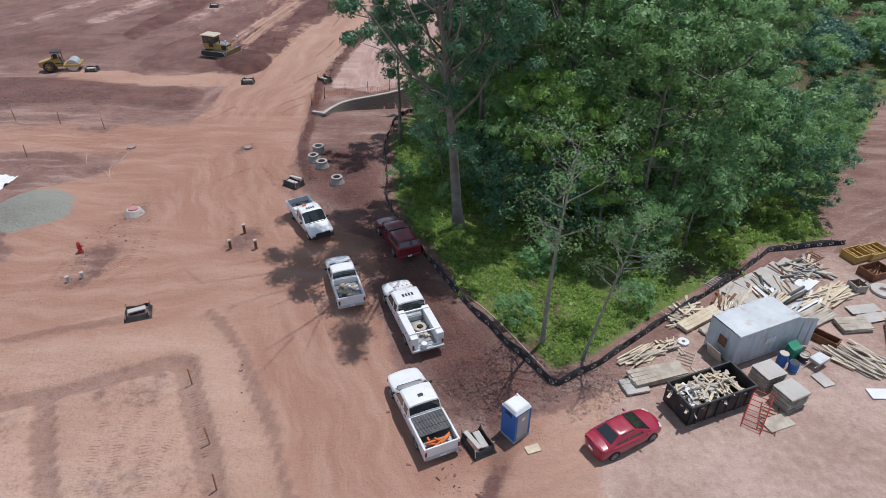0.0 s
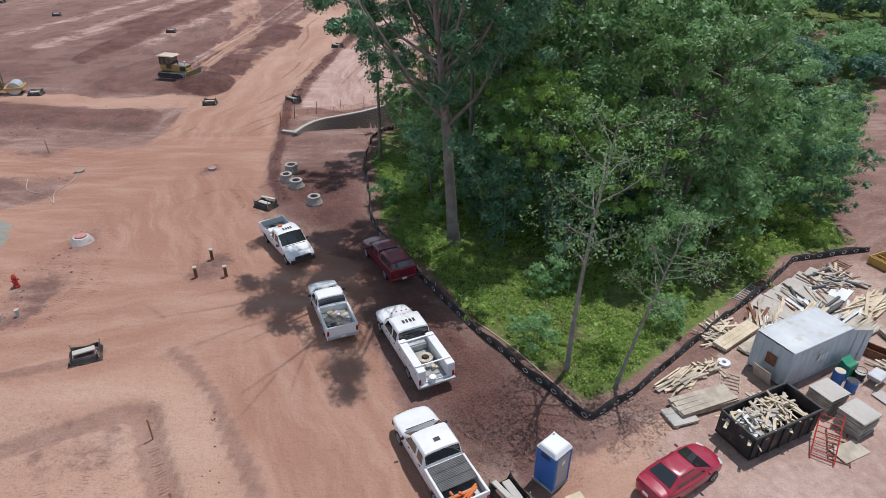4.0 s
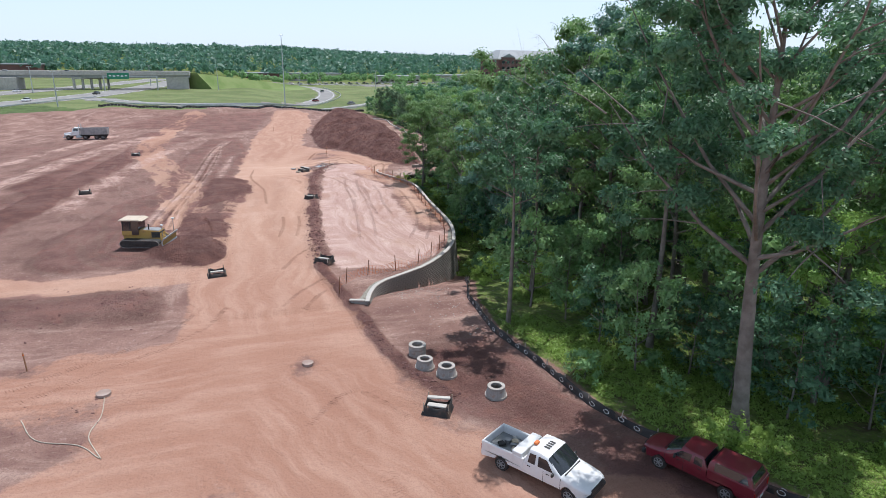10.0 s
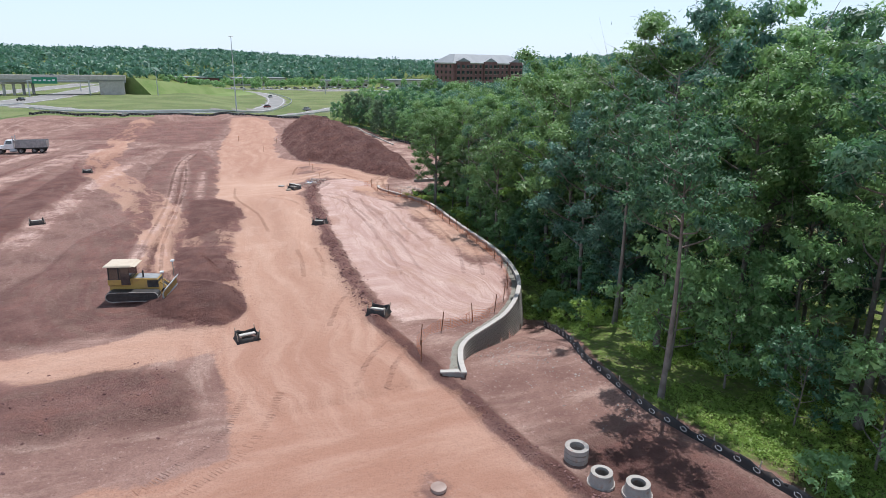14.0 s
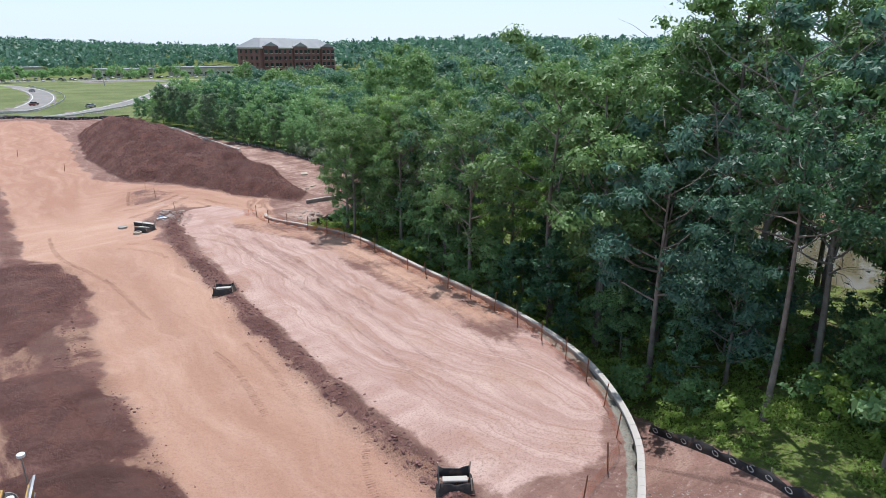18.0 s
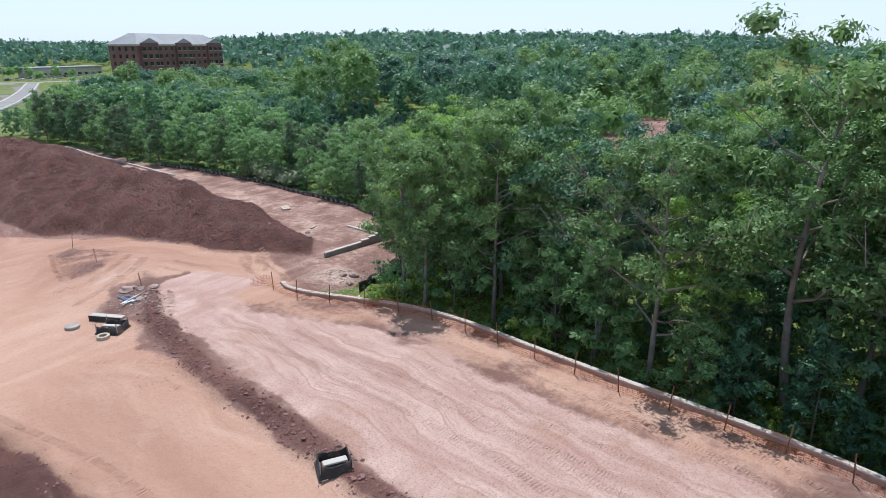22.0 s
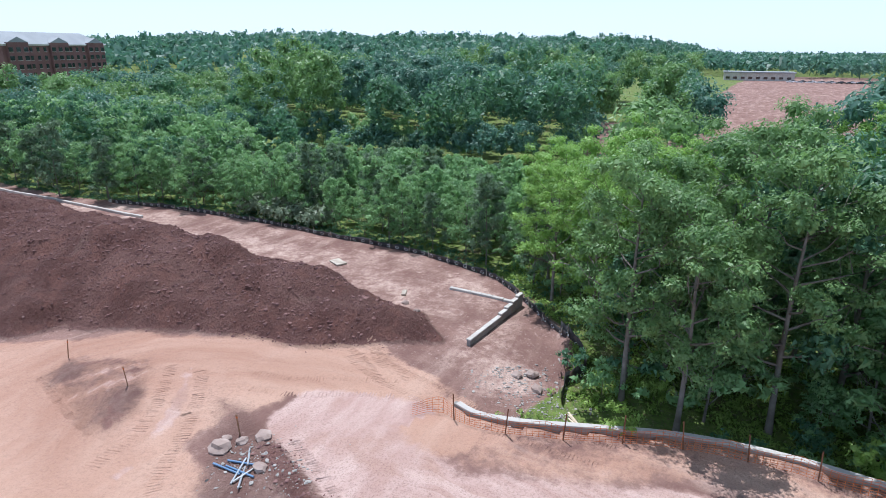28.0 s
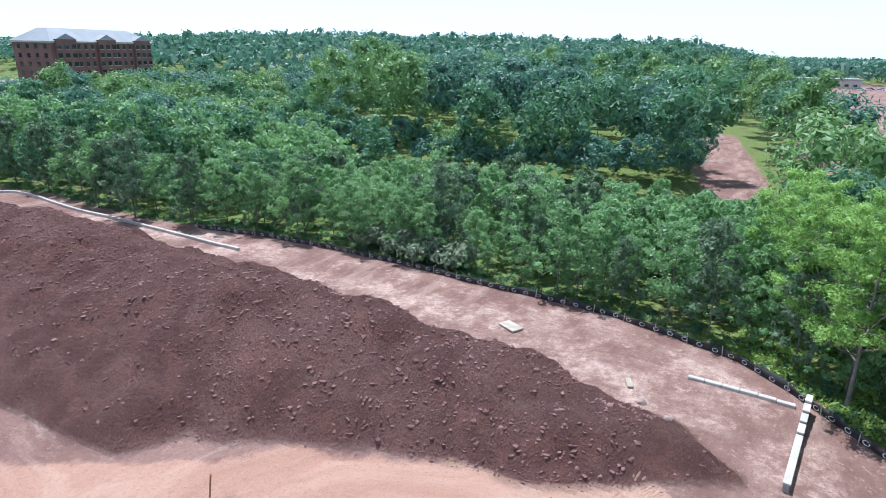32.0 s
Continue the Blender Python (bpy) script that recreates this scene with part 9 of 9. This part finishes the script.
bridge()
bm = bmesh.new()
for (x0, y0), (x1, y1), (za, zb) in (((-36, 436), (30, 500), (9.0, -1)), ((-150, 437), (-360, 430), (9.0, 9.0))):
    d = Vector((x1 - x0, y1 - y0, 0))
    side = Vector((-d.y, d.x, 0)).normalized()
    A, B = Vector((x0, y0, -3)), Vector((x1, y1, -3))
    q = [A - side * 22, B - side * 22, B - side * 7 + Vector((0, 0, zb + 3)), A - side * 7 + Vector((0, 0, za + 3)), A + side * 7 + Vector((0, 0, za + 3)), B + side * 7 + Vector((0, 0, zb + 3)), A + side * 22, B + side * 22]
    v = [bm.verts.new(p) for p in q]
    for f in ((0, 1, 2, 3), (3, 2, 5, 4), (4, 5, 7, 6), (0, 3, 4, 6), (1, 7, 5, 2)):
        bm.faces.new([v[i] for i in f])


def lawn_mat():
    n = Nodes("mown_grass")
    c = n.mix(n.ramp(n.noise(0.05, 5), 0.35, 0.65), (0.11, 0.18, 0.04), (0.18, 0.24, 0.08))
    return n.done(n.mix(n.ramp(n.noise(0.6, 5), 0.4, 0.8, 0, 0.5), c, (0.22, 0.23, 0.1)), 0.95)


M["lawn"] = lawn_mat()
bmesh.ops.recalc_face_normals(bm, faces=bm.faces[:])
tagged(part("embankment", bm, M["lawn"]), "mown grass embankment of the overpass", "embankment", kind="structure")
s = thing("sign_gantry", "green overhead road sign on a steel gantry", "sign", -66, 418)
part("sign_panel", bm_box(11, 0.3, 3.2, -6, 0, 6.2), M["sign_green"], s)
part("gantry_beam", bm_box(28, 0.5, 0.5, 0, 0.4, 7.4), M["galv"], s)
for xx in (-13.5, 13.5):
    part("gantry_post", bm_cyl(0.35, 8, xx, 0.4, 0, n=10), M["galv"], s)
for k in range(5):
    part("sign_bar", bm_box(1.2, 0.05, 0.7, -10 + 2.0 * k, -0.18, 7.6 - (k % 2) * 0.2), M["white_plastic"], s, "pale sign lettering bar")


def far_car(x, y, rz, mat, z=None):
    c = thing("car", "small car on the distant road", "car", x, y, (ground_z(x, y) if z is None else z) + 0.02, rz, "cars on the road")
    bm = bmesh.new()
    extrude_profile(bm, [(-2.2, 0.3), (-2.2, 0.9), (2.0, 0.85), (2.25, 0.6), (2.25, 0.3)], 1.75, 0, 0.08)
    part("body", bm, M[mat], c)
    bm = bmesh.new()
    box(bm, 1.6, 2.6, 0.55, 0, -0.2, 0.88, taper=(0.85, 0.65))
    part("cabin", bm, M["glass"], c)
    part("roof", bm_box(1.34, 1.65, 0.06, 0, -0.2, 1.42, bevel=0.02), M[mat], c)
    for xx in (-0.75, 0.75):
        for yy in (-1.35, 1.4):
            part("wheel", bm_cyl(0.33, 0.22, xx - 0.11, yy, 0.33, (0, 90, 0), 12), M["black"], c)


r = random.Random(9)
for x, y, a in ((-140, 254, -52), (-126, 274, 130), (-111, 291, -38), (-104, 308, -20), (-97, 330, 160), (-160, 296, -70), (-141, 340, -18), (-78, 378, 160), (44, 440, 5), (26, 352, -38), (40, 330, -48), (-118, 404, 155)):
    far_car(x, y, a, r.choice(["silver_paint", "white", "plastic_dark", "dark_red", "steel"]), ground_z(x, y) + 0.1)
for x, a in ((-100, 88), (-70, -92), (-130, 88)):
    far_car(x, 436, a, r.choice(["silver_paint", "white"]), 9.0)


def office(x, y, rz):
    """Five-storey brick building with a hipped grey roof."""
    b = thing("brick_building", "five-storey red brick building with grey hipped roof", "building", x, y, ground_z(x, y) + 3, rz)
    W, D, H = 62, 20, 19.5
    part("wall", bm_box(W, D, H + 5, 0, 0, -5), M["brick"], b)
    for sx in (-0.38, 0.0, 0.38):
        bay = part("bay", bm_box(11, 1.6, H + 0.8, sx * W, -D / 2 - 0.5, 0), M["brick"], b)
        bm = bmesh.new()
        v = [bm.verts.new(p) for p in ((sx * W - 5.6, -D / 2 - 1.4, H + 0.8), (sx * W + 5.6, -D / 2 - 1.4, H + 0.8), (sx * W, -D / 2 - 1.4, H + 3.2), (sx * W, 0, H + 3.2), (sx * W - 5.6, 0, H + 0.8), (sx * W + 5.6, 0, H + 0.8))]
        for f in ((0, 1, 2), (0, 2, 3, 4), (1, 5, 3, 2)):
            bm.faces.new([v[i] for i in f])
        part("gable", bm, M["roof_grey"], bay)
    bm = bmesh.new()
    v = [bm.verts.new(p) for p in ((-W / 2 - 1, -D / 2 - 1, H), (W / 2 + 1, -D / 2 - 1, H), (W / 2 + 1, D / 2 + 1, H), (-W / 2 - 1, D / 2 + 1, H), (-W / 2 + 7, -2.5, H + 5.5), (W / 2 - 7, -2.5, H + 5.5), (W / 2 - 7, 2.5, H + 5.5), (-W / 2 + 7, 2.5, H + 5.5))]
    for f in ((0, 1, 5, 4), (1, 2, 6, 5), (2, 3, 7, 6), (3, 0, 4, 7), (4, 5, 6, 7)):
        bm.faces.new([v[i] for i in f])
    part("roof", bm, M["roof_grey"], b, "pale grey metal roof")
    part("cornice", bm_box(W + 1, D + 1, 0.7, 0, 0, H - 0.7), M["pale_concrete"], b)
    for fl in range(5):
        for k in range(15):
            xx = -W / 2 + 3.2 + k * (W - 6.4) / 14
            on_bay = any(abs(xx - sx * W) < 5.2 for sx in (-0.38, 0.0, 0.38))
            yy = -D / 2 - (1.35 if on_bay else 0.05)
            win = part("window", bm_box(2.2 if on_bay else 1.5, 0.16, 1.8, xx, yy, 1.6 + fl * 3.7), M["glass"], b)
            part("sill", bm_box(2.5 if on_bay else 1.7, 0.3, 0.2, xx, yy, 1.3 + fl * 3.7), M["pale_concrete"], win)
        for k in range(4):
            part("window", bm_box(0.16, 1.5, 1.8, -W / 2 - 0.05, -7 + 4.6 * k, 1.6 + fl * 3.7), M["glass"], b)


office(183, 424, 12)


def low_building(x, y, rz, W, D, H, mat, label):
    b = thing("low_building", label, "building", x, y, None, rz, "low distant buildings")
    part("wall", bm_box(W, D, H + 1, 0, 0, -1), M[mat], b)
    part("roof", bm_box(W + 1.5, D + 1.5, 0.8, 0, 0, H), M["roof_grey"], b)
    for k in range(int(W / 5)):
        part("window", bm_box(2.6, 0.12, 1.6, -W / 2 + 2.5 + 5 * k, -D / 2 - 0.03, 1.2), M["glass"], b)


for x, y, rz, W, D, H, m in ((70, 640, 5, 46, 20, 6, "pale_concrete"), (140, 600, 5, 40, 18, 5.5, "concrete"), (200, 590, 5, 50, 20, 6, "pale_concrete"), (20, 660, 5, 36, 18, 5, "brick"), (500, 99, -88, 46, 18, 5.5, "concrete"), (-185, 640, 0, 60, 25, 9, "brick")):
    low_building(x, y, rz, W, D, H, m, "low pale commercial building among far trees" if m != "brick" else "brick building among far trees")
for k in range(46):
    x, y = 40 + (k % 23) * 7 + r.uniform(-1, 1), 560 + (k // 23) * 14
    far_car(x, y, r.choice((0, 180)), r.choice(["silver_paint", "white", "white", "steel", "plastic_dark"]))
for k in range(22):
    far_car(470 + 10 * (k % 2), 80 - 2.9 * k, r.choice((0, 180)), r.choice(["silver_paint", "white", "white", "steel", "plastic_dark"]))
# roadside trees
row = [(r.uniform(-10, 190), r.uniform(535, 640), r.uniform(6, 10), r.uniform(2.2, 3.5)) for k in range(90)] + [(r.uniform(-320, -150), r.uniform(430, 520), r.uniform(7, 12), 3.5) for k in range(40)]
forest("street_trees", row, 12, M["leaf_light"], 300, 0.5, "rows of young trees round distant car parks")
# creek water
bm = bmesh.new()
q = smooth(CREEK, 5)
L, Rr = [], []
for i, (x, y) in enumerate(q):
    x0, y0 = q[max(i - 1, 0)]
    x1, y1 = q[min(i + 1, len(q) - 1)]
    d = math.hypot(x1 - x0, y1 - y0)
    nx, ny = -(y1 - y0) / d, (x1 - x0) / d
    L.append(bm.verts.new((x + nx * 6.5, y + ny * 6.5, -3.4)))
    Rr.append(bm.verts.new((x - nx * 6.5, y - ny * 6.5, -3.4)))
for i in range(len(q) - 1):
    bm.faces.new((L[i], Rr[i], Rr[i + 1], L[i + 1]))
tagged(part("water", bm, M["water"]), "muddy brown creek among the trees", "water", kind="structure")
